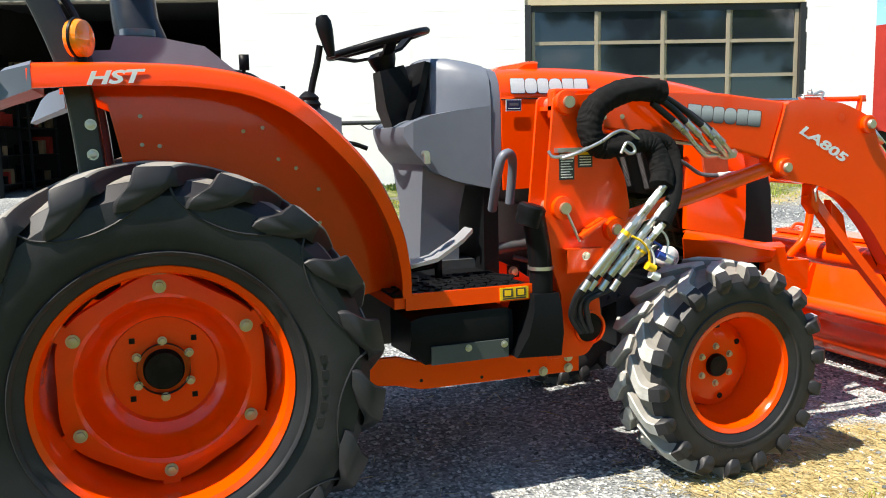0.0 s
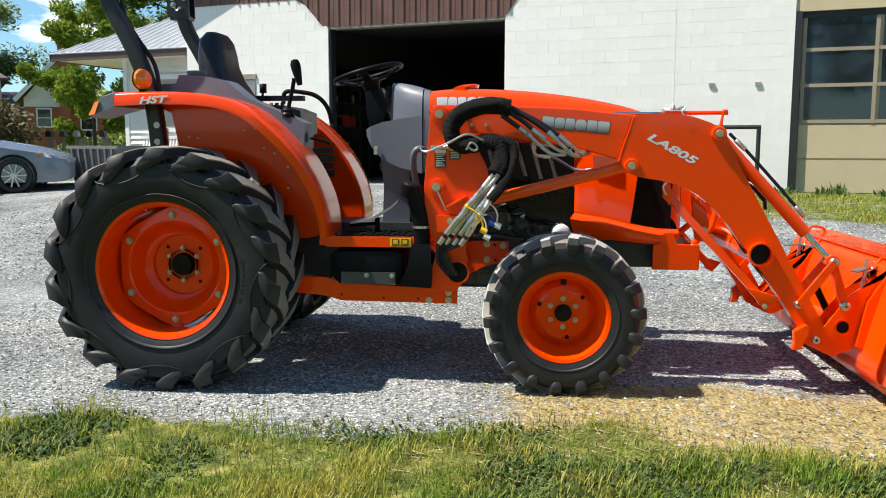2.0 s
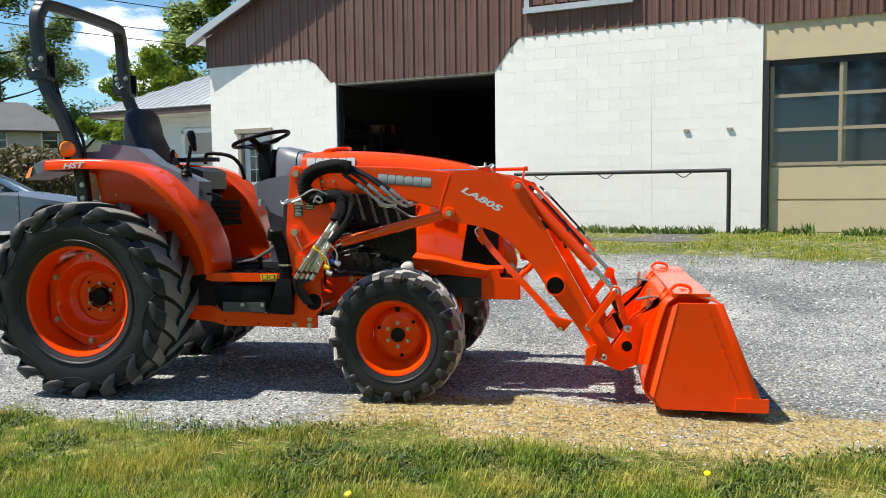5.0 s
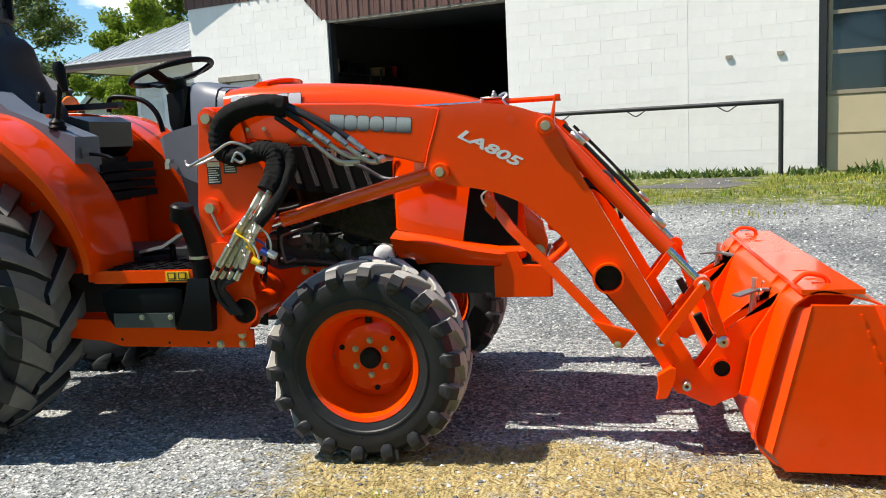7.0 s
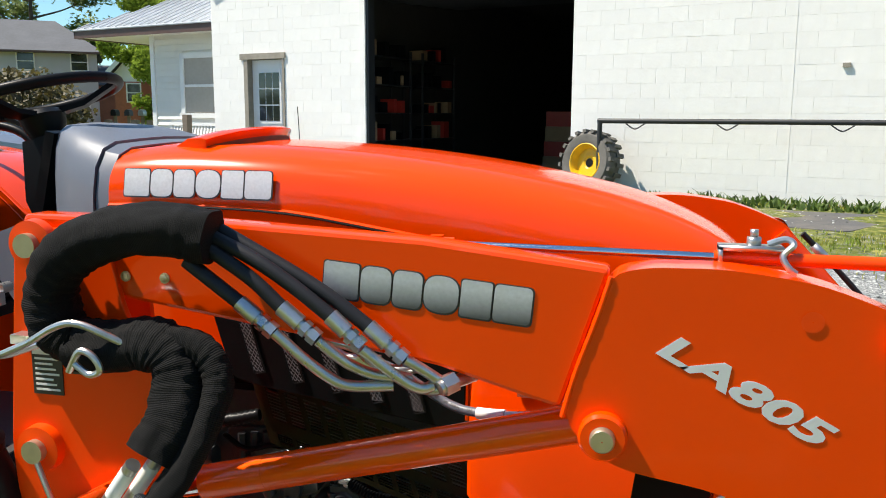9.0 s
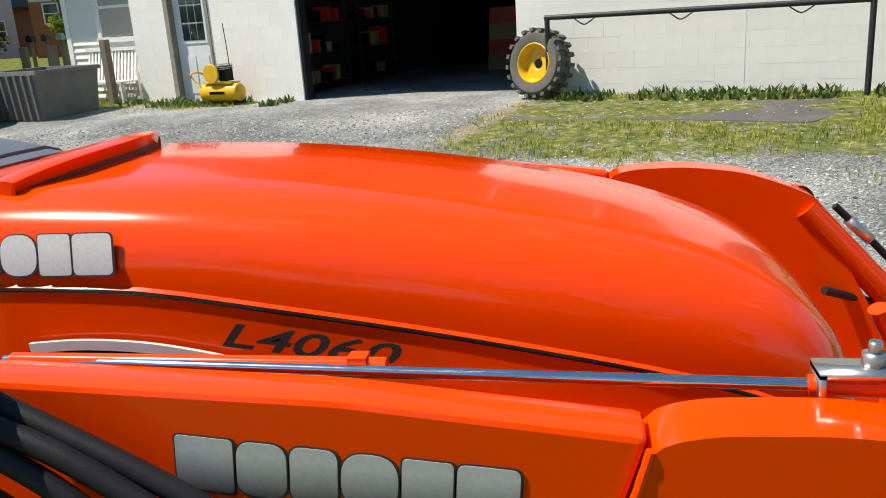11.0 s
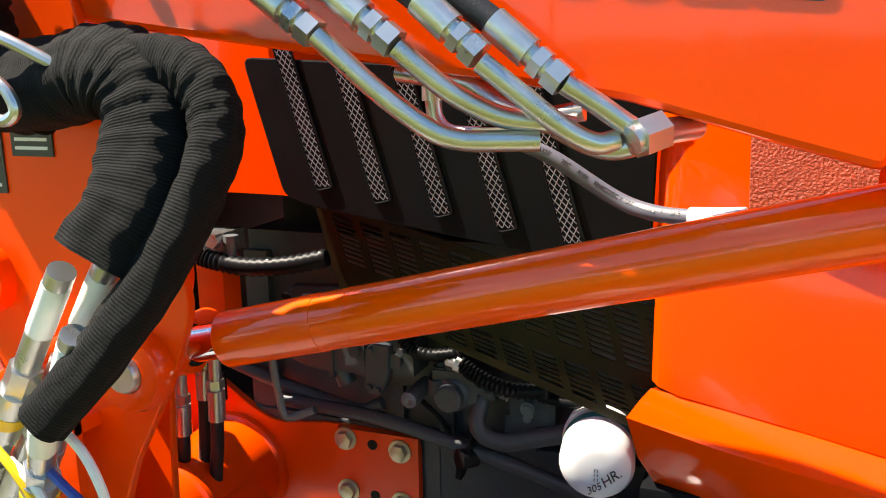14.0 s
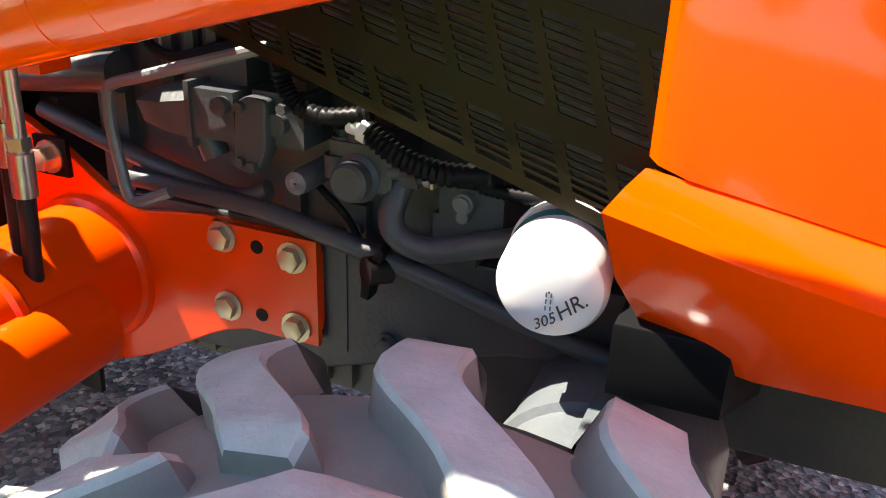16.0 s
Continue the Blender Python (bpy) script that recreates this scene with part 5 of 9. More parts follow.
dash = [dash_row(1.000, 0.150, 1.535, 1.20), dash_row(1.010, 0.168, 1.546, 1.18), dash_row(1.060, 0.222, 1.544, 1.14), dash_row(1.120, 0.258, 1.532, 1.11), dash_row(1.186, 0.284, 1.514, 1.08)]
part("dash_console", loft(dash, True, True), GREY_PLASTIC, tractor, "slate grey plastic dash cowl", 50)
part("dash_seam_band", thicken(loft([dash_row(1.190, 0.280, 1.508, 1.06), dash_row(1.224, 0.284, 1.502, 1.06)]), 0.004), GREY_PLASTIC, tractor)
part("dash_knee", loft([[(0.872, y, z) for y, z in ((-0.215, 1.288), (0.215, 1.288), (0.20, 1.255), (-0.20, 1.255))], [(0.900, y, z) for y, z in ((-0.235, 1.305), (0.235, 1.305), (0.23, 1.20), (-0.23, 1.20))], [(0.965, y, z) for y, z in ((-0.24, 1.328), (0.24, 1.328), (0.24, 1.125), (-0.24, 1.125))], [(1.06, y, z) for y, z in ((-0.258, 1.345), (0.258, 1.345), (0.25, 1.085), (-0.25, 1.085))], [(1.186, y, z) for y, z in ((-0.286, 1.36), (0.286, 1.36), (0.28, 1.055), (-0.28, 1.055))]], True, True), GREY_PLASTIC, tractor, "slate grey plastic knee cowl")
part("dash_pillar", loft([[(0.945, -0.20, 1.15), (1.11, -0.22, 1.10), (1.11, 0.22, 1.10), (0.945, 0.20, 1.15)], [(0.955, -0.14, 0.98), (1.10, -0.16, 0.95), (1.10, 0.16, 0.95), (0.955, 0.14, 0.98)], [(0.945, -0.13, 0.76), (1.10, -0.15, 0.76), (1.10, 0.15, 0.76), (0.945, 0.13, 0.76)]], True, True), GREY_PLASTIC, tractor)
part("firewall", box(1.16, 1.22, -0.26, 0.26, 0.62, 1.45, 0.01), BLACK_PLASTIC, tractor)
part("dash_face", moved(box(-0.012, 0.012, -0.15, 0.15, -0.12, 0.11, 0.01), Matrix.Translation((0.965, 0, 1.42)) @ Matrix.Rotation(radians(14), 4, "Y")), BLACK_PLASTIC, tractor)
part("steering_column", loft([[(0.835, -0.05, 1.50), (0.93, -0.05, 1.525), (0.93, 0.05, 1.525), (0.835, 0.05, 1.50)], [(0.85, -0.07, 1.36), (0.97, -0.07, 1.39), (0.97, 0.07, 1.39), (0.85, 0.07, 1.36)], [(0.875, -0.06, 1.29), (0.98, -0.06, 1.33), (0.98, 0.06, 1.33), (0.875, 0.06, 1.29)]], True, True), BLACK_PLASTIC, tractor)
SW = Matrix.Translation((0.845, 0, 1.605)) @ Matrix.Rotation(radians(-15), 4, "Y") @ Matrix.Rotation(radians(90), 4, "X")
ring = [(0.192 * math.cos(2 * math.pi * i / 48), 0.0, 0.192 * math.sin(2 * math.pi * i / 48)) for i in range(49)]
sw = part("steering_wheel", moved(sweep(ring, circle(0.0135, 12), caps=False, up=(0, 1, 0)), SW), BLACK_PLASTIC, tractor, "black three-spoke steering wheel")
for k in range(3):
    a = radians(90 + 120 * k)
    part("spoke", moved(sweep([(0.03 * math.cos(a), -0.045, 0.03 * math.sin(a)), (0.10 * math.cos(a), -0.038, 0.10 * math.sin(a)), (0.188 * math.cos(a), 0.0, 0.188 * math.sin(a))], [(0.006, -0.022), (0.006, 0.022), (-0.006, 0.022), (-0.006, -0.022)]), SW), BLACK_PLASTIC, sw)
part("hub_pad", moved(lathe([(0.001, -0.028), (0.04, -0.032), (0.055, -0.045), (0.05, -0.07), (0.034, -0.11), (0.001, -0.11)], 24), SW), BLACK_PLASTIC, sw)
part("ignition_key", join(rod((0.935, -0.245, 1.19), (0.935, -0.275, 1.19), 0.012, 12), box(0.925, 0.945, -0.285, -0.27, 1.155, 1.185, 0.003)), STEEL, tractor)
part("handrail", tube([(1.165, -0.33, 0.98), (1.155, -0.40, 1.10), (1.165, -0.42, 1.17), (1.20, -0.41, 1.185), (1.235, -0.36, 1.14), (1.235, -0.33, 1.0)], 0.017, 12), GREY_PLASTIC, tractor)

# operator platform
part("platform", box(0.70, 1.20, -0.60, 0.60, 0.70, 0.735, 0.006), ORANGE, tractor, "orange operator platform edge")
part("platform_mat", box(0.70, 1.18, -0.585, 0.585, 0.737, 0.745, 0.002), BLACK_PLASTIC, tractor, "black ribbed rubber floor mat")
for k in range(11):
    part("mat_rib", moved(box(-0.009, 0.009, -0.08, 0.08, 0, 0.005, 0.002), Matrix.Translation((0.74 + 0.041 * k, -0.50, 0.745)) @ Matrix.Rotation(radians(35 if k % 2 else -35), 4, "Z")), BLACK_PLASTIC, tractor)
    part("mat_rib", moved(box(-0.009, 0.009, -0.08, 0.08, 0, 0.005, 0.002), Matrix.Translation((0.74 + 0.041 * k, -0.36, 0.745)) @ Matrix.Rotation(radians(-35 if k % 2 else 35), 4, "Z")), BLACK_PLASTIC, tractor)
part("step_edge", box(0.735, 1.186, -0.612, -0.60, 0.695, 0.748, 0.003), ORANGE, tractor, "orange step edge")
lab = part("warning_label", box(1.065, 1.17, -0.6155, -0.6125, 0.700, 0.742, 0.0), YELLOW, tractor, "small yellow warning label with two pictograms")
for a in (1.075, 1.123):
    part("pictogram", box(a, a + 0.036, -0.617, -0.6158, 0.710, 0.738, 0.002), DARK_EDGE, lab)
    part("pictogram", box(a + 0.006, a + 0.030, -0.6178, -0.6171, 0.714, 0.734, 0.002), YELLOW, lab)
part("text_bar", box(1.075, 1.16, -0.617, -0.6158, 0.7025, 0.7065, 0.0), DARK_EDGE, lab)
# hydrostatic pedal
part("pedal", moved(loft([[(-0.12, -0.045, 0.0), (-0.12, 0.045, 0.0), (-0.12, 0.045, -0.012), (-0.12, -0.045, -0.012)], [(0.0, -0.05, 0.025), (0.0, 0.05, 0.025), (0.0, 0.05, 0.01), (0.0, -0.05, 0.01)], [(0.10, -0.045, 0.085), (0.10, 0.045, 0.085), (0.10, 0.045, 0.07), (0.10, -0.045, 0.07)], [(0.14, -0.04, 0.12), (0.14, 0.04, 0.12), (0.14, 0.04, 0.105), (0.14, -0.04, 0.105)]], True, True), Matrix.Translation((0.93, -0.33, 0.80))), material("worn_aluminium", (0.42, 0.43, 0.45), 0.45, 0.6, var=0.15), tractor, "grey cast treadle pedal")
part("pedal_post", join(rod((0.95, -0.33, 0.74), (0.95, -0.33, 0.82), 0.014, 10), rod((0.80, -0.33, 0.775), (0.95, -0.33, 0.79), 0.009, 8)), BLACK_PAINT, tractor)

# fenders: curved deck with a turned-down lip and an inner sheet
FEN = [(-0.30, 1.462), (-0.10, 1.466), (0.14, 1.456), (0.31, 1.417), (0.454, 1.330), (0.62, 1.157), (0.713, 0.985), (0.750, 0.845), (0.754, 0.742)]
for s in (-1, 1):
    path = smooth_path([(x, 0, z) for x, z in FEN], 6)
    rows = []
    for i, p in enumerate(path):
        d = (path[min(i + 1, len(path) - 1)] - path[max(i - 1, 0)]).normalized()
        inn = Vector((d.z, 0, -d.x))
        if inn.z > 0 and i < 10:
            inn = -inn
        inn = Vector((-abs(d.z), 0, -abs(d.x))).normalized()
        deep = 0.068 - 0.03 * i / len(path)
        out = 0.735 - 0.085 * ease((i / len(path) - 0.45) / 0.5)
        rows.append([p + inn * deep + Vector((0, s * out, 0)), p + inn * deep * 0.25 + Vector((0, s * (out - 0.002), 0)), p + inn * 0.006 + Vector((0, s * (out - 0.012), 0)), p + Vector((0, s * (out - 0.035), 0)), p + Vector((0, s * 0.55, 0)), p + Vector((0, s * 0.44, 0)), p + Vector((0, s * 0.34, 0)), p + inn * 0.02 + Vector((0, s * 0.325, 0))])
    fender = part("fender", thicken(loft(rows), 0.006), ORANGE, tractor, "rounded orange rear fender", 50)
    inner = [(x, z) for x, z in [(p.x, p.z - 0.004) for p in path]] + [(0.70, 0.74), (0.60, 0.72), (0.40, 0.70), (0.20, 0.85), (-0.06, 0.95), (-0.09, 1.215), (-0.12, 1.37), (-0.30, 1.45)]
    part("fender_inner", plate(inner, s * 0.445 - 0.003, s * 0.445 + 0.003, 0), ORANGE, fender, "orange inner fender sheet")
    part("fender_cheek", plate(inner, s * 0.330 - 0.003, s * 0.330 + 0.003, 0), ORANGE, fender, "orange inner fender cheek")
    if s < 0:
        for bx, bz in ((-0.03, 1.33), (-0.03, 1.245), (0.02, 1.24), (0.375, 1.19), (0.43, 1.16), (0.50, 1.09), (0.50, 0.98), (0.36, 1.03), (0.27, 1.28), (0.33, 1.29)):
            hex_bolt(fender, bx, -0.449, bz, 0.007, 0.004, washer=False)
        letters("fender_writing", "HST", 0.062, LABEL_WHITE, fender, Matrix.Translation((-0.162, -0.7362, 1.404)) @ Matrix.Rotation(radians(-3), 4, "Y") @ Matrix.Rotation(radians(90), 4, "X") @ Matrix.Diagonal((1.22, 0.75, 1, 1)), 0.3, 0.0022, label="white letters")
    cap = part("fender_tail", loft([[(-0.29, s * 0.736, 1.392), (-0.29, s * 0.733, 1.455), (-0.29, s * 0.695, 1.468), (-0.29, s * 0.40, 1.468), (-0.29, s * 0.40, 1.392)], [(-0.37, s * 0.733, 1.362), (-0.36, s * 0.729, 1.437), (-0.35, s * 0.695, 1.450), (-0.35, s * 0.46, 1.450), (-0.37, s * 0.46, 1.362)], [(-0.425, s * 0.723, 1.338), (-0.385, s * 0.723, 1.415), (-0.38, s * 0.695, 1.425), (-0.38, s * 0.50, 1.425), (-0.425, s * 0.50, 1.338)]], True, True), GREY_PLASTIC, fender, "grey plastic fender tail")
    part("tail_lamp", loft([[(-0.392, s * 0.738, 1.352), (-0.365, s * 0.738, 1.418), (-0.38, s * 0.67, 1.42), (-0.42, s * 0.67, 1.345)], [(-0.428, s * 0.730, 1.350), (-0.392, s * 0.730, 1.414), (-0.392, s * 0.67, 1.415), (-0.43, s * 0.67, 1.347)]], True, True), AMBER, fender, "amber tail lamp")
    # round amber flasher on a stalk
    fl = part("flasher", moved(lathe([(0.001, -0.030), (0.03, -0.028), (0.048, -0.018), (0.052, -0.004), (0.052, 0.004), (0.048, 0.018), (0.03, 0.028), (0.001, 0.030)], 28), Matrix.Translation((-0.172, s * 0.672, 1.528)) @ Matrix.Rotation(radians(62), 4, "Z")), AMBER, tractor, "round amber flasher lamp")
    part("flasher_ring", moved(lathe([(0.0525, -0.003), (0.056, -0.003), (0.056, 0.003), (0.0525, 0.003)], 28, closed=True), Matrix.Translation((-0.172, s * 0.672, 1.528)) @ Matrix.Rotation(radians(62), 4, "Z")), BLACK_PLASTIC, fl)
    part("flasher_stalk", rod((-0.172, s * 0.668, 1.45), (-0.172, s * 0.668, 1.482), 0.018, 12), BLACK_PLASTIC, fl)

# grey control console on the near fender
part("side_console", loft([[(-0.20, -0.43, 1.47), (-0.20, -0.43, 1.520), (-0.20, -0.24, 1.520), (-0.20, -0.24, 1.40)], [(-0.10, -0.44, 1.47), (-0.10, -0.43, 1.525), (-0.10, -0.24, 1.525), (-0.10, -0.24, 1.40)], [(-0.09, -0.44, 1.47), (-0.085, -0.42, 1.570), (-0.085, -0.25, 1.570), (-0.09, -0.24, 1.40)], [(0.04, -0.44, 1.46), (0.04, -0.42, 1.565), (0.04, -0.25, 1.565), (0.04, -0.24, 1.38)], [(0.17, -0.44, 1.44), (0.17, -0.43, 1.540), (0.17, -0.25, 1.540), (0.17, -0.24, 1.35)], [(0.28, -0.44, 1.40), (0.28, -0.43, 1.450), (0.28, -0.25, 1.450), (0.28, -0.24, 1.30)], [(0.42, -0.44, 1.33), (0.42, -0.43, 1.392), (0.42, -0.25, 1.392), (0.42, -0.24, 1.22)], [(0.585, -0.44, 1.19), (0.59, -0.43, 1.318), (0.59, -0.25, 1.318), (0.585, -0.24, 1.15)]], True, True), GREY_PLASTIC, tractor, "slate grey plastic control console")
part("cup_holder", moved(lathe([(0.052, 0.0), (0.052, 0.02), (0.044, 0.02), (0.042, -0.03)], 24), Matrix.Translation((-0.02, -0.34, 1.575)) @ Matrix.Rotation(radians(90), 4, "X")), GREY_PLASTIC, tractor)
lever = part("loader_lever", tube([(0.488, -0.40, 1.34), (0.502, -0.405, 1.42), (0.520, -0.408, 1.49), (0.532, -0.41, 1.55)], 0.011, 12), BLACK_PLASTIC, tractor, "black joystick lever")
part("lever_grip", moved(lathe([(0.001, 0.075), (0.018, 0.070), (0.026, 0.05), (0.025, 0.02), (0.018, -0.03), (0.013, -0.06), (0.001, -0.06)], 20), Matrix.Translation((0.553, -0.425, 1.572)) @ Matrix.Rotation(radians(-12), 4, "Y") @ Matrix.Rotation(radians(90), 4, "X")), BLACK_PLASTIC, lever)
part("lever_boot", moved(lathe([(0.040, -0.03), (0.036, -0.02), (0.040, -0.012), (0.032, 0.0), (0.034, 0.01), (0.024, 0.02), (0.012, 0.03)], 20), Matrix.Translation((0.490, -0.40, 1.375)) @ Matrix.Rotation(radians(90), 4, "X")), BLACK_PLASTIC, lever)
part("range_lever", join(rod((0.30, -0.24, 1.43), (0.31, -0.24, 1.50), 0.007, 8), box(0.295, 0.325, -0.255, -0.225, 1.485, 1.535, 0.006, 2)), BLACK_PLASTIC, tractor)
part("quarter_latch", box(0.592, 0.600, -0.40, -0.33, 1.22, 1.27, 0.002), GUNMETAL, tractor)
part("latch_lever", tube([(0.60, -0.35, 1.24), (0.66, -0.33, 1.23), (0.70, -0.33, 1.215)], 0.008, 8), BLACK_PAINT, tractor)
for k in range(3):
    part("control_knob", box(0.36 + 0.03 * k, 0.375 + 0.03 * k, -0.29, -0.27, 1.39, 1.43, 0.003), material("orange_knob", (0.75, 0.08, 0.01), 0.4) if k == 0 else BLACK_PLASTIC, tractor)

# far-side grab handle
part("grab_handle", tube([(0.22, 0.44, 1.46), (0.235, 0.44, 1.532), (0.32, 0.44, 1.535), (0.43, 0.44, 1.51), (0.50, 0.44, 1.44), (0.53, 0.44, 1.34)], 0.014, 12), BLACK_PLASTIC, tractor)

# seat
seat = part("seat", loft([[(0.02, y, 1.20) for y in (-0.20, -0.1, 0.1, 0.20)] + [(0.02, y, 1.40) for y in (0.22, 0.1, -0.1, -0.22)], [(0.20, y, 1.20) for y in (-0.23, -0.1, 0.1, 0.23)] + [(0.20, y, 1.41 + (0.02 if abs(y) > 0.2 else 0)) for y in (0.24, 0.1, -0.1, -0.24)], [(0.42, y, 1.22) for y in (-0.22, -0.1, 0.1, 0.22)] + [(0.42, y, 1.42) for y in (0.22, 0.1, -0.1, -0.22)], [(0.50, y, 1.27) for y in (-0.18, -0.1, 0.1, 0.18)] + [(0.50, y, 1.39) for y in (0.18, 0.1, -0.1, -0.18)]], True, True), VINYL, tractor, "black vinyl high-back seat")
back_rows = []
for z, x0, x1, hw in ((1.38, -0.02, 0.20, 0.22), (1.48, -0.06, 0.155, 0.235), (1.58, -0.085, 0.085, 0.225), (1.66, -0.095, 0.055, 0.20), (1.72, -0.098, 0.050, 0.185), (1.79, -0.09, 0.035, 0.165), (1.83, -0.06, 0.01, 0.12)):
    cx, rx = (x0 + x1) / 2, (x1 - x0) / 2
    back_rows.append([(cx + rx * math.copysign(abs(math.cos(a)) ** 0.6, math.cos(a)), hw * math.copysign(abs(math.sin(a)) ** 0.6, math.sin(a)), z) for a in [2 * math.pi * i / 24 for i in range(24)]])
part("backrest", loft(back_rows, True, True), VINYL, seat, "black vinyl backrest with a grey panel")
part("seat_base", box(0.05, 0.45, -0.2, 0.2, 0.95, 1.22, 0.02, 2), BLACK_PAINT, seat)
for k in range(4):
    part("suspension_bellow", box(0.35, 0.60 - 0.01 * (k % 2), -0.26, 0.2, 1.02 + 0.045 * k, 1.055 + 0.045 * k, 0.012, 2), FABRIC, seat)
part("seat_pan", box(-0.35, 0.46, -0.32, 0.32, 0.72, 1.0, 0.03, 2), ORANGE, tractor, "orange seat deck")
part("armrest", box(0.05, 0.40, 0.24, 0.30, 1.47, 1.50, 0.014, 3), VINYL, seat)

# roll bar: fixed lower posts, hinged hoop
RB = rounded([(0.039, -0.036), (0.039, 0.036), (-0.039, 0.036), (-0.039, -0.036)], 0.018)
ROPS_MAT = material("satin_black_steel", (0.022, 0.025, 0.030), 0.32, 0.2, var=0.12, scale=8, dirt=(0.08, 0.075, 0.07), dirt_amount=0.2, dirt_scale=4)
None
for s in (-1, 1):
    low = smooth_path([(-0.155, s * 0.50, 0.80), (-0.165, s * 0.50, 1.10), (-0.185, s * 0.50, 1.35), (-0.215, s * 0.50, 1.50), (-0.290, s * 0.50, 1.70), (-0.395, s * 0.50, 1.90), (-0.425, s * 0.50, 1.98), (-0.440, s * 0.50, 2.06)], 5)
    post = part("rops_post", sweep(low, [(b * 1.0, a) for a, b in RB], up=(0, 1, 0)), ROPS_MAT, tractor, "black steel roll-bar post")
    part("rops_hinge", join(box(-0.515, -0.375, s * 0.50 - 0.052, s * 0.50 - 0.040, 2.00, 2.15, 0.012), box(-0.515, -0.375, s * 0.50 + 0.040, s * 0.50 + 0.052, 2.00, 2.15, 0.012), box(-0.50, -0.38, s * 0.50 - 0.046, s * 0.50 + 0.046, 1.985, 2.005, 0.004)), ROPS_MAT, post)
    for bx, bz in ((-0.480, 2.115), (-0.475, 2.075), (-0.405, 2.115)):
        hex_bolt(post, bx, s * 0.50 - 0.052, bz, 0.013, 0.014, STEEL)
    part("hinge_pin", join(rod((-0.42, s * 0.50 - 0.09, 2.05), (-0.42, s * 0.50 + 0.07, 2.05), 0.008, 10), tube([(-0.42, s * 0.50 - 0.085, 2.05), (-0.44, s * 0.50 - 0.09, 2.035), (-0.455, s * 0.50 - 0.08, 2.06)], 0.003, 6)), STEEL, post)
    for k in range(4):
        hex_bolt(post, -0.165, s * 0.50 - 0.036, 1.05 + 0.085 * k, 0.012, 0.008, STEEL) if s < 0 else None
hoop = [(-0.445, -0.50, 2.08), (-0.458, -0.50, 2.20), (-0.462, -0.50, 2.36), (-0.455, -0.47, 2.44), (-0.450, -0.40, 2.485), (-0.448, 0.0, 2.495), (-0.450, 0.40, 2.485), (-0.455, 0.47, 2.44), (-0.462, 0.50, 2.36), (-0.458, 0.50, 2.20), (-0.445, 0.50, 2.08)]
part("rops_hoop", sweep(smooth_path(hoop, 6), RB, up=(1, 0, 0)), ROPS_MAT, tractor, "black steel folding roll-bar hoop")
part("wiring_loom", tube([(-0.37, -0.46, 1.98), (-0.345, -0.46, 1.86), (-0.285, -0.47, 1.76), (-0.19, -0.48, 1.62), (-0.155, -0.50, 1.47)], 0.011, 10), HOSE, tractor)
part("loom_clip", box(-0.375, -0.350, -0.475, -0.445, 1.83, 1.905, 0.004), BLACK_PLASTIC, tractor)
# three-point linkage and drawbar gear glimpsed behind the wheel
part("lift_frame", join(box(-0.36, -0.20, -0.30, 0.30, 0.62, 0.84, 0.02), rod((-0.30, -0.33, 0.95), (-0.30, 0.33, 0.95), 0.03), box(-0.42, -0.30, -0.26, -0.20, 0.55, 1.0, 0.01), box(-0.42, -0.30, 0.20, 0.26, 0.55, 1.0, 0.01)), BLACK_PAINT, tractor)

# fuel tank, plate and air canister
part("fuel_tank", loft([[(0.755, y, z) for y, z in ((-0.575, 0.545), (-0.60, 0.60), (-0.595, 0.655), (-0.36, 0.66), (-0.36, 0.52))], [(0.80, y, z) for y, z in ((-0.60, 0.505), (-0.615, 0.60), (-0.60, 0.668), (-0.36, 0.67), (-0.36, 0.50))], [(1.09, y, z) for y, z in ((-0.60, 0.505), (-0.615, 0.60), (-0.60, 0.672), (-0.36, 0.672), (-0.36, 0.50))], [(1.12, y, z) for y, z in ((-0.585, 0.51), (-0.60, 0.60), (-0.59, 0.66), (-0.36, 0.66), (-0.36, 0.51))]], True, True), BLACK_PLASTIC, tractor, "black moulded fuel tank")
tp = part("tank_plate", box(0.815, 1.092, -0.622, -0.614, 0.507, 0.568, 0.002), material("grey_green_plate", (0.045, 0.055, 0.055), 0.45, var=0.1), tractor, "dark grey bolted plate")
for bx in (0.945, 1.075):
    hex_bolt(tp, bx, -0.622, 0.552, 0.009, 0.006, STEEL)
part("filler_housing", loft([[(1.11, -0.65, 0.505), (1.275, -0.655, 0.498), (1.275, -0.44, 0.498), (1.11, -0.44, 0.505)], [(1.15, -0.662, 0.58), (1.28, -0.662, 0.58), (1.28, -0.44, 0.58), (1.15, -0.44, 0.58)], [(1.172, -0.658, 0.66), (1.276, -0.658, 0.66), (1.276, -0.46, 0.66), (1.172, -0.46, 0.66)], [(1.178, -0.645, 0.715), (1.27, -0.645, 0.715), (1.27, -0.48, 0.715), (1.178, -0.48, 0.715)]], True, True), BLACK_PLASTIC, tractor, "black moulded filler housing")
neck = part("filler_neck", tube([(1.226, -0.60, 0.70), (1.222, -0.605, 0.80), (1.205, -0.615, 0.90), (1.180, -0.63, 0.985)], 0.040, 18), BLACK_PLASTIC, tractor, "black rubber filler neck")
part("neck_cap", moved(lathe([(0.001, -0.022), (0.038, -0.02), (0.047, -0.012), (0.048, 0.012), (0.045, 0.02), (0.045, 0.05), (0.04, 0.052)], 24), Matrix.Translation((1.176, -0.632, 1.0)) @ Matrix.Rotation(radians(14), 4, "Y") @ Matrix.Rotation(radians(-82), 4, "X")), BLACK_PLASTIC, neck)
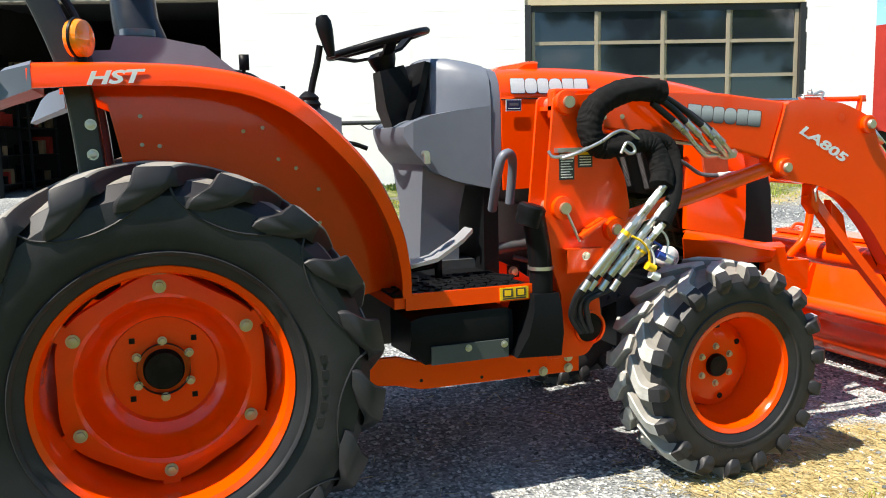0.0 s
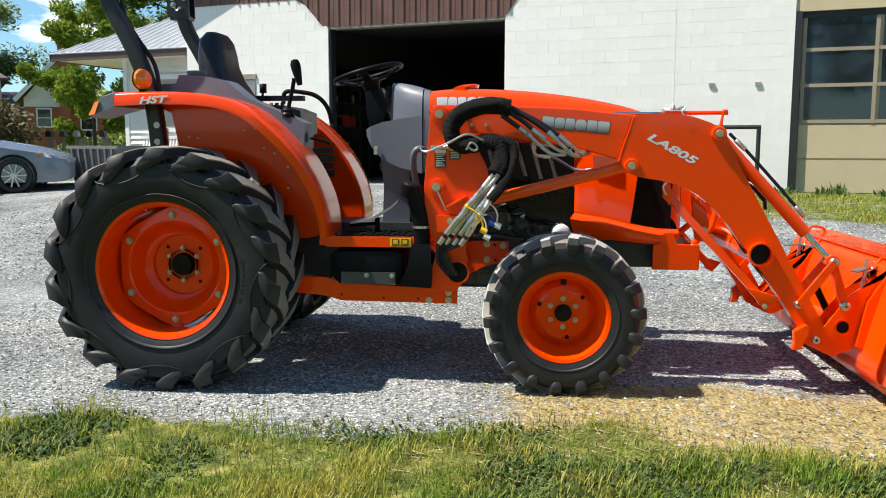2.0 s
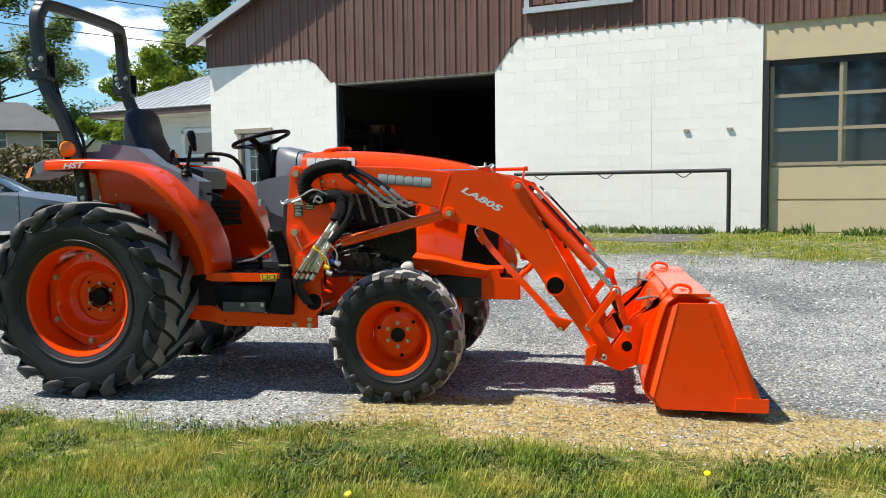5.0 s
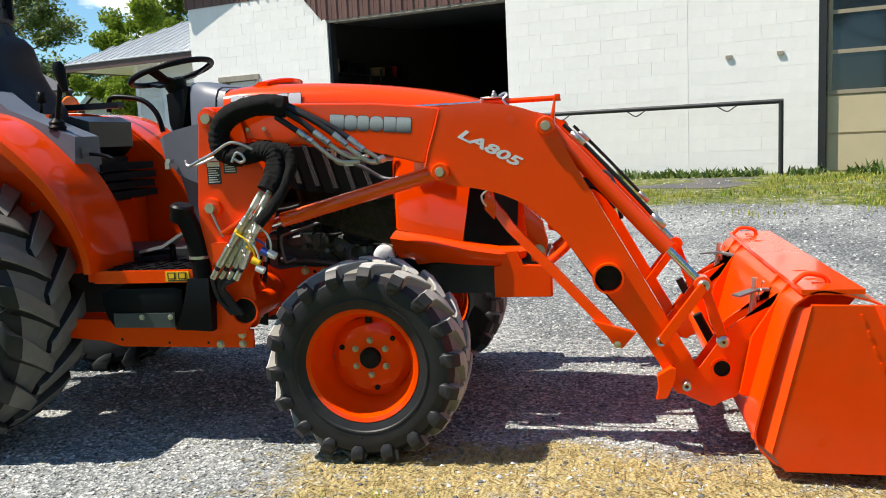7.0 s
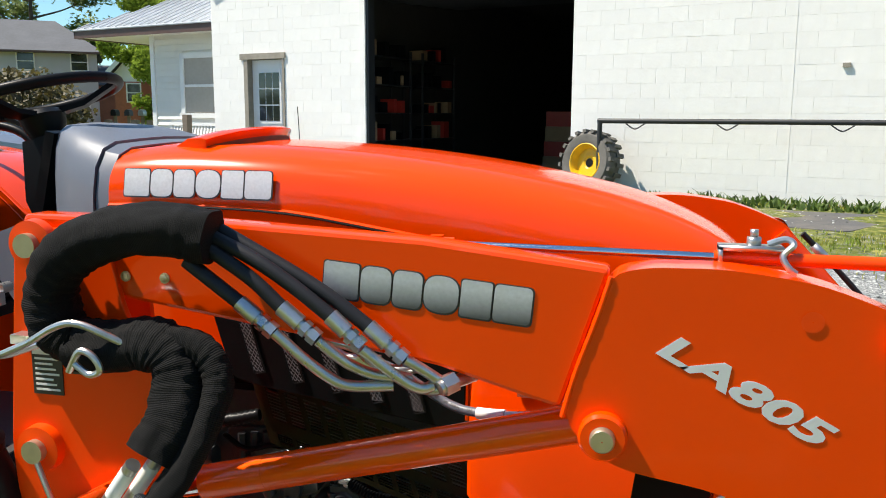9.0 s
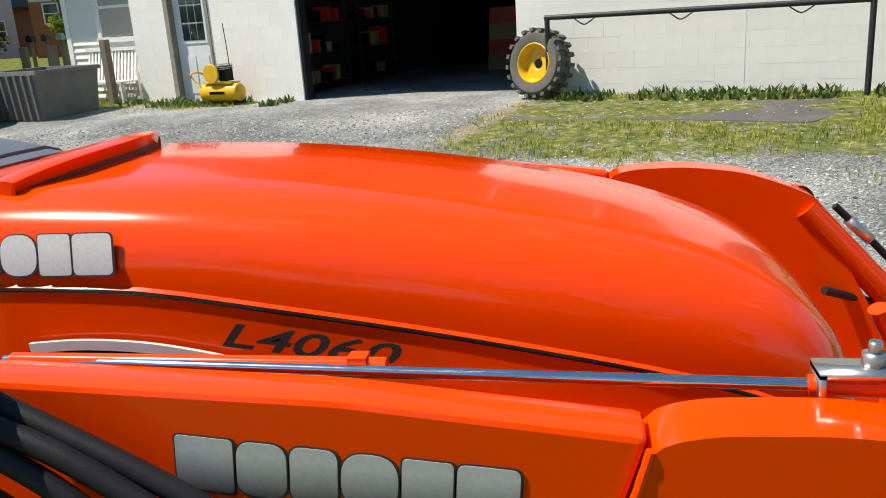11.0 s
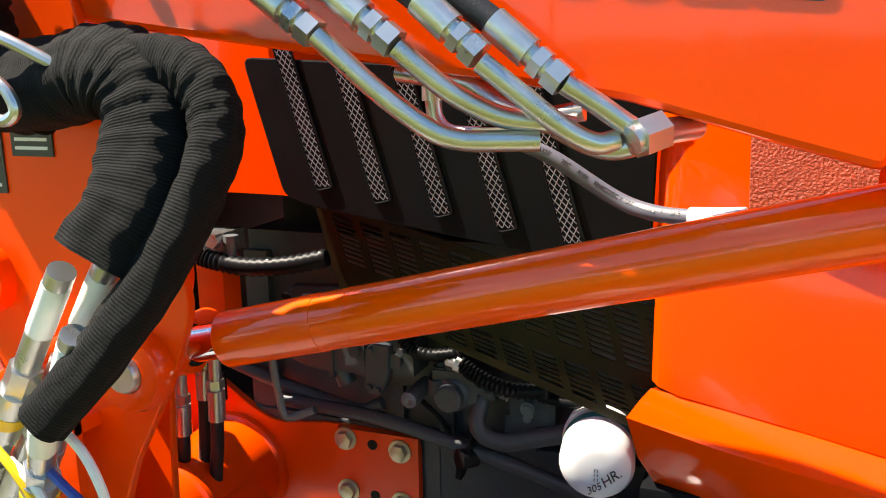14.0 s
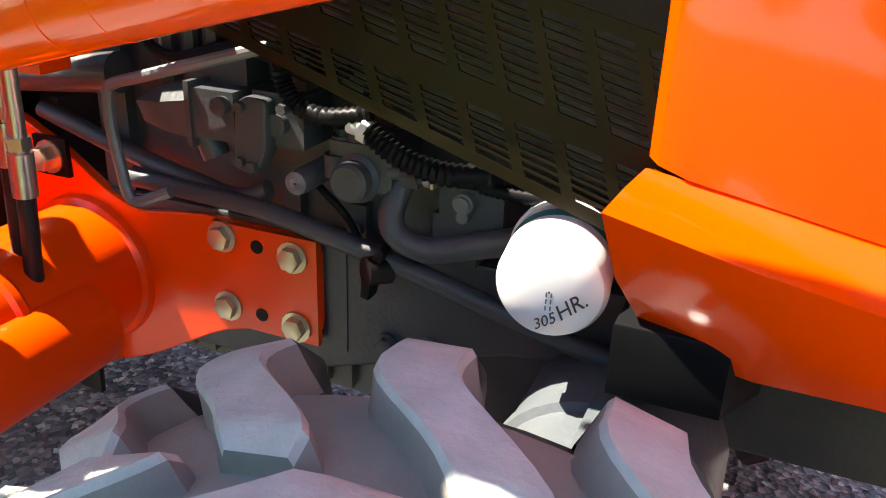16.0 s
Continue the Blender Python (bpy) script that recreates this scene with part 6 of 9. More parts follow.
part("neck_clamp", moved(lathe([(0.042, -0.006), (0.044, -0.006), (0.044, 0.006), (0.042, 0.006)], 24), Matrix.Translation((1.222, -0.605, 0.80)) @ Matrix.Rotation(radians(-90), 4, "X")), STEEL, neck)

# loader subframe and masts
for s in (-1, 1):
    part("subframe_rail", plate([(0.55, 0.530), (0.72, 0.528), (0.81, 0.500), (1.40, 0.480), (1.40, 0.402), (0.80, 0.408), (0.71, 0.432), (0.55, 0.446)], s * 0.54 - 0.012, s * 0.54 + 0.012, 0.003), ORANGE, tractor, "orange loader subframe rail")
    if s < 0:
        for bx, bz in ((1.255, 0.418), (1.355, 0.420), (1.355, 0.460)):
            hex_bolt(tractor, bx, -0.553, bz, 0.013, 0.011)
        for bx, bz in ((0.80, 0.44), (1.02, 0.425), (1.20, 0.425)):
            part("rail_hole", rod((bx, -0.5535, bz), (bx, -0.5525, bz), 0.006, 10), BLACK_PAINT, tractor)
    outline = [(1.272, 1.378), (1.44, 1.385), (1.47, 1.25), (1.548, 1.10), (1.572, 0.985), (1.545, 0.915), (1.480, 0.80), (1.445, 0.70), (1.455, 0.62), (1.44, 0.53), (1.395, 0.475), (1.24, 0.475), (1.275, 0.58), (1.30, 0.69), (1.262, 0.80), (1.240, 0.92), (1.236, 1.0)]
    inner = [(1.272, 1.378), (1.42, 1.385), (1.44, 1.25), (1.452, 1.08), (1.478, 1.00), (1.474, 0.96), (1.440, 0.925), (1.430, 0.80), (1.425, 0.70), (1.420, 0.53), (1.395, 0.475), (1.24, 0.475), (1.275, 0.58), (1.30, 0.69), (1.262, 0.80), (1.240, 0.92), (1.236, 1.0)]
    for y0, y1, edge in ((0.612, 0.600, outline), (0.492, 0.480, inner)):
        part("mast_plate", plate(rounded(edge, 0.02), s * y0, s * y1, 0.002), ORANGE_DUSTY, tractor, "orange loader mast plate")
    part("mast_rib", plate([(1.30, 0.50), (1.32, 0.50), (1.30, 0.86), (1.275, 0.95), (1.262, 0.94), (1.285, 0.84)], s * 0.60, s * 0.49, 0.002), ORANGE_DUSTY, tractor)
    part("mast_top", box(1.28, 1.44, s * 0.60 if s > 0 else -0.60, s * 0.49 if s > 0 else -0.49, 1.33, 1.345, 0.002), ORANGE_DUSTY, tractor)
    # cross tube boss with its open end
    part("cross_tube", lathe([(0.052, -0.010), (0.060, -0.010), (0.060, 0.010), (0.052, 0.010), (0.050, 0.30), (0.001, 0.30)], 32, (1.405, s * 0.615 if s < 0 else 0.605, 0.575)), ORANGE_DUSTY, tractor)
    # black plug paints the dark hollow of the tube's open end
    part("cross_tube_bore", rod((1.405, s * 0.6135, 0.575), (1.405, s * 0.60, 0.575), 0.051, 28), BLACK_PAINT, tractor)
    part("cross_beam", lathe([(0.001, s * 0.49), (0.085, s * 0.49), (0.085, s * 0.405), (0.089, s * 0.400), (0.089, s * 0.392), (0.085, s * 0.387), (0.085, s * 0.240), (0.091, s * 0.235), (0.093, s * 0.226), (0.001, s * 0.226)], 40, (1.330, 0, 0.592)), ORANGE_DUSTY, tractor, "orange round cross beam with a welded collar")
    mount = part("mount_plate", plate(rounded([(1.20, 0.780), (1.24, 0.772), (1.305, 0.738), (1.360, 0.700), (1.405, 0.679), (1.498, 0.692), (1.651, 0.690), (1.651, 0.572), (1.575, 0.566), (1.515, 0.548), (1.405, 0.486), (1.322, 0.455), (1.20, 0.455)], 0.02), s * 0.226, s * 0.212, 0.002), ORANGE_DUSTY, tractor, "orange bolted mounting plate")
    part("mount_fold", box(1.518, 1.651, min(s * 0.234, s * 0.226), max(s * 0.234, s * 0.226), 0.566, 0.690, 0.004), ORANGE_DUSTY, mount)
    if s < 0:
        for bx, bz in ((1.533, 0.674), (1.622, 0.667), (1.535, 0.590), (1.624, 0.584)):
            hex_bolt(mount, bx, -0.234, bz, 0.0135, 0.012)
        for bx, bz in ((1.577, 0.670), (1.579, 0.588)):
            part("mount_hole", rod((bx, -0.2348, bz), (bx, -0.230, bz), 0.008, 12), BLACK_PAINT, mount)
        hex_bolt(mount, 1.292, -0.232, 0.728, 0.015, 0.02)
        part("mount_washer", box(1.268, 1.318, -0.232, -0.226, 0.705, 0.752, 0.003), BLACK_PAINT, mount)
        hex_bolt(mount, 1.310, -0.258, 0.483, 0.014, 0.014)
        part("mount_tab", plate([(1.250, 0.444), (1.345, 0.430), (1.349, 0.53), (1.250, 0.53)], -0.257, -0.248, 0.002), BLACK_PAINT, mount, "black steel tab")
    for px, pz in ((1.30, 1.0), (1.315, 1.355)):
        part("pivot_boss", lathe([(0.018, -0.020), (0.040, -0.018), (0.042, 0.0)], 28, (px, s * 0.612, pz)) if s < 0 else lathe([(0.018, 0.020), (0.040, 0.018), (0.042, 0.0)], 28, (px, 0.612, pz)), ORANGE_DUSTY, tractor)
        part("pivot_pin", rod((px, s * 0.645, pz), (px, s * 0.46, pz), 0.020, 24, 0.003), BOLT_MAT, tractor, "yellow zinc pivot pin")

# small mast fittings on the near side
part("lock_pin", tube([(1.305, -0.64, 0.985), (1.33, -0.645, 0.93), (1.350, -0.645, 0.885)], 0.005, 8, 3), STEEL, tractor)
part("mast_gusset", plate([(1.345, 0.905), (1.445, 0.962), (1.455, 0.955), (1.36, 0.890)], -0.66, -0.612, 0.002), ORANGE_DUSTY, tractor)
part("mast_bracket", join(box(1.30, 1.44, -0.65, -0.612, 0.845, 0.860, 0.003), box(1.30, 1.44, -0.652, -0.64, 0.78, 0.86, 0.004)), ORANGE_DUSTY, tractor)
hex_bolt(tractor, 1.37, -0.653, 0.835, 0.011, 0.008)
dec = part("mast_decal", box(1.290, 1.348, -0.6145, -0.6122, 1.095, 1.185, 0.0), DARK_EDGE, tractor, "black warning decal with white bars")
part("decal_head", box(1.292, 1.346, -0.6155, -0.6146, 1.165, 1.183, 0.0), LABEL_WHITE, dec)
for k in range(7):
    part("text_bar", box(1.296, 1.342 - 0.006 * (k % 3), -0.6155, -0.6146, 1.102 + 0.009 * k, 1.1055 + 0.009 * k, 0.0), LABEL_WHITE, dec)
dec = part("mast_decal", box(1.362, 1.418, -0.6145, -0.6122, 1.135, 1.195, 0.0), DARK_EDGE, tractor, "black warning decal with white bars")
part("decal_head", box(1.364, 1.416, -0.6155, -0.6146, 1.178, 1.193, 0.0), YELLOW, dec)
for k in range(4):
    part("text_bar", box(1.368, 1.412, -0.6155, -0.6146, 1.142 + 0.009 * k, 1.1455 + 0.009 * k, 0.0), LABEL_WHITE, dec)

# loader arms: boxed rear beam and a deep bent front section
BEAM = [(1.28, 1.402), (1.633, 1.399), (1.975, 1.383), (2.250, 1.352), (2.182, 1.138), (2.110, 1.157), (1.993, 1.190), (1.704, 1.233), (1.50, 1.262), (1.28, 1.300)]
FRONT = [(2.250, 1.346), (2.300, 1.358), (2.408, 1.360), (2.525, 1.345), (2.610, 1.315), (2.672, 1.286), (2.690, 1.255), (2.715, 1.185), (2.837, 0.962), (3.000, 0.670), (3.146, 0.406), (3.190, 0.335), (3.168, 0.255), (3.110, 0.232), (3.043, 0.362), (2.972, 0.471), (2.708, 0.832), (2.640, 0.905), (2.565, 0.972), (2.480, 1.012), (2.400, 1.036), (2.290, 1.052), (2.243, 1.068), (2.185, 1.122)]
for s in (-1, 1):
    arm = part("loader_arm", plate(rounded(FRONT, 0.035), s * 0.606, s * 0.535, 0.004, holes=[(2.866, 0.687, 0.050)]), ORANGE, tractor, "orange bent loader arm")
    near_arm = arm if s < 0 else near_arm
    part("arm_beam", plate(rounded(BEAM, 0.012), s * 0.600, s * 0.545, 0.008), ORANGE, arm, "orange boxed arm beam")
    part("weld_seam", sweep(smooth_path([(2.250, s * 0.604, 1.342), (2.232, s * 0.604, 1.28), (2.205, s * 0.604, 1.20), (2.186, s * 0.604, 1.128)], 8), circle(0.0045, 8), radius=lambda i, k: 1 + 0.08 * math.sin(i * 2.3)), ORANGE, arm)
    part("torque_tube_end", lathe([(0.050, s * 0.03), (0.058, s * 0.03), (0.060, s * 0.02), (0.060, 0.0), (0.050, -s * 0.02), (0.048, -s * 0.2)], 36, (2.866, s * 0.606, 0.687)), ORANGE, arm)
    for px, pz, pr in ((2.246, 1.107, 0.036), (2.650, 1.262, 0.036)):
        part("pin_boss", lathe([(0.019, s * 0.022), (pr - 0.004, s * 0.022), (pr, s * 0.016), (pr, 0.0)], 30, (px, s * 0.604, pz)), ORANGE, arm)
        part("pivot_pin", lathe([(0.001, s * 0.034), (0.016, s * 0.034), (0.0185, s * 0.030), (0.0185, 0.0)], 24, (px, s * 0.604, pz)), BOLT_MAT, arm, "yellow zinc pin")
    for px, pz in ((3.053, 0.446), (3.143, 0.275)):
        part("pivot_pin", lathe([(0.007, s * 0.030), (0.015, s * 0.032), (0.018, s * 0.028), (0.018, 0.0)], 22, (px, s * 0.606, pz)), STEEL, arm, "hollow steel pin")
    part("arm_hole", lathe([(0.001, s * 0.001), (0.015, s * 0.001)], 20, (2.520, s * 0.6065, 1.292)), ORANGE_DUSTY, arm)
    # black rod put in for the shade inside the torque tube
    part("tube_bore", rod((2.866, s * 0.603, 0.687), (2.866, s * 0.52, 0.687), 0.0485, 28), BLACK_PAINT, arm)
    # tip bracket
    part("tip_bracket", plate(rounded([(3.035, 0.318), (3.088, 0.352), (3.106, 0.345), (3.100, 0.300), (3.072, 0.232), (3.030, 0.225), (3.040, 0.265)], 0.006), s * 0.645, s * 0.600, 0.004), ORANGE, arm)
    # parking stand: slanted bar with a foot plate
    stand = part("parking_stand", sweep([(2.415, s * 0.555, 1.0), (2.50, s * 0.575, 0.885), (2.905, s * 0.60, 0.450)], [(0.018, -0.018), (0.018, 0.018), (-0.018, 0.018), (-0.018, -0.018)]), ORANGE, tractor, "orange square parking stand bar")
    part("stand_foot", plate([(2.800, 0.528), (2.965, 0.482), (2.912, 0.420), (2.872, 0.440), (2.860, 0.462)], s * 0.632, s * 0.606, 0.003), ORANGE, stand)
    hex_bolt(stand, 2.893, -0.634, 0.436, 0.010, 0.008) if s < 0 else None
    part("stand_lug", plate([(2.41, 1.045), (2.435, 1.03), (2.450, 0.960), (2.440, 0.915), (2.405, 0.955)], s * 0.585, s * 0.530, 0.003), ORANGE, stand)
    part("stand_hook", tube([(2.42, s * 0.60, 1.03), (2.40, s * 0.61, 1.01), (2.405, s * 0.61, 0.985), (2.415, s * 0.60, 0.97)], 0.004, 8), STEEL, stand)
    hex_bolt(stand, 2.606, -0.56, 0.79, 0.017, 0.012, BOLT_MAT) if s < 0 else None
    part("arm_gusset", plate([(2.55, 0.965), (2.62, 0.90), (2.640, 0.82), (2.620, 0.735), (2.575, 0.745), (2.560, 0.85)], s * 0.54, s * 0.50, 0.003), ORANGE, stand)
    # lift cylinder
    A, B = Vector((1.500, s * 0.552, 0.918)), Vector((2.246, s * 0.552, 1.110))
    dirn = (B - A).normalized()
    cyl = part("lift_cylinder", join(rod(A + dirn * 0.076, B, 0.0300, 40, 0.006), rod(A + dirn * 0.074, A + dirn * 0.195, 0.0306, 40, 0.005), rod(A + dirn * 0.233, A + dirn * 0.235, 0.0303, 40)), ORANGE_GLOSS, tractor, "glossy orange hydraulic lift cylinder")
    part("cylinder_rod", rod(A - dirn * 0.02, A + dirn * 0.09, 0.0205, 28), CHROME, cyl, "bright chrome piston rod")
    part("rod_collar", rod(A + dirn * 0.020, A + dirn * 0.026, 0.0235, 28), BLACK_PAINT, cyl)
    part("rod_eye", join(rod(A - dirn * 0.075, A + dirn * 0.020, 0.031, 28, 0.004), rod(A + Vector((0, -0.045, 0)), A + Vector((0, 0.06, 0)), 0.030, 24, 0.003)), ORANGE_DUSTY, cyl)
    part("cylinder_boss", lathe([(0.021, s * 0.026), (0.040, s * 0.026), (0.044, s * 0.018), (0.044, 0.0)], 30, (1.502, s * 0.610, 0.917)), ORANGE, cyl)
    part("cylinder_pin", lathe([(0.001, s * 0.034), (0.017, s * 0.034), (0.020, s * 0.029), (0.020, 0.0)], 24, (1.502, s * 0.610, 0.917)), STEEL, cyl, "bright steel pin")
    # bucket cylinder with its crossed hoses
    A, B = Vector((2.650, s * 0.553, 1.262)), Vector((3.206, s * 0.58, 0.653))
    dirn = (B - A).normalized()
    cyl = part("bucket_cylinder", rod(A, A.lerp(B, 0.78), 0.0300, 28, 0.004), ORANGE, tractor, "orange hydraulic bucket cylinder")
    part("cylinder_rod", rod(A.lerp(B, 0.77), B, 0.0150, 22), CHROME, cyl)
    part("rod_eye", rod(B + Vector((0, -0.035, 0)), B + Vector((0, 0.035, 0)), 0.032, 24, 0.003), ORANGE, cyl)
    part("pivot_pin", lathe([(0.007, s * 0.055), (0.018, s * 0.057), (0.022, s * 0.052), (0.022, 0.0)], 22, (B.x, B.y, B.z)), STEEL, cyl)
    off = Vector((0.035, 0, 0.032))
    part("cylinder_pipe", tube([A.lerp(B, 0.05) + off, A.lerp(B, 0.2) + off * 1.1, A.lerp(B, 0.45) + off * 1.1, A.lerp(B, 0.70) + off], 0.008, 10), HOSE, cyl)
    part("cylinder_fitting", rod(A.lerp(B, 0.10) + off, A.lerp(B, 0.18) + off * 1.08, 0.012, 10), STEEL, cyl)
    part("cylinder_fitting", rod(A.lerp(B, 0.62) + off * 1.02, A.lerp(B, 0.70) + off, 0.012, 10), STEEL, cyl)
    part("hose_cross", tube([A.lerp(B, 0.22) - off * 1.0 + Vector((-0.05, -s * 0.06, 0)), A.lerp(B, 0.33) - off * 0.6, A.lerp(B, 0.42) + off * 0.2 + Vector((0, -s * 0.06, 0)), A.lerp(B, 0.55) - off + Vector((0, -s * 0.10, 0))], 0.009, 10), HOSE, cyl)
    # guide links and tilt links
    part("guide_link", plate(rounded([(3.040, 0.460), (3.065, 0.430), (3.220, 0.640), (3.195, 0.668)], 0.012), s * 0.640, s * 0.622, 0.003), ORANGE, tractor, "orange bucket linkage bar")
    part("guide_link", plate(rounded([(3.040, 0.460), (3.065, 0.430), (3.220, 0.640), (3.195, 0.668)], 0.012), s * 0.525, s * 0.507, 0.003), ORANGE, tractor)
    part("tilt_link", plate(rounded([(3.190, 0.665), (3.225, 0.660), (3.300, 0.440), (3.270, 0.420), (3.235, 0.500)], 0.014), s * 0.61, s * 0.575, 0.004), ORANGE, tractor, "orange bucket linkage bar")
    # coupler plates
    COUP = [(3.110, 0.245), (3.200, 0.200), (3.245, 0.184), (3.262, 0.200), (3.330, 0.228), (3.362, 0.330), (3.372, 0.460), (3.500, 0.640), (3.545, 0.662), (3.520, 0.610), (3.340, 0.520), (3.300, 0.490), (3.200, 0.345)]
    for y0, y1 in ((0.590, 0.578), (0.470, 0.458)):
        part("coupler_plate", plate(rounded(COUP, 0.012), s * y0, s * y1, 0.002), ORANGE, tractor, "orange quick-coupler plate")
    part("coupler_tube", lathe([(0.030, s * 0.014), (0.038, s * 0.014), (0.038, 0.0)], 26, (3.272, s * 0.590, 0.336)), ORANGE, tractor)
    # black disc in place of the coupler tube's unlit inside
    part("coupler_bore", rod((3.272, s * 0.594, 0.336), (3.272, s * 0.585, 0.336), 0.031, 22), BLACK_PAINT, tractor)
    part("pivot_pin", lathe([(0.006, s * 0.030), (0.014, s * 0.030), (0.022, s * 0.024), (0.024, 0.0)], 22, (3.277, s * 0.590, 0.440)), STEEL, tractor, "steel pin with a washer")
    # coupler latch handle, spring and wedge pin
    latch = part("latch_handle", sweep([(3.330, s * 0.55, 0.600), (3.40, s * 0.50, 0.612), (3.50, s * 0.42, 0.600)], [(0.004, -0.020), (0.004, 0.020), (-0.004, 0.020), (-0.004, -0.020)], up=(0, 0, 1)), GUNMETAL, tractor, "grey steel latch handle")
    coil = [(3.40 + 0.010 * t / 6, s * 0.50 + 0.014 * math.cos(t), 0.54 + 0.0045 * t + 0.014 * math.sin(t)) for t in [k * 0.5 for k in range(44)]]
    part("latch_spring", sweep(coil, circle(0.003, 6)), STEEL, latch)
    part("latch_rod", rod((3.375, s * 0.50, 0.36), (3.405, s * 0.50, 0.66), 0.010, 12), STEEL, latch)
part("torque_tube", rod((2.866, -0.58, 0.687), (2.866, 0.58, 0.687), 0.052, 32), ORANGE, tractor, "orange round torque tube")
part("coupler_tube_beam", rod((3.272, -0.58, 0.336), (3.272, 0.58, 0.336), 0.036, 24), ORANGE, tractor)
for s in (-1, 1):
    part("shock_strut", join(rod((3.205, s * 0.40, 0.50), (3.29, s * 0.40, 0.33), 0.018, 16)), BLACK_PAINT, tractor)

# level indicator rod along the near arm
ind = part("indicator_rod", rod((1.55, -0.47, 1.362), (2.40, -0.515, 1.362), 0.0065, 12), CHROME, tractor, "thin steel bucket-level rod")
part("indicator_sleeve", rod((1.56, -0.47, 1.362), (1.995, -0.479, 1.362), 0.0095, 12), ORANGE, ind)
part("indicator_tube", rod((2.395, -0.515, 1.362), (2.70, -0.535, 1.364), 0.010, 12), ORANGE, ind)
part("indicator_guide", box(1.955, 1.975, -0.488, -0.468, 1.345, 1.374, 0.002), ORANGE, ind)
part("indicator_clamp", join(box(2.400, 2.490, -0.535, -0.500, 1.376, 1.382, 0.002), box(2.400, 2.406, -0.535, -0.500, 1.355, 1.380, 0.001), rod((2.450, -0.515, 1.382), (2.450, -0.515, 1.394), 0.011, 6), rod((2.450, -0.515, 1.394), (2.450, -0.515, 1.405), 0.006, 8)), STEEL, ind)
part("indicator_pointer", tube([(2.470, -0.515, 1.384), (2.492, -0.523, 1.393), (2.502, -0.53, 1.386), (2.488, -0.535, 1.370), (2.496, -0.54, 1.354), (2.506, -0.54, 1.346)], 0.005, 8), STEEL, ind)
part("indicator_bracket", plate([(2.685, 1.352), (2.705, 1.352), (2.702, 1.378), (2.682, 1.378), (2.662, 1.285), (2.678, 1.275)], -0.548, -0.528, 0.002), ORANGE, ind)

# bucket: side plates, curved back, cutting edge, top lip
BW = 0.82
SIDE = [(3.530, 0.622), (3.757, 0.618), (3.955, 0.105), (3.985, 0.040), (3.857, 0.030), (3.450, 0.034), (3.408, 0.095)]
BACK = smooth_path([(3.985, 0.034, 0), (3.70, 0.030, 0), (3.470, 0.036, 0), (3.385, 0.085, 0), (3.350, 0.150, 0), (3.370, 0.260, 0), (3.452, 0.570, 0), (3.500, 0.640, 0), (3.57, 0.668, 0), (3.70, 0.640, 0), (3.757, 0.618, 0)], 4)
bucket = part("bucket", thicken(loft([[(p.x, y, p.y) for p in BACK] for y in (-BW, -BW / 2, 0, BW / 2, BW)]), 0.007), ORANGE_DUSTY, tractor, "orange steel loader bucket, scuffed")
for s in (-1, 1):
    part("bucket_side", plate(SIDE, s * (BW + 0.012), s * (BW - 0.002), 0.003), ORANGE_DUSTY, bucket, "flat orange bucket side plate")
    part("side_bevel", thicken(loft([[(3.534, s * (BW + 0.010), 0.618), (3.409, s * (BW + 0.010), 0.097)], [(3.456, s * (BW - 0.05), 0.572), (3.350, s * (BW - 0.05), 0.135)]]), 0.006), ORANGE_DUSTY, bucket, "bevelled rear strip of the bucket side")
    for k in range(9):
        part("stitch_weld", moved(box(-0.0045, 0.0045, -0.003, 0.003, -0.014, 0.014, 0.002), Matrix.Translation((3.690 + 0.021 * k, s * (BW + 0.0125), 0.575 - 0.055 * k)) @ Matrix.Rotation(radians(-21), 4, "Y")), ORANGE, bucket)
    part("side_edge", plate([(3.725, 0.620), (3.765, 0.620), (3.965, 0.105), (3.925, 0.105)], s * (BW + 0.020), s * (BW + 0.010), 0.003), ORANGE_DUSTY, bucket)
    part("side_shoe", box(3.835, 4.005, min(s * (BW + 0.022), s * (BW + 0.010)), max(s * (BW + 0.022), s * (BW + 0.010)), 0.034, 0.108, 0.004), ORANGE_DUSTY, bucket)
    part("lift_hook", tube([(3.50, s * 0.70, 0.675), (3.54, s * 0.70, 0.705), (3.60, s * 0.70, 0.695), (3.61, s * 0.70, 0.665), (3.56, s * 0.70, 0.668)], 0.009, 8), ORANGE_DUSTY, bucket)
    EAR = [(3.330, 0.240), (3.372, 0.462), (3.498, 0.662), (3.570, 0.676), (3.690, 0.664), (3.735, 0.615), (3.70, 0.57), (3.520, 0.570), (3.470, 0.540), (3.395, 0.330), (3.375, 0.235)]
    part("bucket_ear", plate(rounded(EAR, 0.012), s * 0.622, s * 0.606, 0.003), ORANGE, bucket, "orange bucket ear plate")
    part("bucket_ear", plate(rounded(EAR, 0.012), s * 0.44, s * 0.426, 0.003), ORANGE, bucket)
part("cutting_edge", box(3.82, 4.01, -BW, BW, 0.026, 0.042, 0.004), ORANGE_DUSTY, bucket)
part("top_lip", box(3.50, 3.70, -BW, BW, 0.655, 0.672, 0.006), ORANGE, bucket)
part("back_brace", box(3.34, 3.40, -0.42, 0.42, 0.24, 0.30, 0.008), ORANGE, bucket)

# hydraulic lines on the near side
YH = -0.655


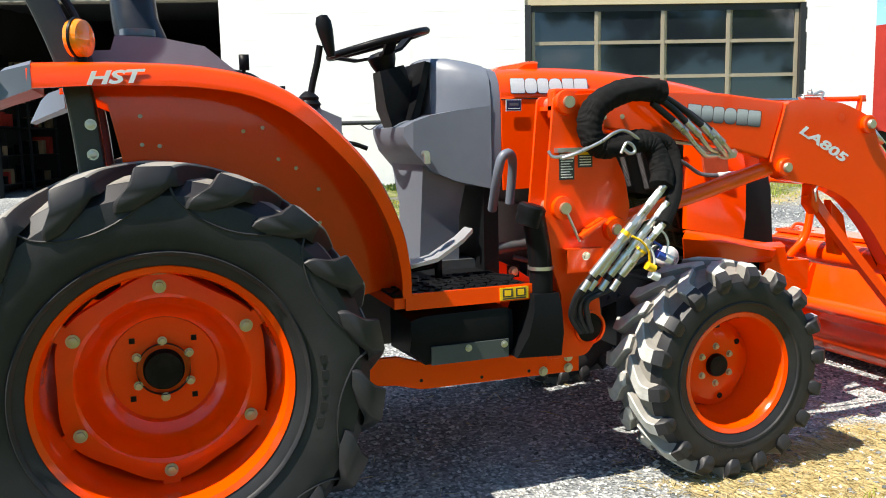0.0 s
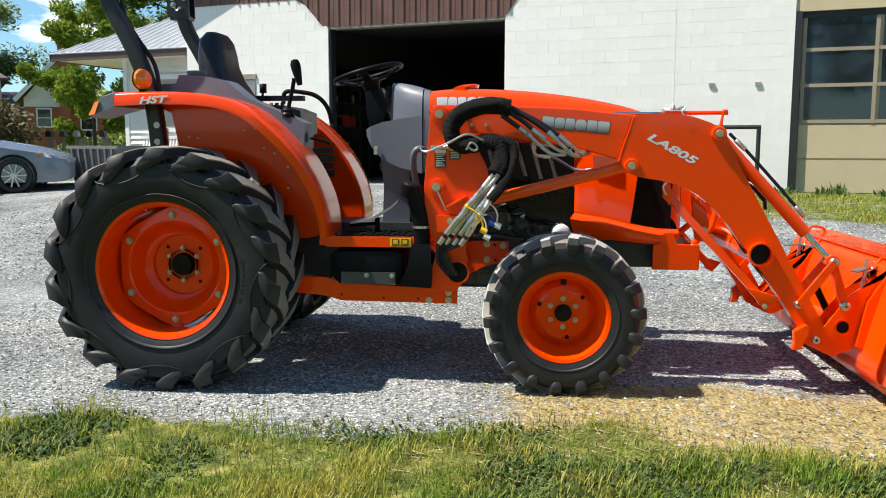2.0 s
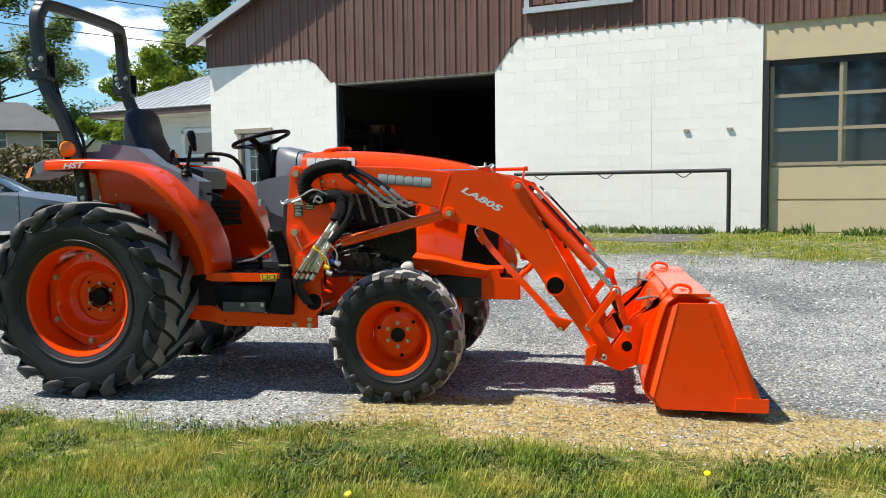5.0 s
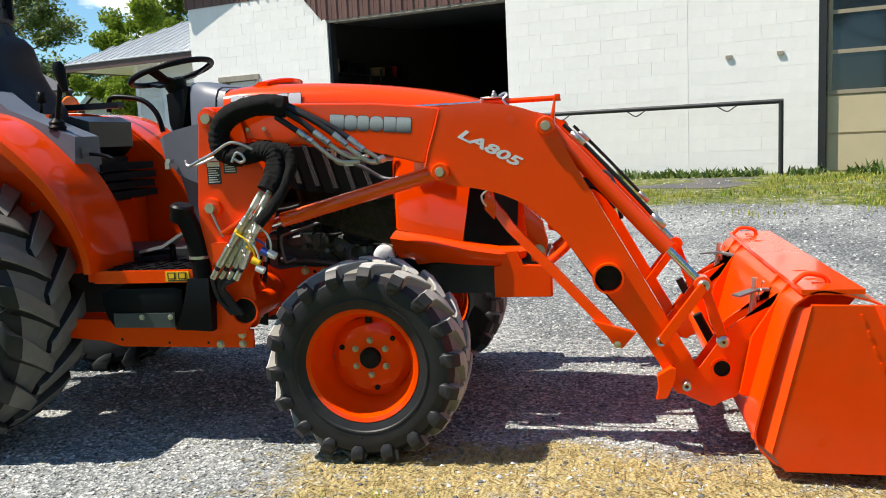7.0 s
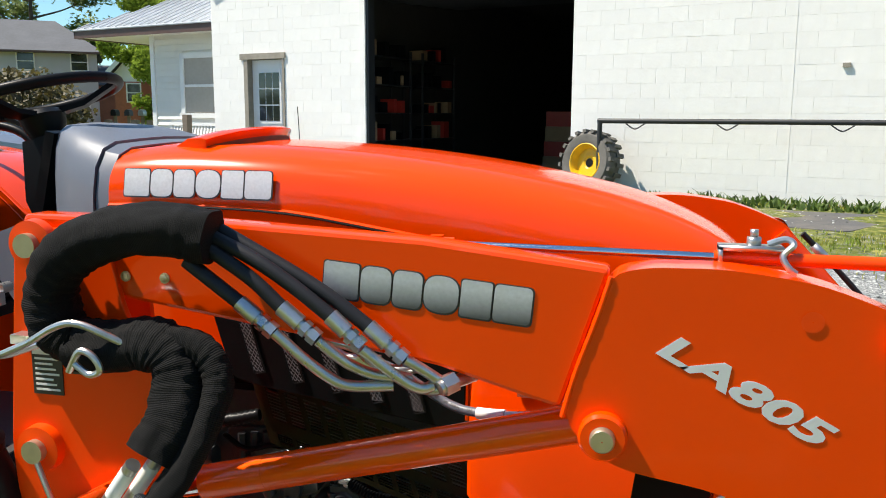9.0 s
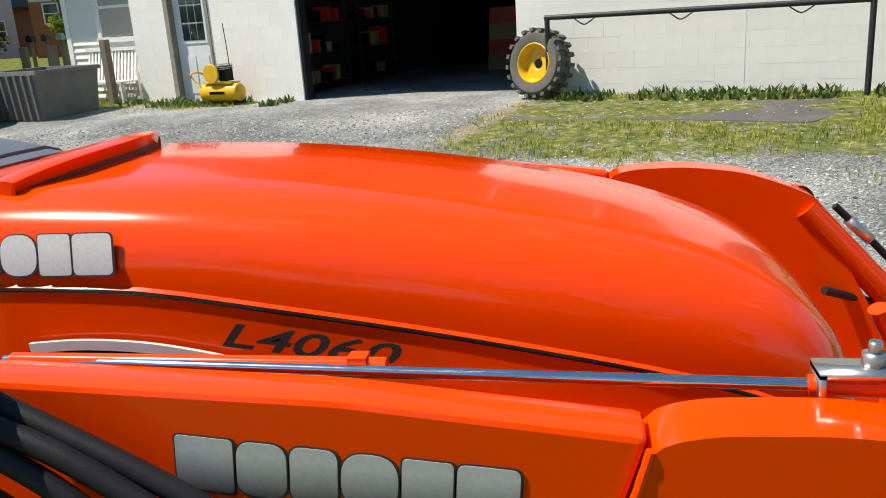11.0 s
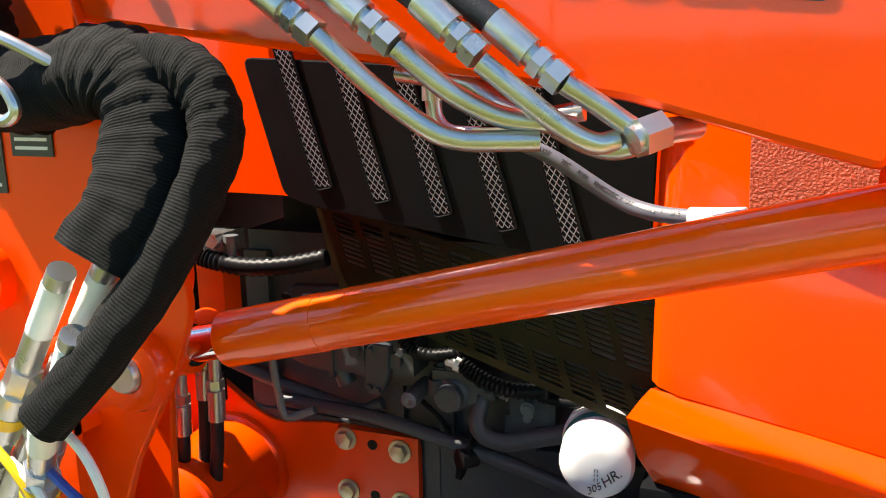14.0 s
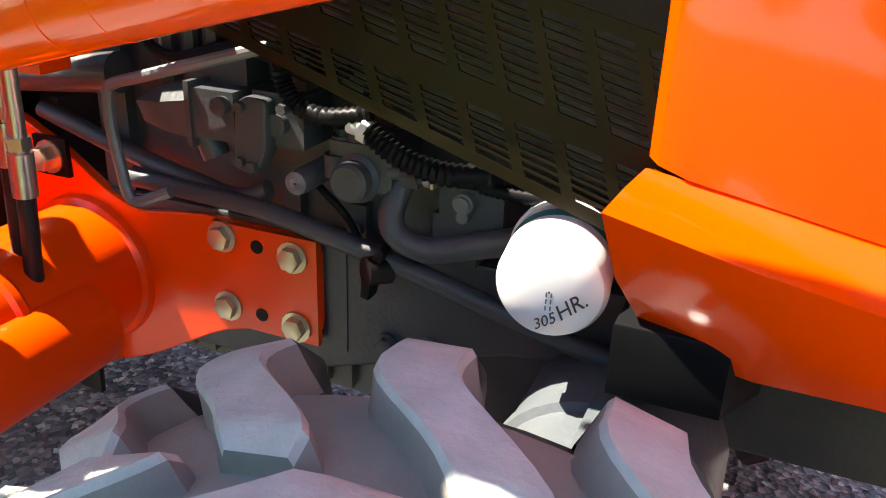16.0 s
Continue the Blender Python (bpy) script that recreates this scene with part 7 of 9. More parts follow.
def weave_material():
    """Black ribbed nylon: fine cross ribs and a broken twill."""
    m = bpy.data.materials.new("woven_nylon")
    m.use_nodes = True
    n, l = m.node_tree.nodes, m.node_tree.links
    p = n["Principled BSDF"]
    t, w, z, mr, ad, bp = (n.new(k) for k in ("ShaderNodeTexCoord", "ShaderNodeTexWave", "ShaderNodeTexNoise", "ShaderNodeMapRange", "ShaderNodeMath", "ShaderNodeBump"))
    w.bands_direction = "X"
    w.inputs["Scale"].default_value, w.inputs["Distortion"].default_value, w.inputs["Detail Scale"].default_value = 110, 1.2, 300
    z.inputs["Scale"].default_value = 420
    ad.operation = "ADD"
    l.new(t.outputs["UV"], w.inputs["Vector"])
    l.new(t.outputs["UV"], z.inputs["Vector"])
    l.new(w.outputs["Fac"], ad.inputs[0])
    l.new(z.outputs["Fac"], ad.inputs[1])
    bp.inputs["Strength"].default_value, bp.inputs["Distance"].default_value = 0.8, 0.0012
    l.new(ad.outputs[0], bp.inputs["Height"])
    l.new(bp.outputs["Normal"], p.inputs["Normal"])
    mr.inputs["From Max"].default_value = 2.0
    mr.inputs["To Min"].default_value, mr.inputs["To Max"].default_value = 0.002, 0.012
    l.new(ad.outputs[0], mr.inputs["Value"])
    l.new(mr.outputs["Result"], p.inputs["Base Color"])
    p.inputs["Roughness"].default_value, p.inputs["Specular IOR Level"].default_value = 0.8, 0.15
    return m


WOVEN = weave_material()


def fabric_sleeve(pts, r, flat=0.85, seed=0.0, label="black woven nylon hose sleeve"):
    """A loose cloth tube over hoses: flattened, creased along its length and puckered where it bends."""
    path = smooth_path(pts, 14)
    n = 40

    def radius(i, k):
        a = 2 * math.pi * k / n
        v = Vector((math.cos(a) * 1.3, math.sin(a) * 1.3, i * 0.05 + seed))
        crease = 0.16 * noise.noise(v) + 0.07 * noise.noise(Vector((math.cos(a) * 2.4, math.sin(a) * 2.4, i * 0.22 + seed)))
        i0, i1, i2 = max(i - 4, 0), i, min(i + 4, len(path) - 1)
        bend = (path[i1] - path[i0]).angle(path[i2] - path[i1], 0.0) if i0 < i1 < i2 else 0.0
        pucker = min(bend, 0.6) * 0.16 * math.sin(i * 1.35 + 0.9 * math.sin(a * 2 + seed))
        return (flat + (1 - flat) * abs(math.cos(a + seed))) * (1 + crease + pucker)
    bm = sweep(path, circle(r, n), radius=radius)
    uv, bm_len = bm.loops.layers.uv.new("cloth"), [0.0]
    for a, b in zip(path, path[1:]):
        bm_len.append(bm_len[-1] + (b - a).length)
    bm.verts.index_update()
    for f in bm.faces:
        wrap = max(v.index % n for v in f.verts) == n - 1 and min(v.index % n for v in f.verts) == 0
        for lp in f.loops:
            k = lp.vert.index % n
            lp[uv].uv = (bm_len[lp.vert.index // n], (n if wrap and k == 0 else k) * 2 * math.pi * r / n)
    return part("hose_sleeve", bm, WOVEN, tractor, label, 75)


fabric_sleeve([(1.660, YH, 1.386), (1.60, YH - 0.005, 1.394), (1.50, YH - 0.01, 1.387), (1.42, YH - 0.012, 1.352), (1.380, YH - 0.012, 1.295), (1.385, YH - 0.01, 1.235), (1.420, YH - 0.01, 1.205), (1.460, YH - 0.01, 1.205)], 0.044, 0.9, 0.3)
fabric_sleeve([(1.425, -0.672, 1.205), (1.511, -0.685, 1.212), (1.560, -0.690, 1.222), (1.600, -0.692, 1.204), (1.618, -0.705, 1.160), (1.618, -0.73, 1.110), (1.600, -0.755, 1.068)], 0.040, 0.82, 2.1)
fabric_sleeve([(1.56, -0.685, 1.222), (1.62, -0.685, 1.226), (1.662, -0.69, 1.211), (1.683, -0.70, 1.176), (1.680, -0.72, 1.128), (1.658, -0.75, 1.068), (1.622, -0.78, 1.006), (1.574, -0.805, 0.947)], 0.0235, 0.9, 4.4)
lines = [
    ([(1.64, 1.398), (1.763, 1.335), (1.833, 1.295), (1.894, 1.252)], [(1.894, 1.252), (1.951, 1.205)], [(1.951, 1.205), (1.976, 1.188), (2.000, 1.170), (2.014, 1.162)]),
    ([(1.64, 1.388), (1.718, 1.352), (1.782, 1.313), (1.841, 1.270)], [(1.841, 1.270), (1.890, 1.226)], [(1.890, 1.222), (1.932, 1.187), (1.957, 1.167), (1.975, 1.158), (1.989, 1.160)]),
    ([(1.63, 1.378), (1.715, 1.326), (1.767, 1.282)], [(1.767, 1.282), (1.824, 1.236)], [(1.824, 1.234), (1.858, 1.204), (1.882, 1.188), (1.905, 1.178), (1.935, 1.174), (1.955, 1.170)]),
    ([(1.62, 1.348), (1.668, 1.314), (1.705, 1.288)], [(1.705, 1.288), (1.760, 1.245)], [(1.760, 1.245), (1.806, 1.202), (1.848, 1.170), (1.872, 1.161), (1.902, 1.160), (1.930, 1.160)])]
for i, (h, f, p) in enumerate(lines):
    y = (-0.625, -0.645, -0.655, -0.667)[i]
    part("hydraulic_hose", tube([(a, y, b) for a, b in h], 0.0115, 14), HOSE, tractor, "black hydraulic hose")
    a, b = Vector((f[0][0], y, f[0][1])), Vector((f[1][0], y, f[1][1]))
    fit = part("hose_fitting", join(rod(a, a.lerp(b, 0.52), 0.0135, 16, 0.002), rod(a.lerp(b, 0.52), a.lerp(b, 0.60), 0.010, 12), rod(a.lerp(b, 0.60), a.lerp(b, 0.74), 0.0135, 6), rod(a.lerp(b, 0.74), a.lerp(b, 0.80), 0.010, 12), rod(a.lerp(b, 0.80), b, 0.0135, 6)), STEEL, tractor, "crimped steel hose fitting")
    part("steel_pipe", tube([(q[0], y + 0.010 * k, q[1]) for k, q in enumerate(p)], 0.0088, 14), STEEL, tractor, "bent steel hydraulic pipe")
part("steel_pipe", tube([(1.940, -0.596, 1.168), (1.962, -0.598, 1.157), (1.983, -0.600, 1.152), (2.003, -0.602, 1.156), (2.020, -0.604, 1.166)], 0.0088, 14), STEEL, tractor, "bent steel hydraulic pipe")
part("pipe_nut", join(rod((2.006, -0.612, 1.162), (2.022, -0.596, 1.168), 0.0165, 6), rod((2.002, -0.616, 1.160), (2.008, -0.610, 1.163), 0.0115, 14), rod((2.020, -0.598, 1.166), (2.045, -0.560, 1.168), 0.0105, 12)), STEEL, tractor)
part("steel_pipe", tube([(1.784, -0.560, 1.214), (1.821, -0.570, 1.209), (1.858, -0.580, 1.204), (1.883, -0.588, 1.190), (1.915, -0.590, 1.176), (1.960, -0.590, 1.182)], 0.0085, 14), STEEL, tractor, "bent steel hydraulic pipe")
YP = -0.466
part("pipe_elbow", join(rod((1.778, YP, 1.245), (1.778, YP, 1.185), 0.011, 12), rod((1.778, YP, 1.245), (1.778, YP, 1.224), 0.017, 6)), STEEL, tractor)
part("steel_pipe", tube([(1.778, YP, 1.19), (1.782, YP, 1.166), (1.797, YP, 1.153), (1.828, YP, 1.151)], 0.0085, 12), STEEL, tractor)
part("steel_pipe", tube([(1.786, YP + 0.01, 1.232), (1.83, YP + 0.01, 1.236), (1.88, YP + 0.01, 1.240)], 0.0065, 12), STEEL, tractor)
part("pipe_block", box(1.824, 1.862, YP - 0.010, YP + 0.010, 1.140, 1.158, 0.003), STEEL, tractor)
GREY_HOSE = material("grey_printed_hose", (0.10, 0.105, 0.13), 0.45, var=0.12, scale=40)
HZ = smooth_path([(1.860, YP, 1.148), (1.905, YP, 1.129), (1.966, YP, 1.092), (2.004, -0.480, 1.082), (2.040, -0.492, 1.081)], 8)
hz = part("hydraulic_hose", tube(HZ, 0.0078, 14), GREY_HOSE, tractor, "grey printed hydraulic hose")
# the print that runs along the hose
PRINT = "ISO 11237 2SC R16 / EN857 2SC / SAE 100R16 / SAE 100R2 Flame Resist"
words, k = PRINT.split(" "), 2
for wd in words:
    if k >= len(HZ) - 2:
        break
    d = (HZ[min(k + 1, len(HZ) - 1)] - HZ[k]).normalized()
    ex = d
    ez = ex.cross(Vector((0, -0.84, 0.54))).normalized()
    nrm = Vector((0, -0.84, 0.54)) - ex * ex.dot(Vector((0, -0.84, 0.54)))
    nrm.normalize()
    up = nrm.cross(ex)
    rot = Matrix((ex, up, nrm)).transposed().to_4x4()
    letters("hose_print", wd, 0.0062, DARK_EDGE, hz, Matrix.Translation(HZ[k] + nrm * 0.0080 - up * 0.0022) @ rot, 0.0, depth=0.00015)
    k += max(1, round((len(wd) + 1) * 0.0036 / (HZ[k + 1] - HZ[k]).length))
part("hose_label", tube([(2.038, -0.4915, 1.081), (2.062, -0.498, 1.0825), (2.086, -0.504, 1.085)], 0.0098, 14), LABEL_WHITE, hz)
part("hose_fitting", join(rod((2.086, -0.504, 1.085), (2.135, -0.512, 1.092), 0.0075, 12), rod((2.135, -0.512, 1.092), (2.20, -0.52, 1.102), 0.0055, 10)), STEEL, tractor)
# bracket screws on the beam
for bx in (1.471, 1.542):
    hex_bolt(tractor, bx, -0.6015, 1.305, 0.0065, 0.005)
# retaining rods with bent eyes
part("retaining_rod", tube([(1.255, -0.70, 1.170), (1.30, -0.72, 1.186), (1.38, -0.73, 1.220), (1.43, -0.73, 1.248), (1.47, -0.73, 1.256), (1.52, -0.72, 1.235), (1.575, -0.70, 1.200)], 0.0058, 10), STEEL, tractor, "bent steel retaining rod")
part("retaining_rod", tube([(1.455, -0.735, 1.182), (1.475, -0.735, 1.215), (1.498, -0.735, 1.208), (1.508, -0.735, 1.188), (1.49, -0.735, 1.180), (1.465, -0.735, 1.195)], 0.0055, 10), STEEL, tractor)
part("retaining_rod", tube([(1.225, -0.66, 1.195), (1.24, -0.67, 1.175), (1.30, -0.68, 1.182), (1.36, -0.68, 1.203)], 0.0055, 10), STEEL, tractor)
part("park_bracket", box(1.272, 1.40, -0.64, -0.612, 1.188, 1.203, 0.003), STEEL, tractor)
# four quick couplers with hoses running down to the subframe
ends = (((1.586, -0.780, 1.066), (1.358, -0.715, 0.778)), ((1.612, -0.757, 1.070), (1.390, -0.705, 0.776)), ((1.602, -0.790, 1.018), (1.428, -0.715, 0.774)), ((1.576, -0.806, 0.950), (1.462, -0.730, 0.774)))
for i in range(4):
    (ax, ay, az), (bx, by, bz) = ends[i]
    a, b = Vector((ax, ay, az)), Vector((bx, by, bz))
    y = by
    cp = part("quick_coupler", join(rod(a, a.lerp(b, 0.33), 0.0115, 14), rod(a.lerp(b, 0.33), a.lerp(b, 0.42), 0.015, 6), rod(a.lerp(b, 0.42), a.lerp(b, 0.60), 0.0165, 18, 0.002), rod(a.lerp(b, 0.60), a.lerp(b, 0.72), 0.0135, 6), rod(a.lerp(b, 0.72), b, 0.0155, 16, 0.002)), STEEL, tractor, "steel hydraulic quick coupler")
    part("coupler_ring", rod(a.lerp(b, 0.50), a.lerp(b, 0.54), 0.0172, 18), (YELLOW, LABEL_WHITE, STEEL, YELLOW)[i], cp)
    part("hose_tag", rod(a.lerp(b, 0.04), a.lerp(b, 0.20), 0.0118, 14), LABEL_WHITE, cp)
    part("hydraulic_hose", tube([b, b + Vector((-0.035, 0.012, -0.045)), (1.312 + 0.014 * i, y + 0.035, 0.69), (1.315 + 0.018 * i, y + 0.065, 0.63), (1.36 + 0.014 * i, -0.635, 0.565)], 0.0105, 12), HOSE, tractor, "black hydraulic hose")
    part("hose_ferrule", rod(b + Vector((-0.012, 0.002, -0.018)), b + Vector((-0.034, 0.006, -0.050)), 0.013, 14), STEEL, tractor)
# dust caps on their straps
for (x0, z0), (x1, z1), m in (((1.50, 0.910), (1.540, 0.800), YELLOW), ((1.585, 0.935), (1.606, 0.826), LABEL_WHITE), ((1.53, 0.89), (1.555, 0.770), LABEL_WHITE), ((1.56, 0.90), (1.580, 0.836), BLUE)):
    st = part("cap_strap", tube([(x0 - 0.03, -0.78, z0), (x0 + 0.005, -0.785, z0 - 0.02), ((x0 + x1) / 2 + 0.012, -0.785, (z0 + z1) / 2), (x1, -0.78, z1 + 0.02)], 0.0042, 8), m, tractor, "plastic dust-cap strap")
    part("dust_cap", rod((x1 - 0.012, -0.78, z1 + 0.008), (x1 + 0.018, -0.78, z1 - 0.006), 0.0145, 16, 0.003), m, st)

# dealer label on the hood side, its writing too small to read
dl = part("dealer_label", box(1.238, 1.300, -0.3025, -0.3005, 1.338, 1.380, 0.0), LABEL_WHITE, hood, "small white-edged dark blue label")
part("label_field", box(1.2405, 1.2975, -0.3035, -0.3026, 1.3405, 1.3775, 0.0), BLUE_BLACK, dl)
part("text_bar", box(1.252, 1.288, -0.3042, -0.3036, 1.358, 1.367, 0.0), GUNMETAL, dl)
part("text_bar", box(1.246, 1.293, -0.3042, -0.3036, 1.346, 1.349, 0.0), LABEL_WHITE, dl)
# crossed hoses behind the bent arm
for pts in ([(2.735, -0.50, 1.02), (2.79, -0.49, 1.03), (2.85, -0.50, 1.00), (2.90, -0.51, 0.94)], [(2.79, -0.50, 1.10), (2.805, -0.48, 1.04), (2.79, -0.49, 0.98), (2.76, -0.50, 0.94)]):
    part("hydraulic_hose", tube(pts, 0.0095, 10), HOSE, tractor, "black hydraulic hose")

# marks: brand shapes stay plain, model numbers are lettered


def foil(name, top, low):
    """Printed foil that darkens towards its lower edge."""
    m = bpy.data.materials.new(name)
    m.use_nodes = True
    n, l = m.node_tree.nodes, m.node_tree.links
    t, sp, r, nz, mx = (n.new(k) for k in ("ShaderNodeTexCoord", "ShaderNodeSeparateXYZ", "ShaderNodeValToRGB", "ShaderNodeTexNoise", "ShaderNodeMixRGB"))
    e = r.color_ramp.elements
    e[0].position, e[0].color = 0.05, (*low, 1)
    e[1].position, e[1].color = 0.75, (*top, 1)
    nz.inputs["Scale"].default_value = 160
    mx.blend_type = "MULTIPLY"
    mx.inputs["Fac"].default_value = 0.25
    l.new(t.outputs["Generated"], sp.inputs["Vector"])
    l.new(sp.outputs["Z"], r.inputs["Fac"])
    l.new(t.outputs["Object"], nz.inputs["Vector"])
    l.new(r.outputs["Color"], mx.inputs["Color1"])
    l.new(nz.outputs["Fac"], mx.inputs["Color2"])
    p = n["Principled BSDF"]
    l.new(mx.outputs["Color"], p.inputs["Base Color"])
    p.inputs["Roughness"].default_value, p.inputs["Metallic"].default_value = 0.35, 0.2
    return m


def brand_shape(parent, m, width, height, mat):
    """Six plain rounded slabs on a dark edge, in place of a maker's mark."""
    h = height
    for a, b, rad in ((0.0, 0.175, 0.10), (0.185, 0.335, 0.30), (0.345, 0.485, 0.22), (0.495, 0.66, 0.44), (0.67, 0.815, 0.10), (0.825, 1.0, 0.16)):
        x0, x1 = a * width, b * width
        w = x1 - x0
        pts = rounded([(x0, 0), (x1, 0), (x1, h), (x0, h)], rad * h, 6)
        cx, cz = sum(q[0] for q in pts) / len(pts), sum(q[1] for q in pts) / len(pts)
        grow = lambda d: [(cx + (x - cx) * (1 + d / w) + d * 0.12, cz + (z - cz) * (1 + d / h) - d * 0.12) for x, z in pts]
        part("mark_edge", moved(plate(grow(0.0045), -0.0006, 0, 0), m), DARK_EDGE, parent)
        part("mark", moved(plate(pts, -0.0012, -0.0007, 0), m), mat, parent)


FOIL_WHITE = foil("white_foil", (0.88, 0.88, 0.88), (0.62, 0.63, 0.65))
FOIL_GREY = foil("graded_silver_foil", (0.66, 0.68, 0.72), (0.10, 0.105, 0.115))
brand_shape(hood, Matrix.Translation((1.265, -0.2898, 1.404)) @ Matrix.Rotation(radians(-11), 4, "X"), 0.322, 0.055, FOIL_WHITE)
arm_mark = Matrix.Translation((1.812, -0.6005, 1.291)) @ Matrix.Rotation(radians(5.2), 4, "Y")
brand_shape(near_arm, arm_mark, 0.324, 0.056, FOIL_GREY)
arm_label = Matrix.Translation((2.313, -0.6068, 1.238)) @ Matrix.Rotation(radians(28.5), 4, "Y")
letters("arm_writing", "LA805", 0.060, SILVER, near_arm, arm_label @ Matrix.Rotation(radians(90), 4, "X") @ Matrix.Diagonal((1.60, 0.86, 1, 1)), 0.25, 0.0020, depth=0.0003, label="silver letters")
letters("hood_writing", "L4060", 0.062, DARK_EDGE, hood, Matrix.Translation((1.727, -0.3065, 1.312)) @ Matrix.Rotation(radians(7.5), 4, "Y") @ Matrix.Rotation(radians(90), 4, "X") @ Matrix.Diagonal((1.5, 0.75, 1, 1)), 0.3, 0.001, label="dark letters")


# ---- yard and neighbourhood ----
rng = random.Random(7)
YELLOW_PAINT = material("yellow_machine_paint", (0.75, 0.43, 0.01), 0.4, var=0.1, scale=12, dirt=(0.25, 0.18, 0.05), dirt_amount=0.35, dirt_scale=8)
OLD_RUBBER = material("weathered_rubber", (0.11, 0.105, 0.095), 0.85, var=0.25, scale=14, bump=0.3, bscale=120)
GREY_BIN = material("weathered_grey_plastic", (0.17, 0.17, 0.165), 0.7, var=0.2, scale=5, dirt=(0.16, 0.12, 0.07), dirt_amount=0.5, dirt_scale=2)
CAR_PAINT = material("blue_grey_car_paint", (0.20, 0.235, 0.29), 0.25, 0.35, var=0.04, scale=4, coat=0.6)
CAR_GLASS = material("car_glass", (0.02, 0.024, 0.028), 0.04, var=0.1, spec=0.8, rvar=0.01)
BRICK_RED = material("red_brick_face", (0.36, 0.115, 0.06), 0.85, var=0.25, scale=9, bump=0.3, bscale=60)
GREY_SIDING = material("grey_house_siding", (0.46, 0.47, 0.49), 0.7, var=0.06, scale=2)
SHINGLE = material("grey_shingle", (0.10, 0.105, 0.115), 0.9, var=0.2, scale=6, bump=0.4, bscale=20)
WHITE_TRIM = material("white_house_trim", (0.78, 0.78, 0.76), 0.6, var=0.04, scale=3)
BARK = material("bark", (0.09, 0.07, 0.05), 0.9, var=0.3, scale=10, bump=0.5, bscale=30)
ASPHALT = material("asphalt_slab", (0.075, 0.075, 0.078), 0.9, var=0.25, scale=5, bump=0.4, bscale=90, dirt=(0.24, 0.21, 0.16), dirt_amount=0.5, dirt_scale=1.6)


def leaf_material(name, a, b, patch=None):
    m = bpy.data.materials.new(name)
    m.use_nodes = True
    n, l = m.node_tree.nodes, m.node_tree.links
    p = n["Principled BSDF"]
    g, r = n.new("ShaderNodeNewGeometry"), n.new("ShaderNodeValToRGB")
    r.color_ramp.elements[0].color, r.color_ramp.elements[1].color = (*a, 1), (*b, 1)
    l.new(g.outputs["Random Per Island"], r.inputs["Fac"])
    col = r.outputs["Color"]
    if patch:
        # the sward changes from place to place
        r2, nz, mr, mc = n.new("ShaderNodeValToRGB"), n.new("ShaderNodeTexNoise"), n.new("ShaderNodeMapRange"), n.new("ShaderNodeMixRGB")
        r2.color_ramp.elements[0].color, r2.color_ramp.elements[1].color = (*patch[0], 1), (*patch[1], 1)
        nz.inputs["Scale"].default_value, nz.inputs["Detail"].default_value, nz.inputs["Roughness"].default_value = 3.2, 6, 0.65
        mr.inputs["From Min"].default_value, mr.inputs["From Max"].default_value = 0.42, 0.58
        l.new(g.outputs["Position"], nz.inputs["Vector"])
        l.new(nz.outputs["Fac"], mr.inputs["Value"])
        l.new(g.outputs["Random Per Island"], r2.inputs["Fac"])
        l.new(mr.outputs["Result"], mc.inputs["Fac"])
        l.new(col, mc.inputs["Color1"])
        l.new(r2.outputs["Color"], mc.inputs["Color2"])
        col = mc.outputs["Color"]
    l.new(col, p.inputs["Base Color"])
    p.inputs["Roughness"].default_value = 0.6
    t, mx = n.new("ShaderNodeBsdfTranslucent"), n.new("ShaderNodeMixShader")
    mx.inputs["Fac"].default_value = 0.35
    l.new(col, t.inputs["Color"])
    out = n["Material Output"]
    l.new(p.outputs["BSDF"], mx.inputs[1])
    l.new(t.outputs["BSDF"], mx.inputs[2])
    l.new(mx.outputs["Shader"], out.inputs["Surface"])
    return m


LEAF = leaf_material("spring_leaves", (0.11, 0.18, 0.022), (0.30, 0.40, 0.06))
LEAF_DARK = leaf_material("dark_leaves", (0.10, 0.155, 0.026), (0.27, 0.35, 0.08))
SHRUB_LEAF = leaf_material("bronze_shrub_leaves", (0.05, 0.04, 0.015), (0.13, 0.11, 0.035))
GRASS = leaf_material("grass_blades", (0.060, 0.13, 0.008), (0.30, 0.43, 0.04), ((0.26, 0.26, 0.030), (0.62, 0.55, 0.13)))
WEED = leaf_material("weed_leaves", (0.025, 0.06, 0.010), (0.12, 0.19, 0.035))
STRAW = leaf_material("dry_straw", (0.28, 0.21, 0.09), (0.62, 0.52, 0.27))


def from_lists(name, verts, faces, mat, parent=None):
    me = bpy.data.meshes.new(name)
    me.from_pydata(verts, [], faces)
    me.materials.append(mat)
    o = new(name, me)
    o.parent = parent
    return o


def on_ground(x, y, turn=0.0):
    return pose(x, y, ground_z(x, y), 0, 0, turn)


def wall_place(u, v, z):
    return WALL @ Matrix.Translation((u, v, z))


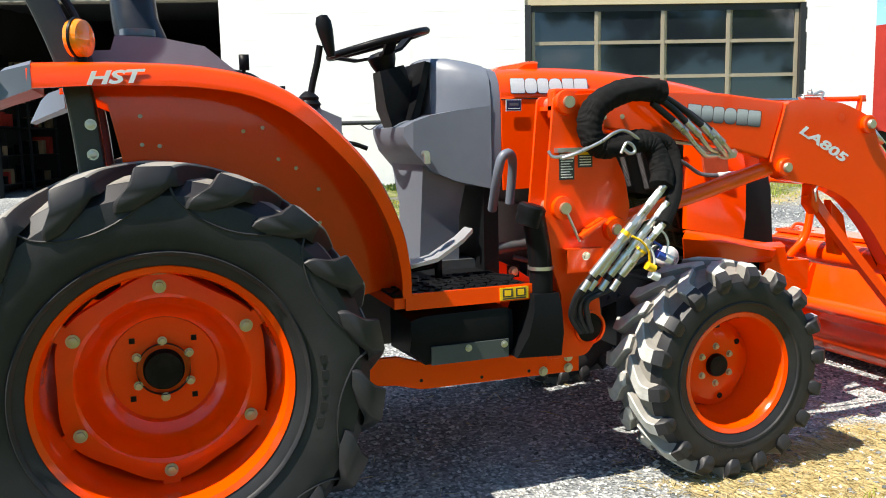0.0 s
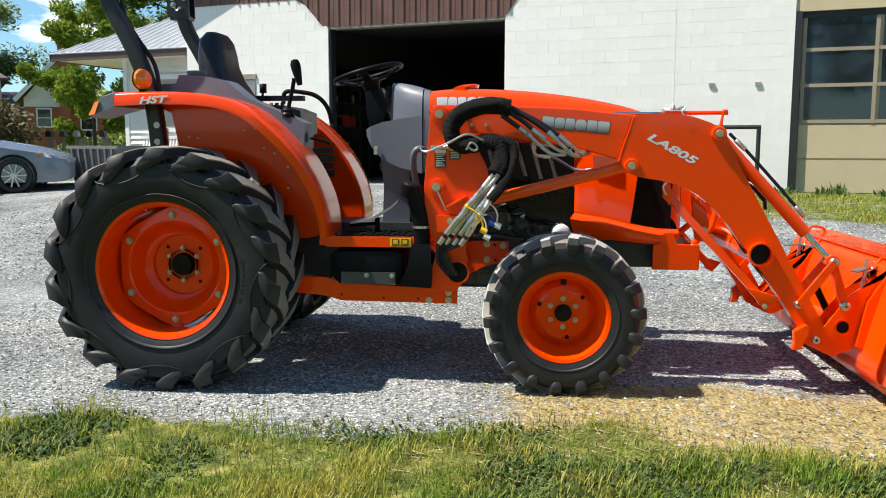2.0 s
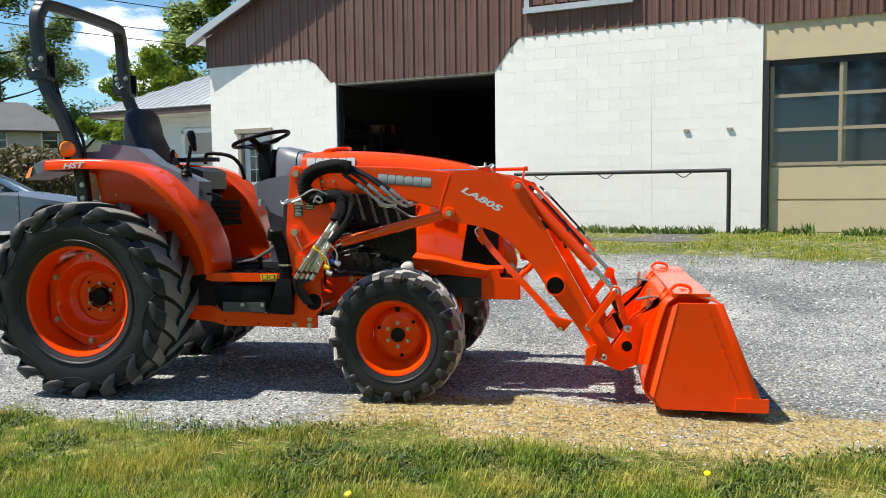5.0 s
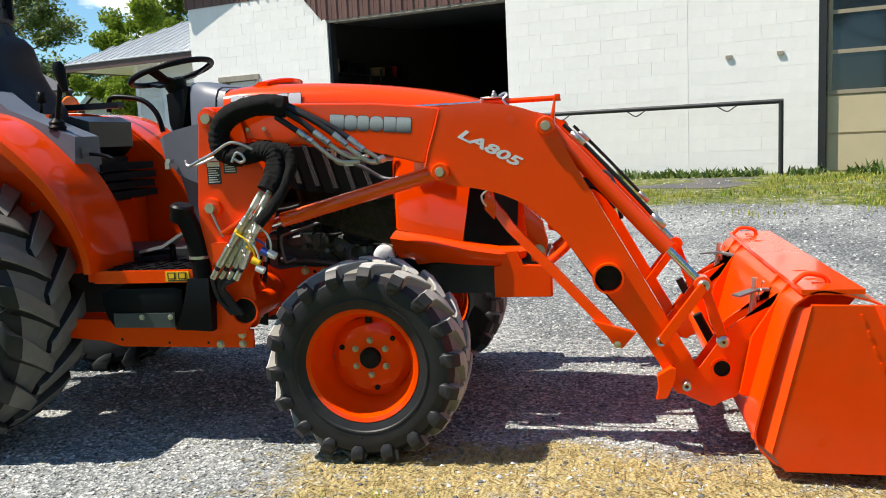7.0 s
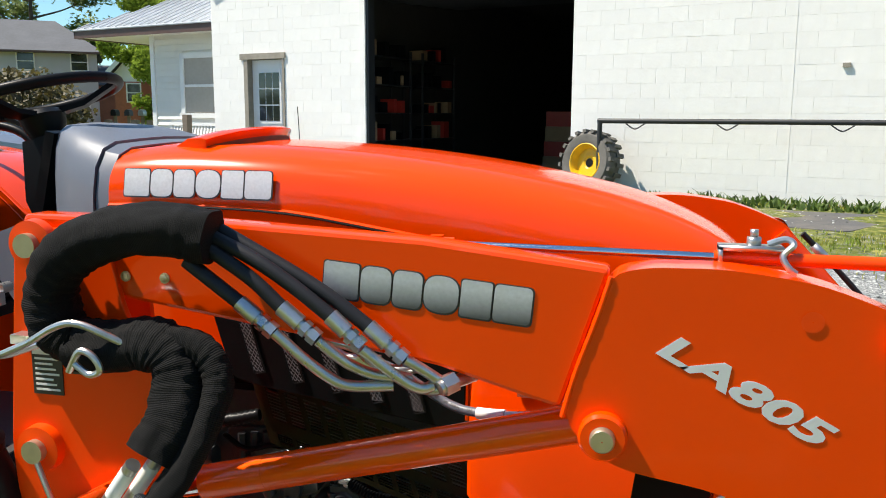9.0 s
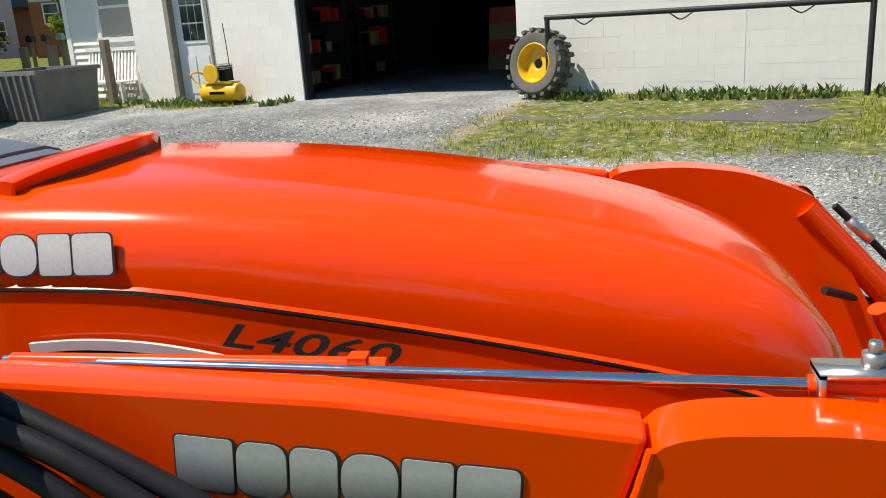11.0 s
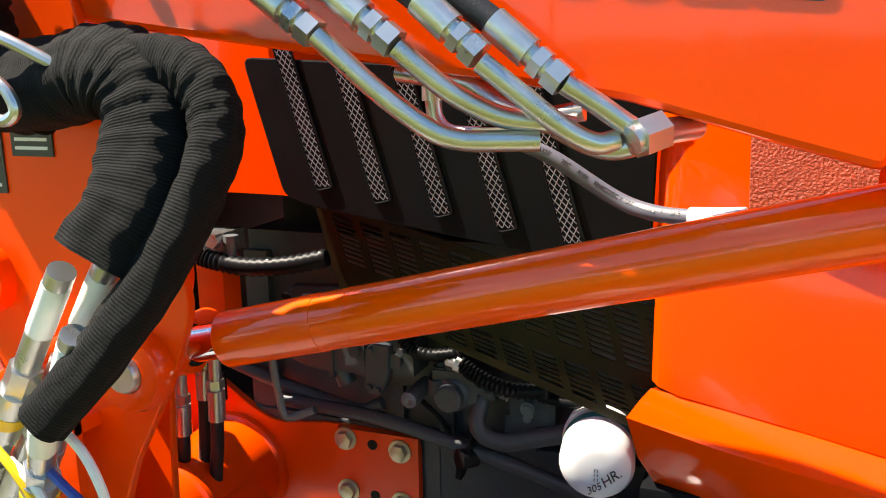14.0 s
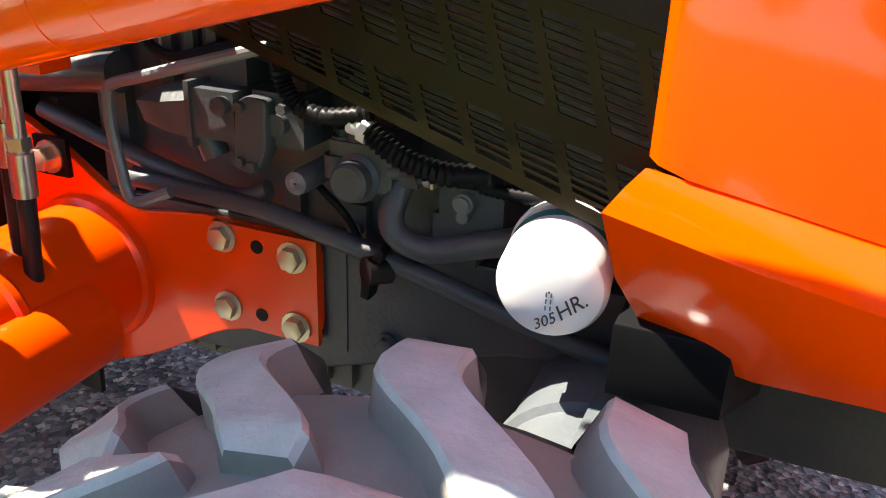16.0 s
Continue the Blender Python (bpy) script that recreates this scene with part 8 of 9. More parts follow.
# -- timber annex with lap siding and a galvanised roof
annex = thing("annex", "cream lap-sided annex with galvanised metal roof and brown fascia", "house", kind="structure", at=WALL @ Matrix.Translation((0, 0, -0.15)))
AV = 0.5
part("wall_core", box(-13.0, -10.92, AV + 0.03, 8.0, 0.40, 3.30, 0), VINYL_SIDING, annex)
z = 0.55
while z < 3.2:
    for a, b in (((-13.0, -12.22), (-11.08, -10.92)) if 1.70 < z < 2.85 else ((-13.0, -10.92),)):
        bm = bmesh.new()
        v = [bm.verts.new(q) for q in ((a, AV - 0.008, z), (b, AV - 0.008, z), (b, AV + 0.024, z + 0.12), (a, AV + 0.024, z + 0.12), (a, AV + 0.03, z + 0.006), (b, AV + 0.03, z + 0.006))]
        bm.faces.new((v[0], v[1], v[2], v[3]))
        bm.faces.new((v[0], v[4], v[5], v[1]))
        part("siding_board", bm, VINYL_SIDING, annex)
    z += 0.12
part("corner_board", box(-13.08, -12.97, AV - 0.015, AV + 0.05, 0.42, 3.28, 0.005), WHITE_TRIM, annex)
win = part("window", box(-12.20, -11.10, AV - 0.01, AV + 0.02, 1.72, 2.84, 0.0), DARK_GLASS, annex, "white-framed sash window with a pale blind")
for a0, a1, b0, b1 in ((-12.24, -12.14, 1.70, 2.88), (-11.16, -11.06, 1.70, 2.88), (-12.24, -11.06, 2.80, 2.90), (-12.28, -11.02, 1.66, 1.75), (-12.2, -11.1, 2.25, 2.30)):
    part("window_frame", box(a0, a1, AV - 0.04, AV + 0.02, b0, b1, 0.006), WHITE_TRIM, win)
part("blind", box(-12.14, -11.16, AV - 0.016, AV - 0.011, 1.76, 2.80, 0), material("pale_blind", (0.40, 0.37, 0.32), 0.8, var=0.08), win)
part("fascia", box(-14.75, -10.92, 0.04, 0.08, 3.24, 3.40, 0.01), GUTTER_BROWN, annex, "brown metal fascia")
part("fascia", box(-14.77, -14.72, 0.04, 8.5, 3.24, 3.40, 0.01), GUTTER_BROWN, annex)
part("soffit", box(-14.72, -10.92, 0.08, 8.4, 3.26, 3.29, 0), VINYL_SIDING, annex)
hip = bmesh.new()
hv = [hip.verts.new(q) for q in ((-14.8, 0.01, 3.40), (-10.92, 0.01, 3.40), (-10.92, 4.2, 5.25), (-11.9, 4.2, 5.25), (-14.8, 8.8, 3.40), (-10.92, 8.8, 3.40))]
for f in ((0, 1, 2, 3), (0, 3, 4), (3, 2, 5, 4)):
    hip.faces.new([hv[i] for i in f])
part("roof", thicken(hip, 0.02), ROOF_METAL, annex, "galvanised ribbed roof sheets")
for k in range(17):
    u = -14.6 + 0.2286 * k
    t = min(1.0, (u + 14.8) / 2.9)
    a, b = Vector((u, 0.0, 3.425)), Vector((u, 0.01 + 4.19 * t, 3.425 + 1.85 * t))
    part("roof_rib", rod(a, b, 0.014, 6), ROOF_METAL, annex)
part("gate_post", box(-11.42, -11.30, -0.30, -0.18, 0.42, 1.72, 0.01), WOOD, annex)

# -- garden bench against the annex
bench = thing("garden_bench", "white painted slatted garden bench against the annex wall", "bench", at=wall_place(-12.6, 0.10, 0.46))
for k in range(16):
    part("slat", moved(box(0, 0.045, 0, 0.02, 0.0, 0.62, 0.004), Matrix.Translation((0.05 + 0.082 * k, 0.22, 0.32)) @ Matrix.Rotation(radians(-14), 4, "X")), WHITE_TRIM, bench)
part("top_rail", box(0.0, 1.36, 0.34, 0.38, 0.90, 0.96, 0.006), WHITE_TRIM, bench)
for k in range(4):
    part("seat_slat", box(0.0, 1.36, -0.20 + 0.10 * k, -0.12 + 0.10 * k, 0.36, 0.39, 0.006), WHITE_TRIM, bench)
for a in (0.02, 1.28):
    part("leg", box(a, a + 0.06, -0.20, -0.14, 0.0, 0.38, 0.005), WHITE_TRIM, bench)
    part("leg", box(a, a + 0.06, 0.18, 0.24, 0.0, 0.60, 0.005), WHITE_TRIM, bench)

# -- stock bin
bin_ = thing("stock_bin", "weathered grey ribbed plastic stock bin on the turf", "bin", at=wall_place(-12.15, -2.05, ground_z(-7.3, 11.3)))
part("shell", thicken(loft([[(0.06, 0.06, 0.0), (1.14, 0.06, 0.0), (1.14, 1.14, 0.0), (0.06, 1.14, 0.0)], [(0.0, 0.0, 0.74), (1.2, 0.0, 0.74), (1.2, 1.2, 0.74), (0.0, 1.2, 0.74)]], True), 0.02), GREY_BIN, bin_)
part("base", box(0.06, 1.14, 0.06, 1.14, 0.0, 0.04, 0), GREY_BIN, bin_)
for a0, a1, b0, b1 in ((-0.03, 1.23, -0.03, 0.03), (-0.03, 1.23, 1.17, 1.23), (-0.03, 0.03, 0.03, 1.17), (1.17, 1.23, 0.03, 1.17)):
    part("rim", box(a0, a1, b0, b1, 0.70, 0.76, 0.01), GREY_BIN, bin_)
for k in range(7):
    part("rib", sweep([(0.12 + 0.16 * k, 0.035, 0.02), (0.10 + 0.165 * k, -0.015, 0.70)], [(0.03, -0.02), (0.03, 0.02), (-0.03, 0.02), (-0.03, -0.02)]), GREY_BIN, bin_)

# -- portable air compressor
comp = thing("air_compressor", "yellow portable air compressor with black motor beside the door", "compressor", at=wall_place(-9.20, -0.42, 0.46))
part("tank", moved(lathe([(0.001, -0.40), (0.08, -0.39), (0.135, -0.35), (0.15, -0.30), (0.15, 0.30), (0.135, 0.35), (0.08, 0.39), (0.001, 0.40)], 28), Matrix.Translation((0.42, 0, 0.20)) @ Matrix.Rotation(radians(90), 4, "Z")), YELLOW_PAINT, comp)
part("deck", box(0.15, 0.70, -0.12, 0.12, 0.345, 0.365, 0.006), YELLOW_PAINT, comp)
part("motor", join(rod((0.28, 0.0, 0.50), (0.50, 0.0, 0.50), 0.10, 20, 0.01), box(0.46, 0.60, -0.09, 0.09, 0.38, 0.62, 0.02, 2)), BLACK_PLASTIC, comp)
part("cylinder_head", join(*[box(0.47, 0.60, -0.11, 0.11, 0.56 + 0.025 * k, 0.572 + 0.025 * k, 0.002) for k in range(4)]), STEEL, comp)
part("handle", tube([(0.10, -0.10, 0.30), (-0.05, -0.10, 0.42), (-0.09, -0.10, 0.50), (-0.05, 0.10, 0.50), (0.10, 0.10, 0.32)], 0.014, 10), YELLOW_PAINT, comp)
part("belt_guard", moved(lathe([(0.001, -0.03), (0.14, -0.03), (0.15, 0.0), (0.14, 0.02)], 24), Matrix.Translation((0.36, -0.14, 0.50))), YELLOW_PAINT, comp)
part("air_line", tube([(0.62, 0.0, 0.60), (0.60, 0.02, 0.85), (0.55, 0.05, 1.25)], 0.007, 8), BLACK_PLASTIC, comp)
part("brand_bar", box(0.28, 0.58, -0.1525, -0.148, 0.18, 0.225, 0.0), BLACK_PAINT, comp)
for a in (0.12, 0.70):
    part("foot", box(a, a + 0.06, -0.12, 0.12, 0.0, 0.08, 0.01), BLACK_PLASTIC, comp)

# -- spare wheel against the wall
tw = thing("spare_wheel", "grey lugged tyre on a yellow rim leaning on the wall", "wheel", at=wall_place(-3.52, -0.30, 0.49 + 0.44) @ Matrix.Rotation(radians(-9), 4, "X") @ Matrix.Rotation(radians(-18), 4, "Z"))
tyre = part("tyre", lathe([(0.245, -0.13), (0.30, -0.155), (0.38, -0.15), (0.425, -0.10), (0.43, 0.0), (0.425, 0.10), (0.38, 0.15), (0.30, 0.155), (0.245, 0.13)], 48), OLD_RUBBER, tw)
lug_me = None
for k in range(20):
    for q in (-1, 1):
        m = Matrix.Rotation(2 * math.pi * (k + 0.25 * q) / 20, 4, "Y")
        if lug_me is None:
            lo = part("tread_lug", moved(box(0.41, 0.452, 0.0, 0.155, -0.028, 0.028, 0.008), Matrix.Identity(4)), OLD_RUBBER, tw)
            lug_me = lo.data
        else:
            lo = new("tread_lug", lug_me)
            lo.parent = tw
        lo.matrix_basis = m @ (Matrix.Diagonal((1, q, 1, 1)) if q > 0 else Matrix.Rotation(math.pi, 4, "X"))
part("rim", lathe([(0.25, -0.125), (0.262, -0.140), (0.25, -0.145), (0.235, -0.13), (0.215, -0.05), (0.20, -0.03), (0.09, -0.035), (0.07, -0.02), (0.001, -0.02)], 40), YELLOW_PAINT, tw)
part("hub_hole", rod((0, -0.022, 0), (0, -0.028, 0), 0.06, 20), BLACK_PAINT, tw)

# -- pipe rack in front of the wall
rack = thing("pipe_rack", "dark steel pipe hitching rail standing before the block wall", "rail", at=WALL)
part("rail", rod((-3.38, -0.45, 1.51), (0.40, -0.45, 1.51), 0.034, 14), DARK_STEEL, rack)
for a in (-3.35, 0.37):
    part("post", rod((a, -0.45, 0.38), (a, -0.45, 1.52), 0.034, 14), DARK_STEEL, rack)
for a in (-2.85, -1.67, -0.35):
    part("hook", tube([(a - 0.13, -0.485, 1.48), (a - 0.03, -0.495, 1.415), (a + 0.03, -0.495, 1.415), (a + 0.13, -0.485, 1.48)], 0.009, 8, 3), DARK_STEEL, rack)

# -- old slab
slab = tagged(part("paving_slab", moved(plate(rounded([(-3.35, 2.05), (-1.6, 2.0), (-0.1, 2.2), (0.2, 1.4), (0.1, 0.75), (-1.5, 0.85), (-3.45, 0.55)], 0.12), 0, 0.05, 0.006), WALL @ Matrix.Translation((0, 0, 0.442)) @ Matrix.Rotation(radians(1.6), 4, "X") @ Matrix.Rotation(radians(90), 4, "X")), ASPHALT, None), "broken old asphalt slab before the block wall", "paving", kind="structure")

# -- things inside the open bay
for k, (u, v, w, h) in enumerate(((-7.98, 0.9, 1.3, 2.3), (-7.98, 2.6, 1.3, 2.3))):
    sh = thing("parts_shelf", "dark steel parts shelf stacked with small boxes", "shelf", "parts shelves", at=wall_place(u, v, 0.455) @ Matrix.Rotation(radians(90), 4, "Z"))
    for x in (0, w - 0.04):
        for y in (0, 0.45):
            part("upright", box(x, x + 0.04, y, y + 0.04, 0, h, 0), DARK_STEEL, sh)
    for j in range(5):
        part("shelf_board", box(0, w, 0, 0.49, 0.15 + 0.5 * j, 0.17 + 0.5 * j, 0), DARK_STEEL, sh)
        x = 0.05
        while x < w - 0.15 and j < 5:
            ww = rng.uniform(0.06, 0.22)
            hh = rng.uniform(0.12, 0.34)
            # mostly black tones, so the cartons sink into the bay's shade
            bx = tagged(part("carton", box(x, x + ww, 0.04, 0.34, 0.171 + 0.5 * j, 0.171 + 0.5 * j + hh, 0.003), rng.choice((CARTON, BLACK_PLASTIC, BLACK_PLASTIC, BLACK_PLASTIC, RED_PAINT)), None), "small stored parts carton on a shelf", "box", "stored boxes")
            bx.matrix_basis = wall_place(u, v, 0.455) @ Matrix.Rotation(radians(90), 4, "Z")
            x += ww + rng.uniform(0.02, 0.30)
for k, (u, v, n_) in enumerate(((-6.3, 4.6, 4), (-5.6, 4.8, 3), (-5.1, 4.6, 2))):
    for j in range(n_):
        c = tagged(part("crate", box(0, 0.62, 0, 0.5, 0, 0.30, 0.008), RED_PAINT if (j + k) % 2 else CARTON, None), "stacked red and brown storage crate", "crate", "stacked crates")
        c.matrix_basis = wall_place(u + 0.02 * j, v, 0.456 + 0.303 * j)
for j in range(5):
    c = tagged(part("sack", box(0, 0.8, 0, 0.55, 0, 0.13, 0.05, 3), LABEL_WHITE, None), "white filled sack stacked on a pallet", "sack", "stacked sacks")
    c.matrix_basis = wall_place(-4.95 + 0.02 * (j % 2), 3.3, 0.60 + 0.128 * j)
pal = thing("pallet", "grey wooden pallet under a stack of sacks", "pallet", at=wall_place(-5.05, 3.2, 0.456))
for k in range(5):
    part("board", box(0, 1.1, 0.17 * k, 0.17 * k + 0.1, 0.12, 0.142, 0.002), WOOD, pal)
for k in range(3):
    part("bearer", box(0.5 * k, 0.5 * k + 0.08, 0, 0.78, 0, 0.12, 0.002), WOOD, pal)

# -- parked saloon
car = thing("car", "blue-grey four-door saloon parked on the gravel", "car", at=on_ground(-9.2, 9.9, 24))


def car_row(x, zs):
    """zs: sill, waist and bonnet or roof heights with half widths."""
    return [(x, -w, z) for w, z in zs] + [(x, w, z) for w, z in reversed(zs)]


body_rows = [car_row(2.42, [(0.62, 0.30), (0.66, 0.42), (0.66, 0.55), (0.55, 0.62)]), car_row(2.25, [(0.80, 0.22), (0.83, 0.42), (0.80, 0.62), (0.62, 0.72)]), car_row(1.9, [(0.88, 0.20), (0.90, 0.45), (0.88, 0.72), (0.66, 0.82)]), car_row(1.3, [(0.89, 0.20), (0.91, 0.5), (0.89, 0.82), (0.68, 0.93)]), car_row(0.75, [(0.89, 0.20), (0.91, 0.5), (0.90, 0.90), (0.70, 0.99)]), car_row(-0.6, [(0.89, 0.20), (0.91, 0.5), (0.90, 0.94), (0.72, 0.99)]), car_row(-1.5, [(0.89, 0.20), (0.91, 0.5), (0.89, 0.96), (0.70, 1.02)]), car_row(-2.1, [(0.86, 0.24), (0.88, 0.5), (0.85, 0.95), (0.66, 1.02)]), car_row(-2.4, [(0.74, 0.32), (0.78, 0.5), (0.74, 0.82), (0.6, 0.92)])]
dense = [smooth_path([r[k] for r in body_rows], 4) for k in range(8)]
part("body", loft([[dense[k][i] for k in range(8)] for i in range(len(dense[0]))], True, True), CAR_PAINT, car, angle=40)
cab = [car_row(0.85, [(0.72, 0.95), (0.70, 0.96), (0.68, 0.97), (0.60, 0.975)]), car_row(0.2, [(0.82, 0.95), (0.74, 1.15), (0.66, 1.30), (0.50, 1.34)]), car_row(-0.3, [(0.83, 0.95), (0.74, 1.18), (0.64, 1.40), (0.48, 1.45)]), car_row(-1.0, [(0.83, 0.95), (0.74, 1.18), (0.62, 1.39), (0.46, 1.43)]), car_row(-1.7, [(0.78, 0.97), (0.70, 1.1), (0.60, 1.18), (0.46, 1.21)]), car_row(-2.0, [(0.70, 0.98), (0.66, 1.0), (0.60, 1.01), (0.5, 1.015)])]
dense = [smooth_path([r[k] for r in cab], 4) for k in range(8)]
part("greenhouse", loft([[dense[k][i] for k in range(8)] for i in range(len(dense[0]))], True, True), CAR_GLASS, car)
part("roof", thicken(loft([[(q[0], q[1] * 1.02, q[2] + 0.012) for q in (dense[k][i] for k in (2, 3, 4, 5))] for i in range(4, 15)]), 0.01), CAR_PAINT, car)
for s in (-1, 1):
    for a in (((0.80, 0.72, 0.98), (0.20, 0.675, 1.31), (-0.30, 0.655, 1.41)), ((-0.55, 0.835, 0.96), (-0.58, 0.76, 1.18), (-0.60, 0.66, 1.40)), ((-1.95, 0.71, 1.0), (-1.65, 0.62, 1.20), (-1.0, 0.64, 1.40))):
        part("pillar", tube([(x, s * y, z) for x, y, z in a], 0.03, 8), CAR_PAINT, car)
    part("mirror", moved(box(-0.06, 0.06, -0.1, 0.1, -0.06, 0.06, 0.03, 3), Matrix.Translation((0.55, s * 1.0, 1.02))), CAR_PAINT, car)
    part("headlight", loft([[(2.28, s * 0.60, 0.64), (2.30, s * 0.60, 0.55), (2.36, s * 0.66, 0.55), (2.30, s * 0.70, 0.66)], [(1.90, s * 0.885, 0.73), (1.95, s * 0.905, 0.66), (2.0, s * 0.905, 0.66), (1.95, s * 0.88, 0.745)]], True, True), LABEL_WHITE, car)
    part("marker_lamp", box(1.82, 1.93, s * 0.90 - 0.012, s * 0.90 + 0.012, 0.70, 0.735, 0.006), AMBER, car)
    for x in (0.86, -0.52):
        part("door_seam", box(x, x + 0.008, s * 0.912 - 0.002, s * 0.912 + 0.002, 0.28, 0.93, 0), BLACK_PAINT, car)
    for x in (1.42, -1.42):
        w_ = part("wheel", lathe([(0.001, s * 0.10), (0.05, s * 0.10), (0.06, s * 0.085), (0.06, -s * 0.08)], 20), STEEL, car)
        w_.location = (x, s * 0.83, 0.325)
        part("tyre", lathe([(0.225, s * 0.085), (0.25, s * 0.10), (0.30, s * 0.095), (0.322, s * 0.07), (0.325, 0), (0.322, -s * 0.1), (0.23, -s * 0.1)], 40), RUBBER, w_)
        part("rim", lathe([(0.225, s * 0.09), (0.215, s * 0.09), (0.205, s * 0.03), (0.20, -s * 0.05), (0.001, -s * 0.05)], 36), BLACK_PAINT, w_)
        for k in range(10):
            a = 2 * math.pi * k / 10
            part("spoke", sweep([(0.04 * math.cos(a), s * 0.092, 0.04 * math.sin(a)), (0.21 * math.cos(a + 0.06), s * 0.08, 0.21 * math.sin(a + 0.06))], [(0.006, -0.012), (0.006, 0.012), (-0.006, 0.012), (-0.006, -0.012)]), STEEL, w_)
        part("wheel_arch", lathe([(0.385, s * 0.075), (0.385, s * 0.088), (0.33, s * 0.086), (0.33, s * 0.03)], 40), BLACK_PAINT, w_)

# -- far houses
def house(name, label, x, y, turn, w, d, h, rise, wall_mat, roof_mat, wins, brick=0.0, gable_front=False, hip=0.0):
    hs = thing(name, label, "house", at=pose(x, y, 0.3, 0, 0, turn))
    part("wall", box(-w / 2, w / 2, 0, d, -0.5, h, 0), wall_mat, hs)
    if brick:
        part("brick_wall", box(-w / 2 - 0.03, w / 2 + 0.03, -0.03, d + 0.03, -0.5, brick, 0), BRICK_RED, hs)
    bm = bmesh.new()
    if gable_front:
        g = [bm.verts.new(q) for q in ((-w / 2 - 0.5, -0.5, h - 0.2), (0, -0.5, h + rise), (w / 2 + 0.5, -0.5, h - 0.2), (-w / 2 - 0.5, d + 0.5, h - 0.2), (0, d + 0.5, h + rise), (w / 2 + 0.5, d + 0.5, h - 0.2))]
        for f in ((0, 1, 4, 3), (1, 2, 5, 4)):
            bm.faces.new([g[i] for i in f])
        part("gable", plate([(-w / 2, h - 0.05), (w / 2, h - 0.05), (0, h + rise - 0.15)], 0.0, 0.1, 0), WHITE_TRIM, hs)
        for a in (-1, 1):
            part("barge_board", sweep([(a * (w / 2 + 0.5), -0.5, h - 0.22), (0, -0.5, h + rise - 0.02)], [(0.02, -0.12), (0.02, 0.12), (-0.02, 0.12), (-0.02, -0.12)]), WHITE_TRIM, hs)
    else:
        g = [bm.verts.new(q) for q in ((-w / 2 - 0.5, -0.6, h - 0.15), (w / 2 + 0.5, -0.6, h - 0.15), (w / 2 + 0.5 - hip, d / 2, h + rise), (-w / 2 - 0.5 + hip, d / 2, h + rise), (w / 2 + 0.5, d + 0.6, h - 0.15), (-w / 2 - 0.5, d + 0.6, h - 0.15))]
        for f in ((0, 1, 2, 3), (3, 2, 4, 5)) + (((1, 4, 2), (0, 3, 5)) if hip else ()):
            bm.faces.new([g[i] for i in f])
        for a in () if hip else (-w / 2, w / 2):
            part("gable", moved(plate([(0, h - 0.1), (d, h - 0.1), (d / 2, h + rise - 0.2)], -0.05, 0.05, 0), Matrix.Translation((a, 0, 0)) @ Matrix.Rotation(radians(90), 4, "Z")), wall_mat, hs)
        part("gutter", box(-w / 2 - 0.5, w / 2 + 0.5, -0.68, -0.56, h - 0.24, h - 0.12, 0.02), GUTTER_BROWN, hs)
    part("roof", thicken(bm, 0.12), roof_mat, hs)
    for wx, wz, ww, wh in wins:
        wd = part("window", box(wx - ww / 2, wx + ww / 2, -0.05, 0.0, wz, wz + wh, 0), DARK_GLASS, hs)
        for a0, a1, b0, b1 in ((-ww / 2 - 0.08, -ww / 2, -0.08, wh + 0.08), (ww / 2, ww / 2 + 0.08, -0.08, wh + 0.08), (-ww / 2, ww / 2, -0.08, 0), (-ww / 2, ww / 2, wh, wh + 0.08), (-ww / 2, ww / 2, wh / 2 - 0.025, wh / 2 + 0.025)):
            part("frame", box(wx + a0, wx + a1, -0.09, -0.02, wz + b0, wz + b1, 0), WHITE_TRIM, wd)
    return hs


house("grey_house", "grey two-storey house with a shingled hip roof", -40.0, 43.5, 36, 17, 9, 5.45, 2.25, GREY_SIDING, SHINGLE, [(7.4, 4.15, 0.95, 1.05), (4.2, 4.15, 0.95, 1.05), (-1.0, 4.15, 0.95, 1.05), (7.4, 1.2, 0.95, 1.2), (4.2, 1.2, 0.95, 1.2)], hip=3.0)
bh = house("brick_house", "red brick house with a white gable and chimney", -26.0, 43.9, 30, 4.6, 9, 3.75, 2.75, WHITE_TRIM, SHINGLE, [(-1.25, 2.05, 0.7, 1.0), (1.2, 1.9, 0.8, 1.3)], 3.2, True)
part("chimney", box(-0.35, 0.2, -0.45, -0.04, 0, 7.0, 0.02), BRICK_RED, bh)
house("far_house", "distant house with a dark shingled roof", -41.5, 60.5, 33, 10, 8, 3.8, 1.7, BRICK_RED, SHINGLE, [(-3, 1.2, 1.2, 1.4), (2, 1.2, 1.2, 1.4)])


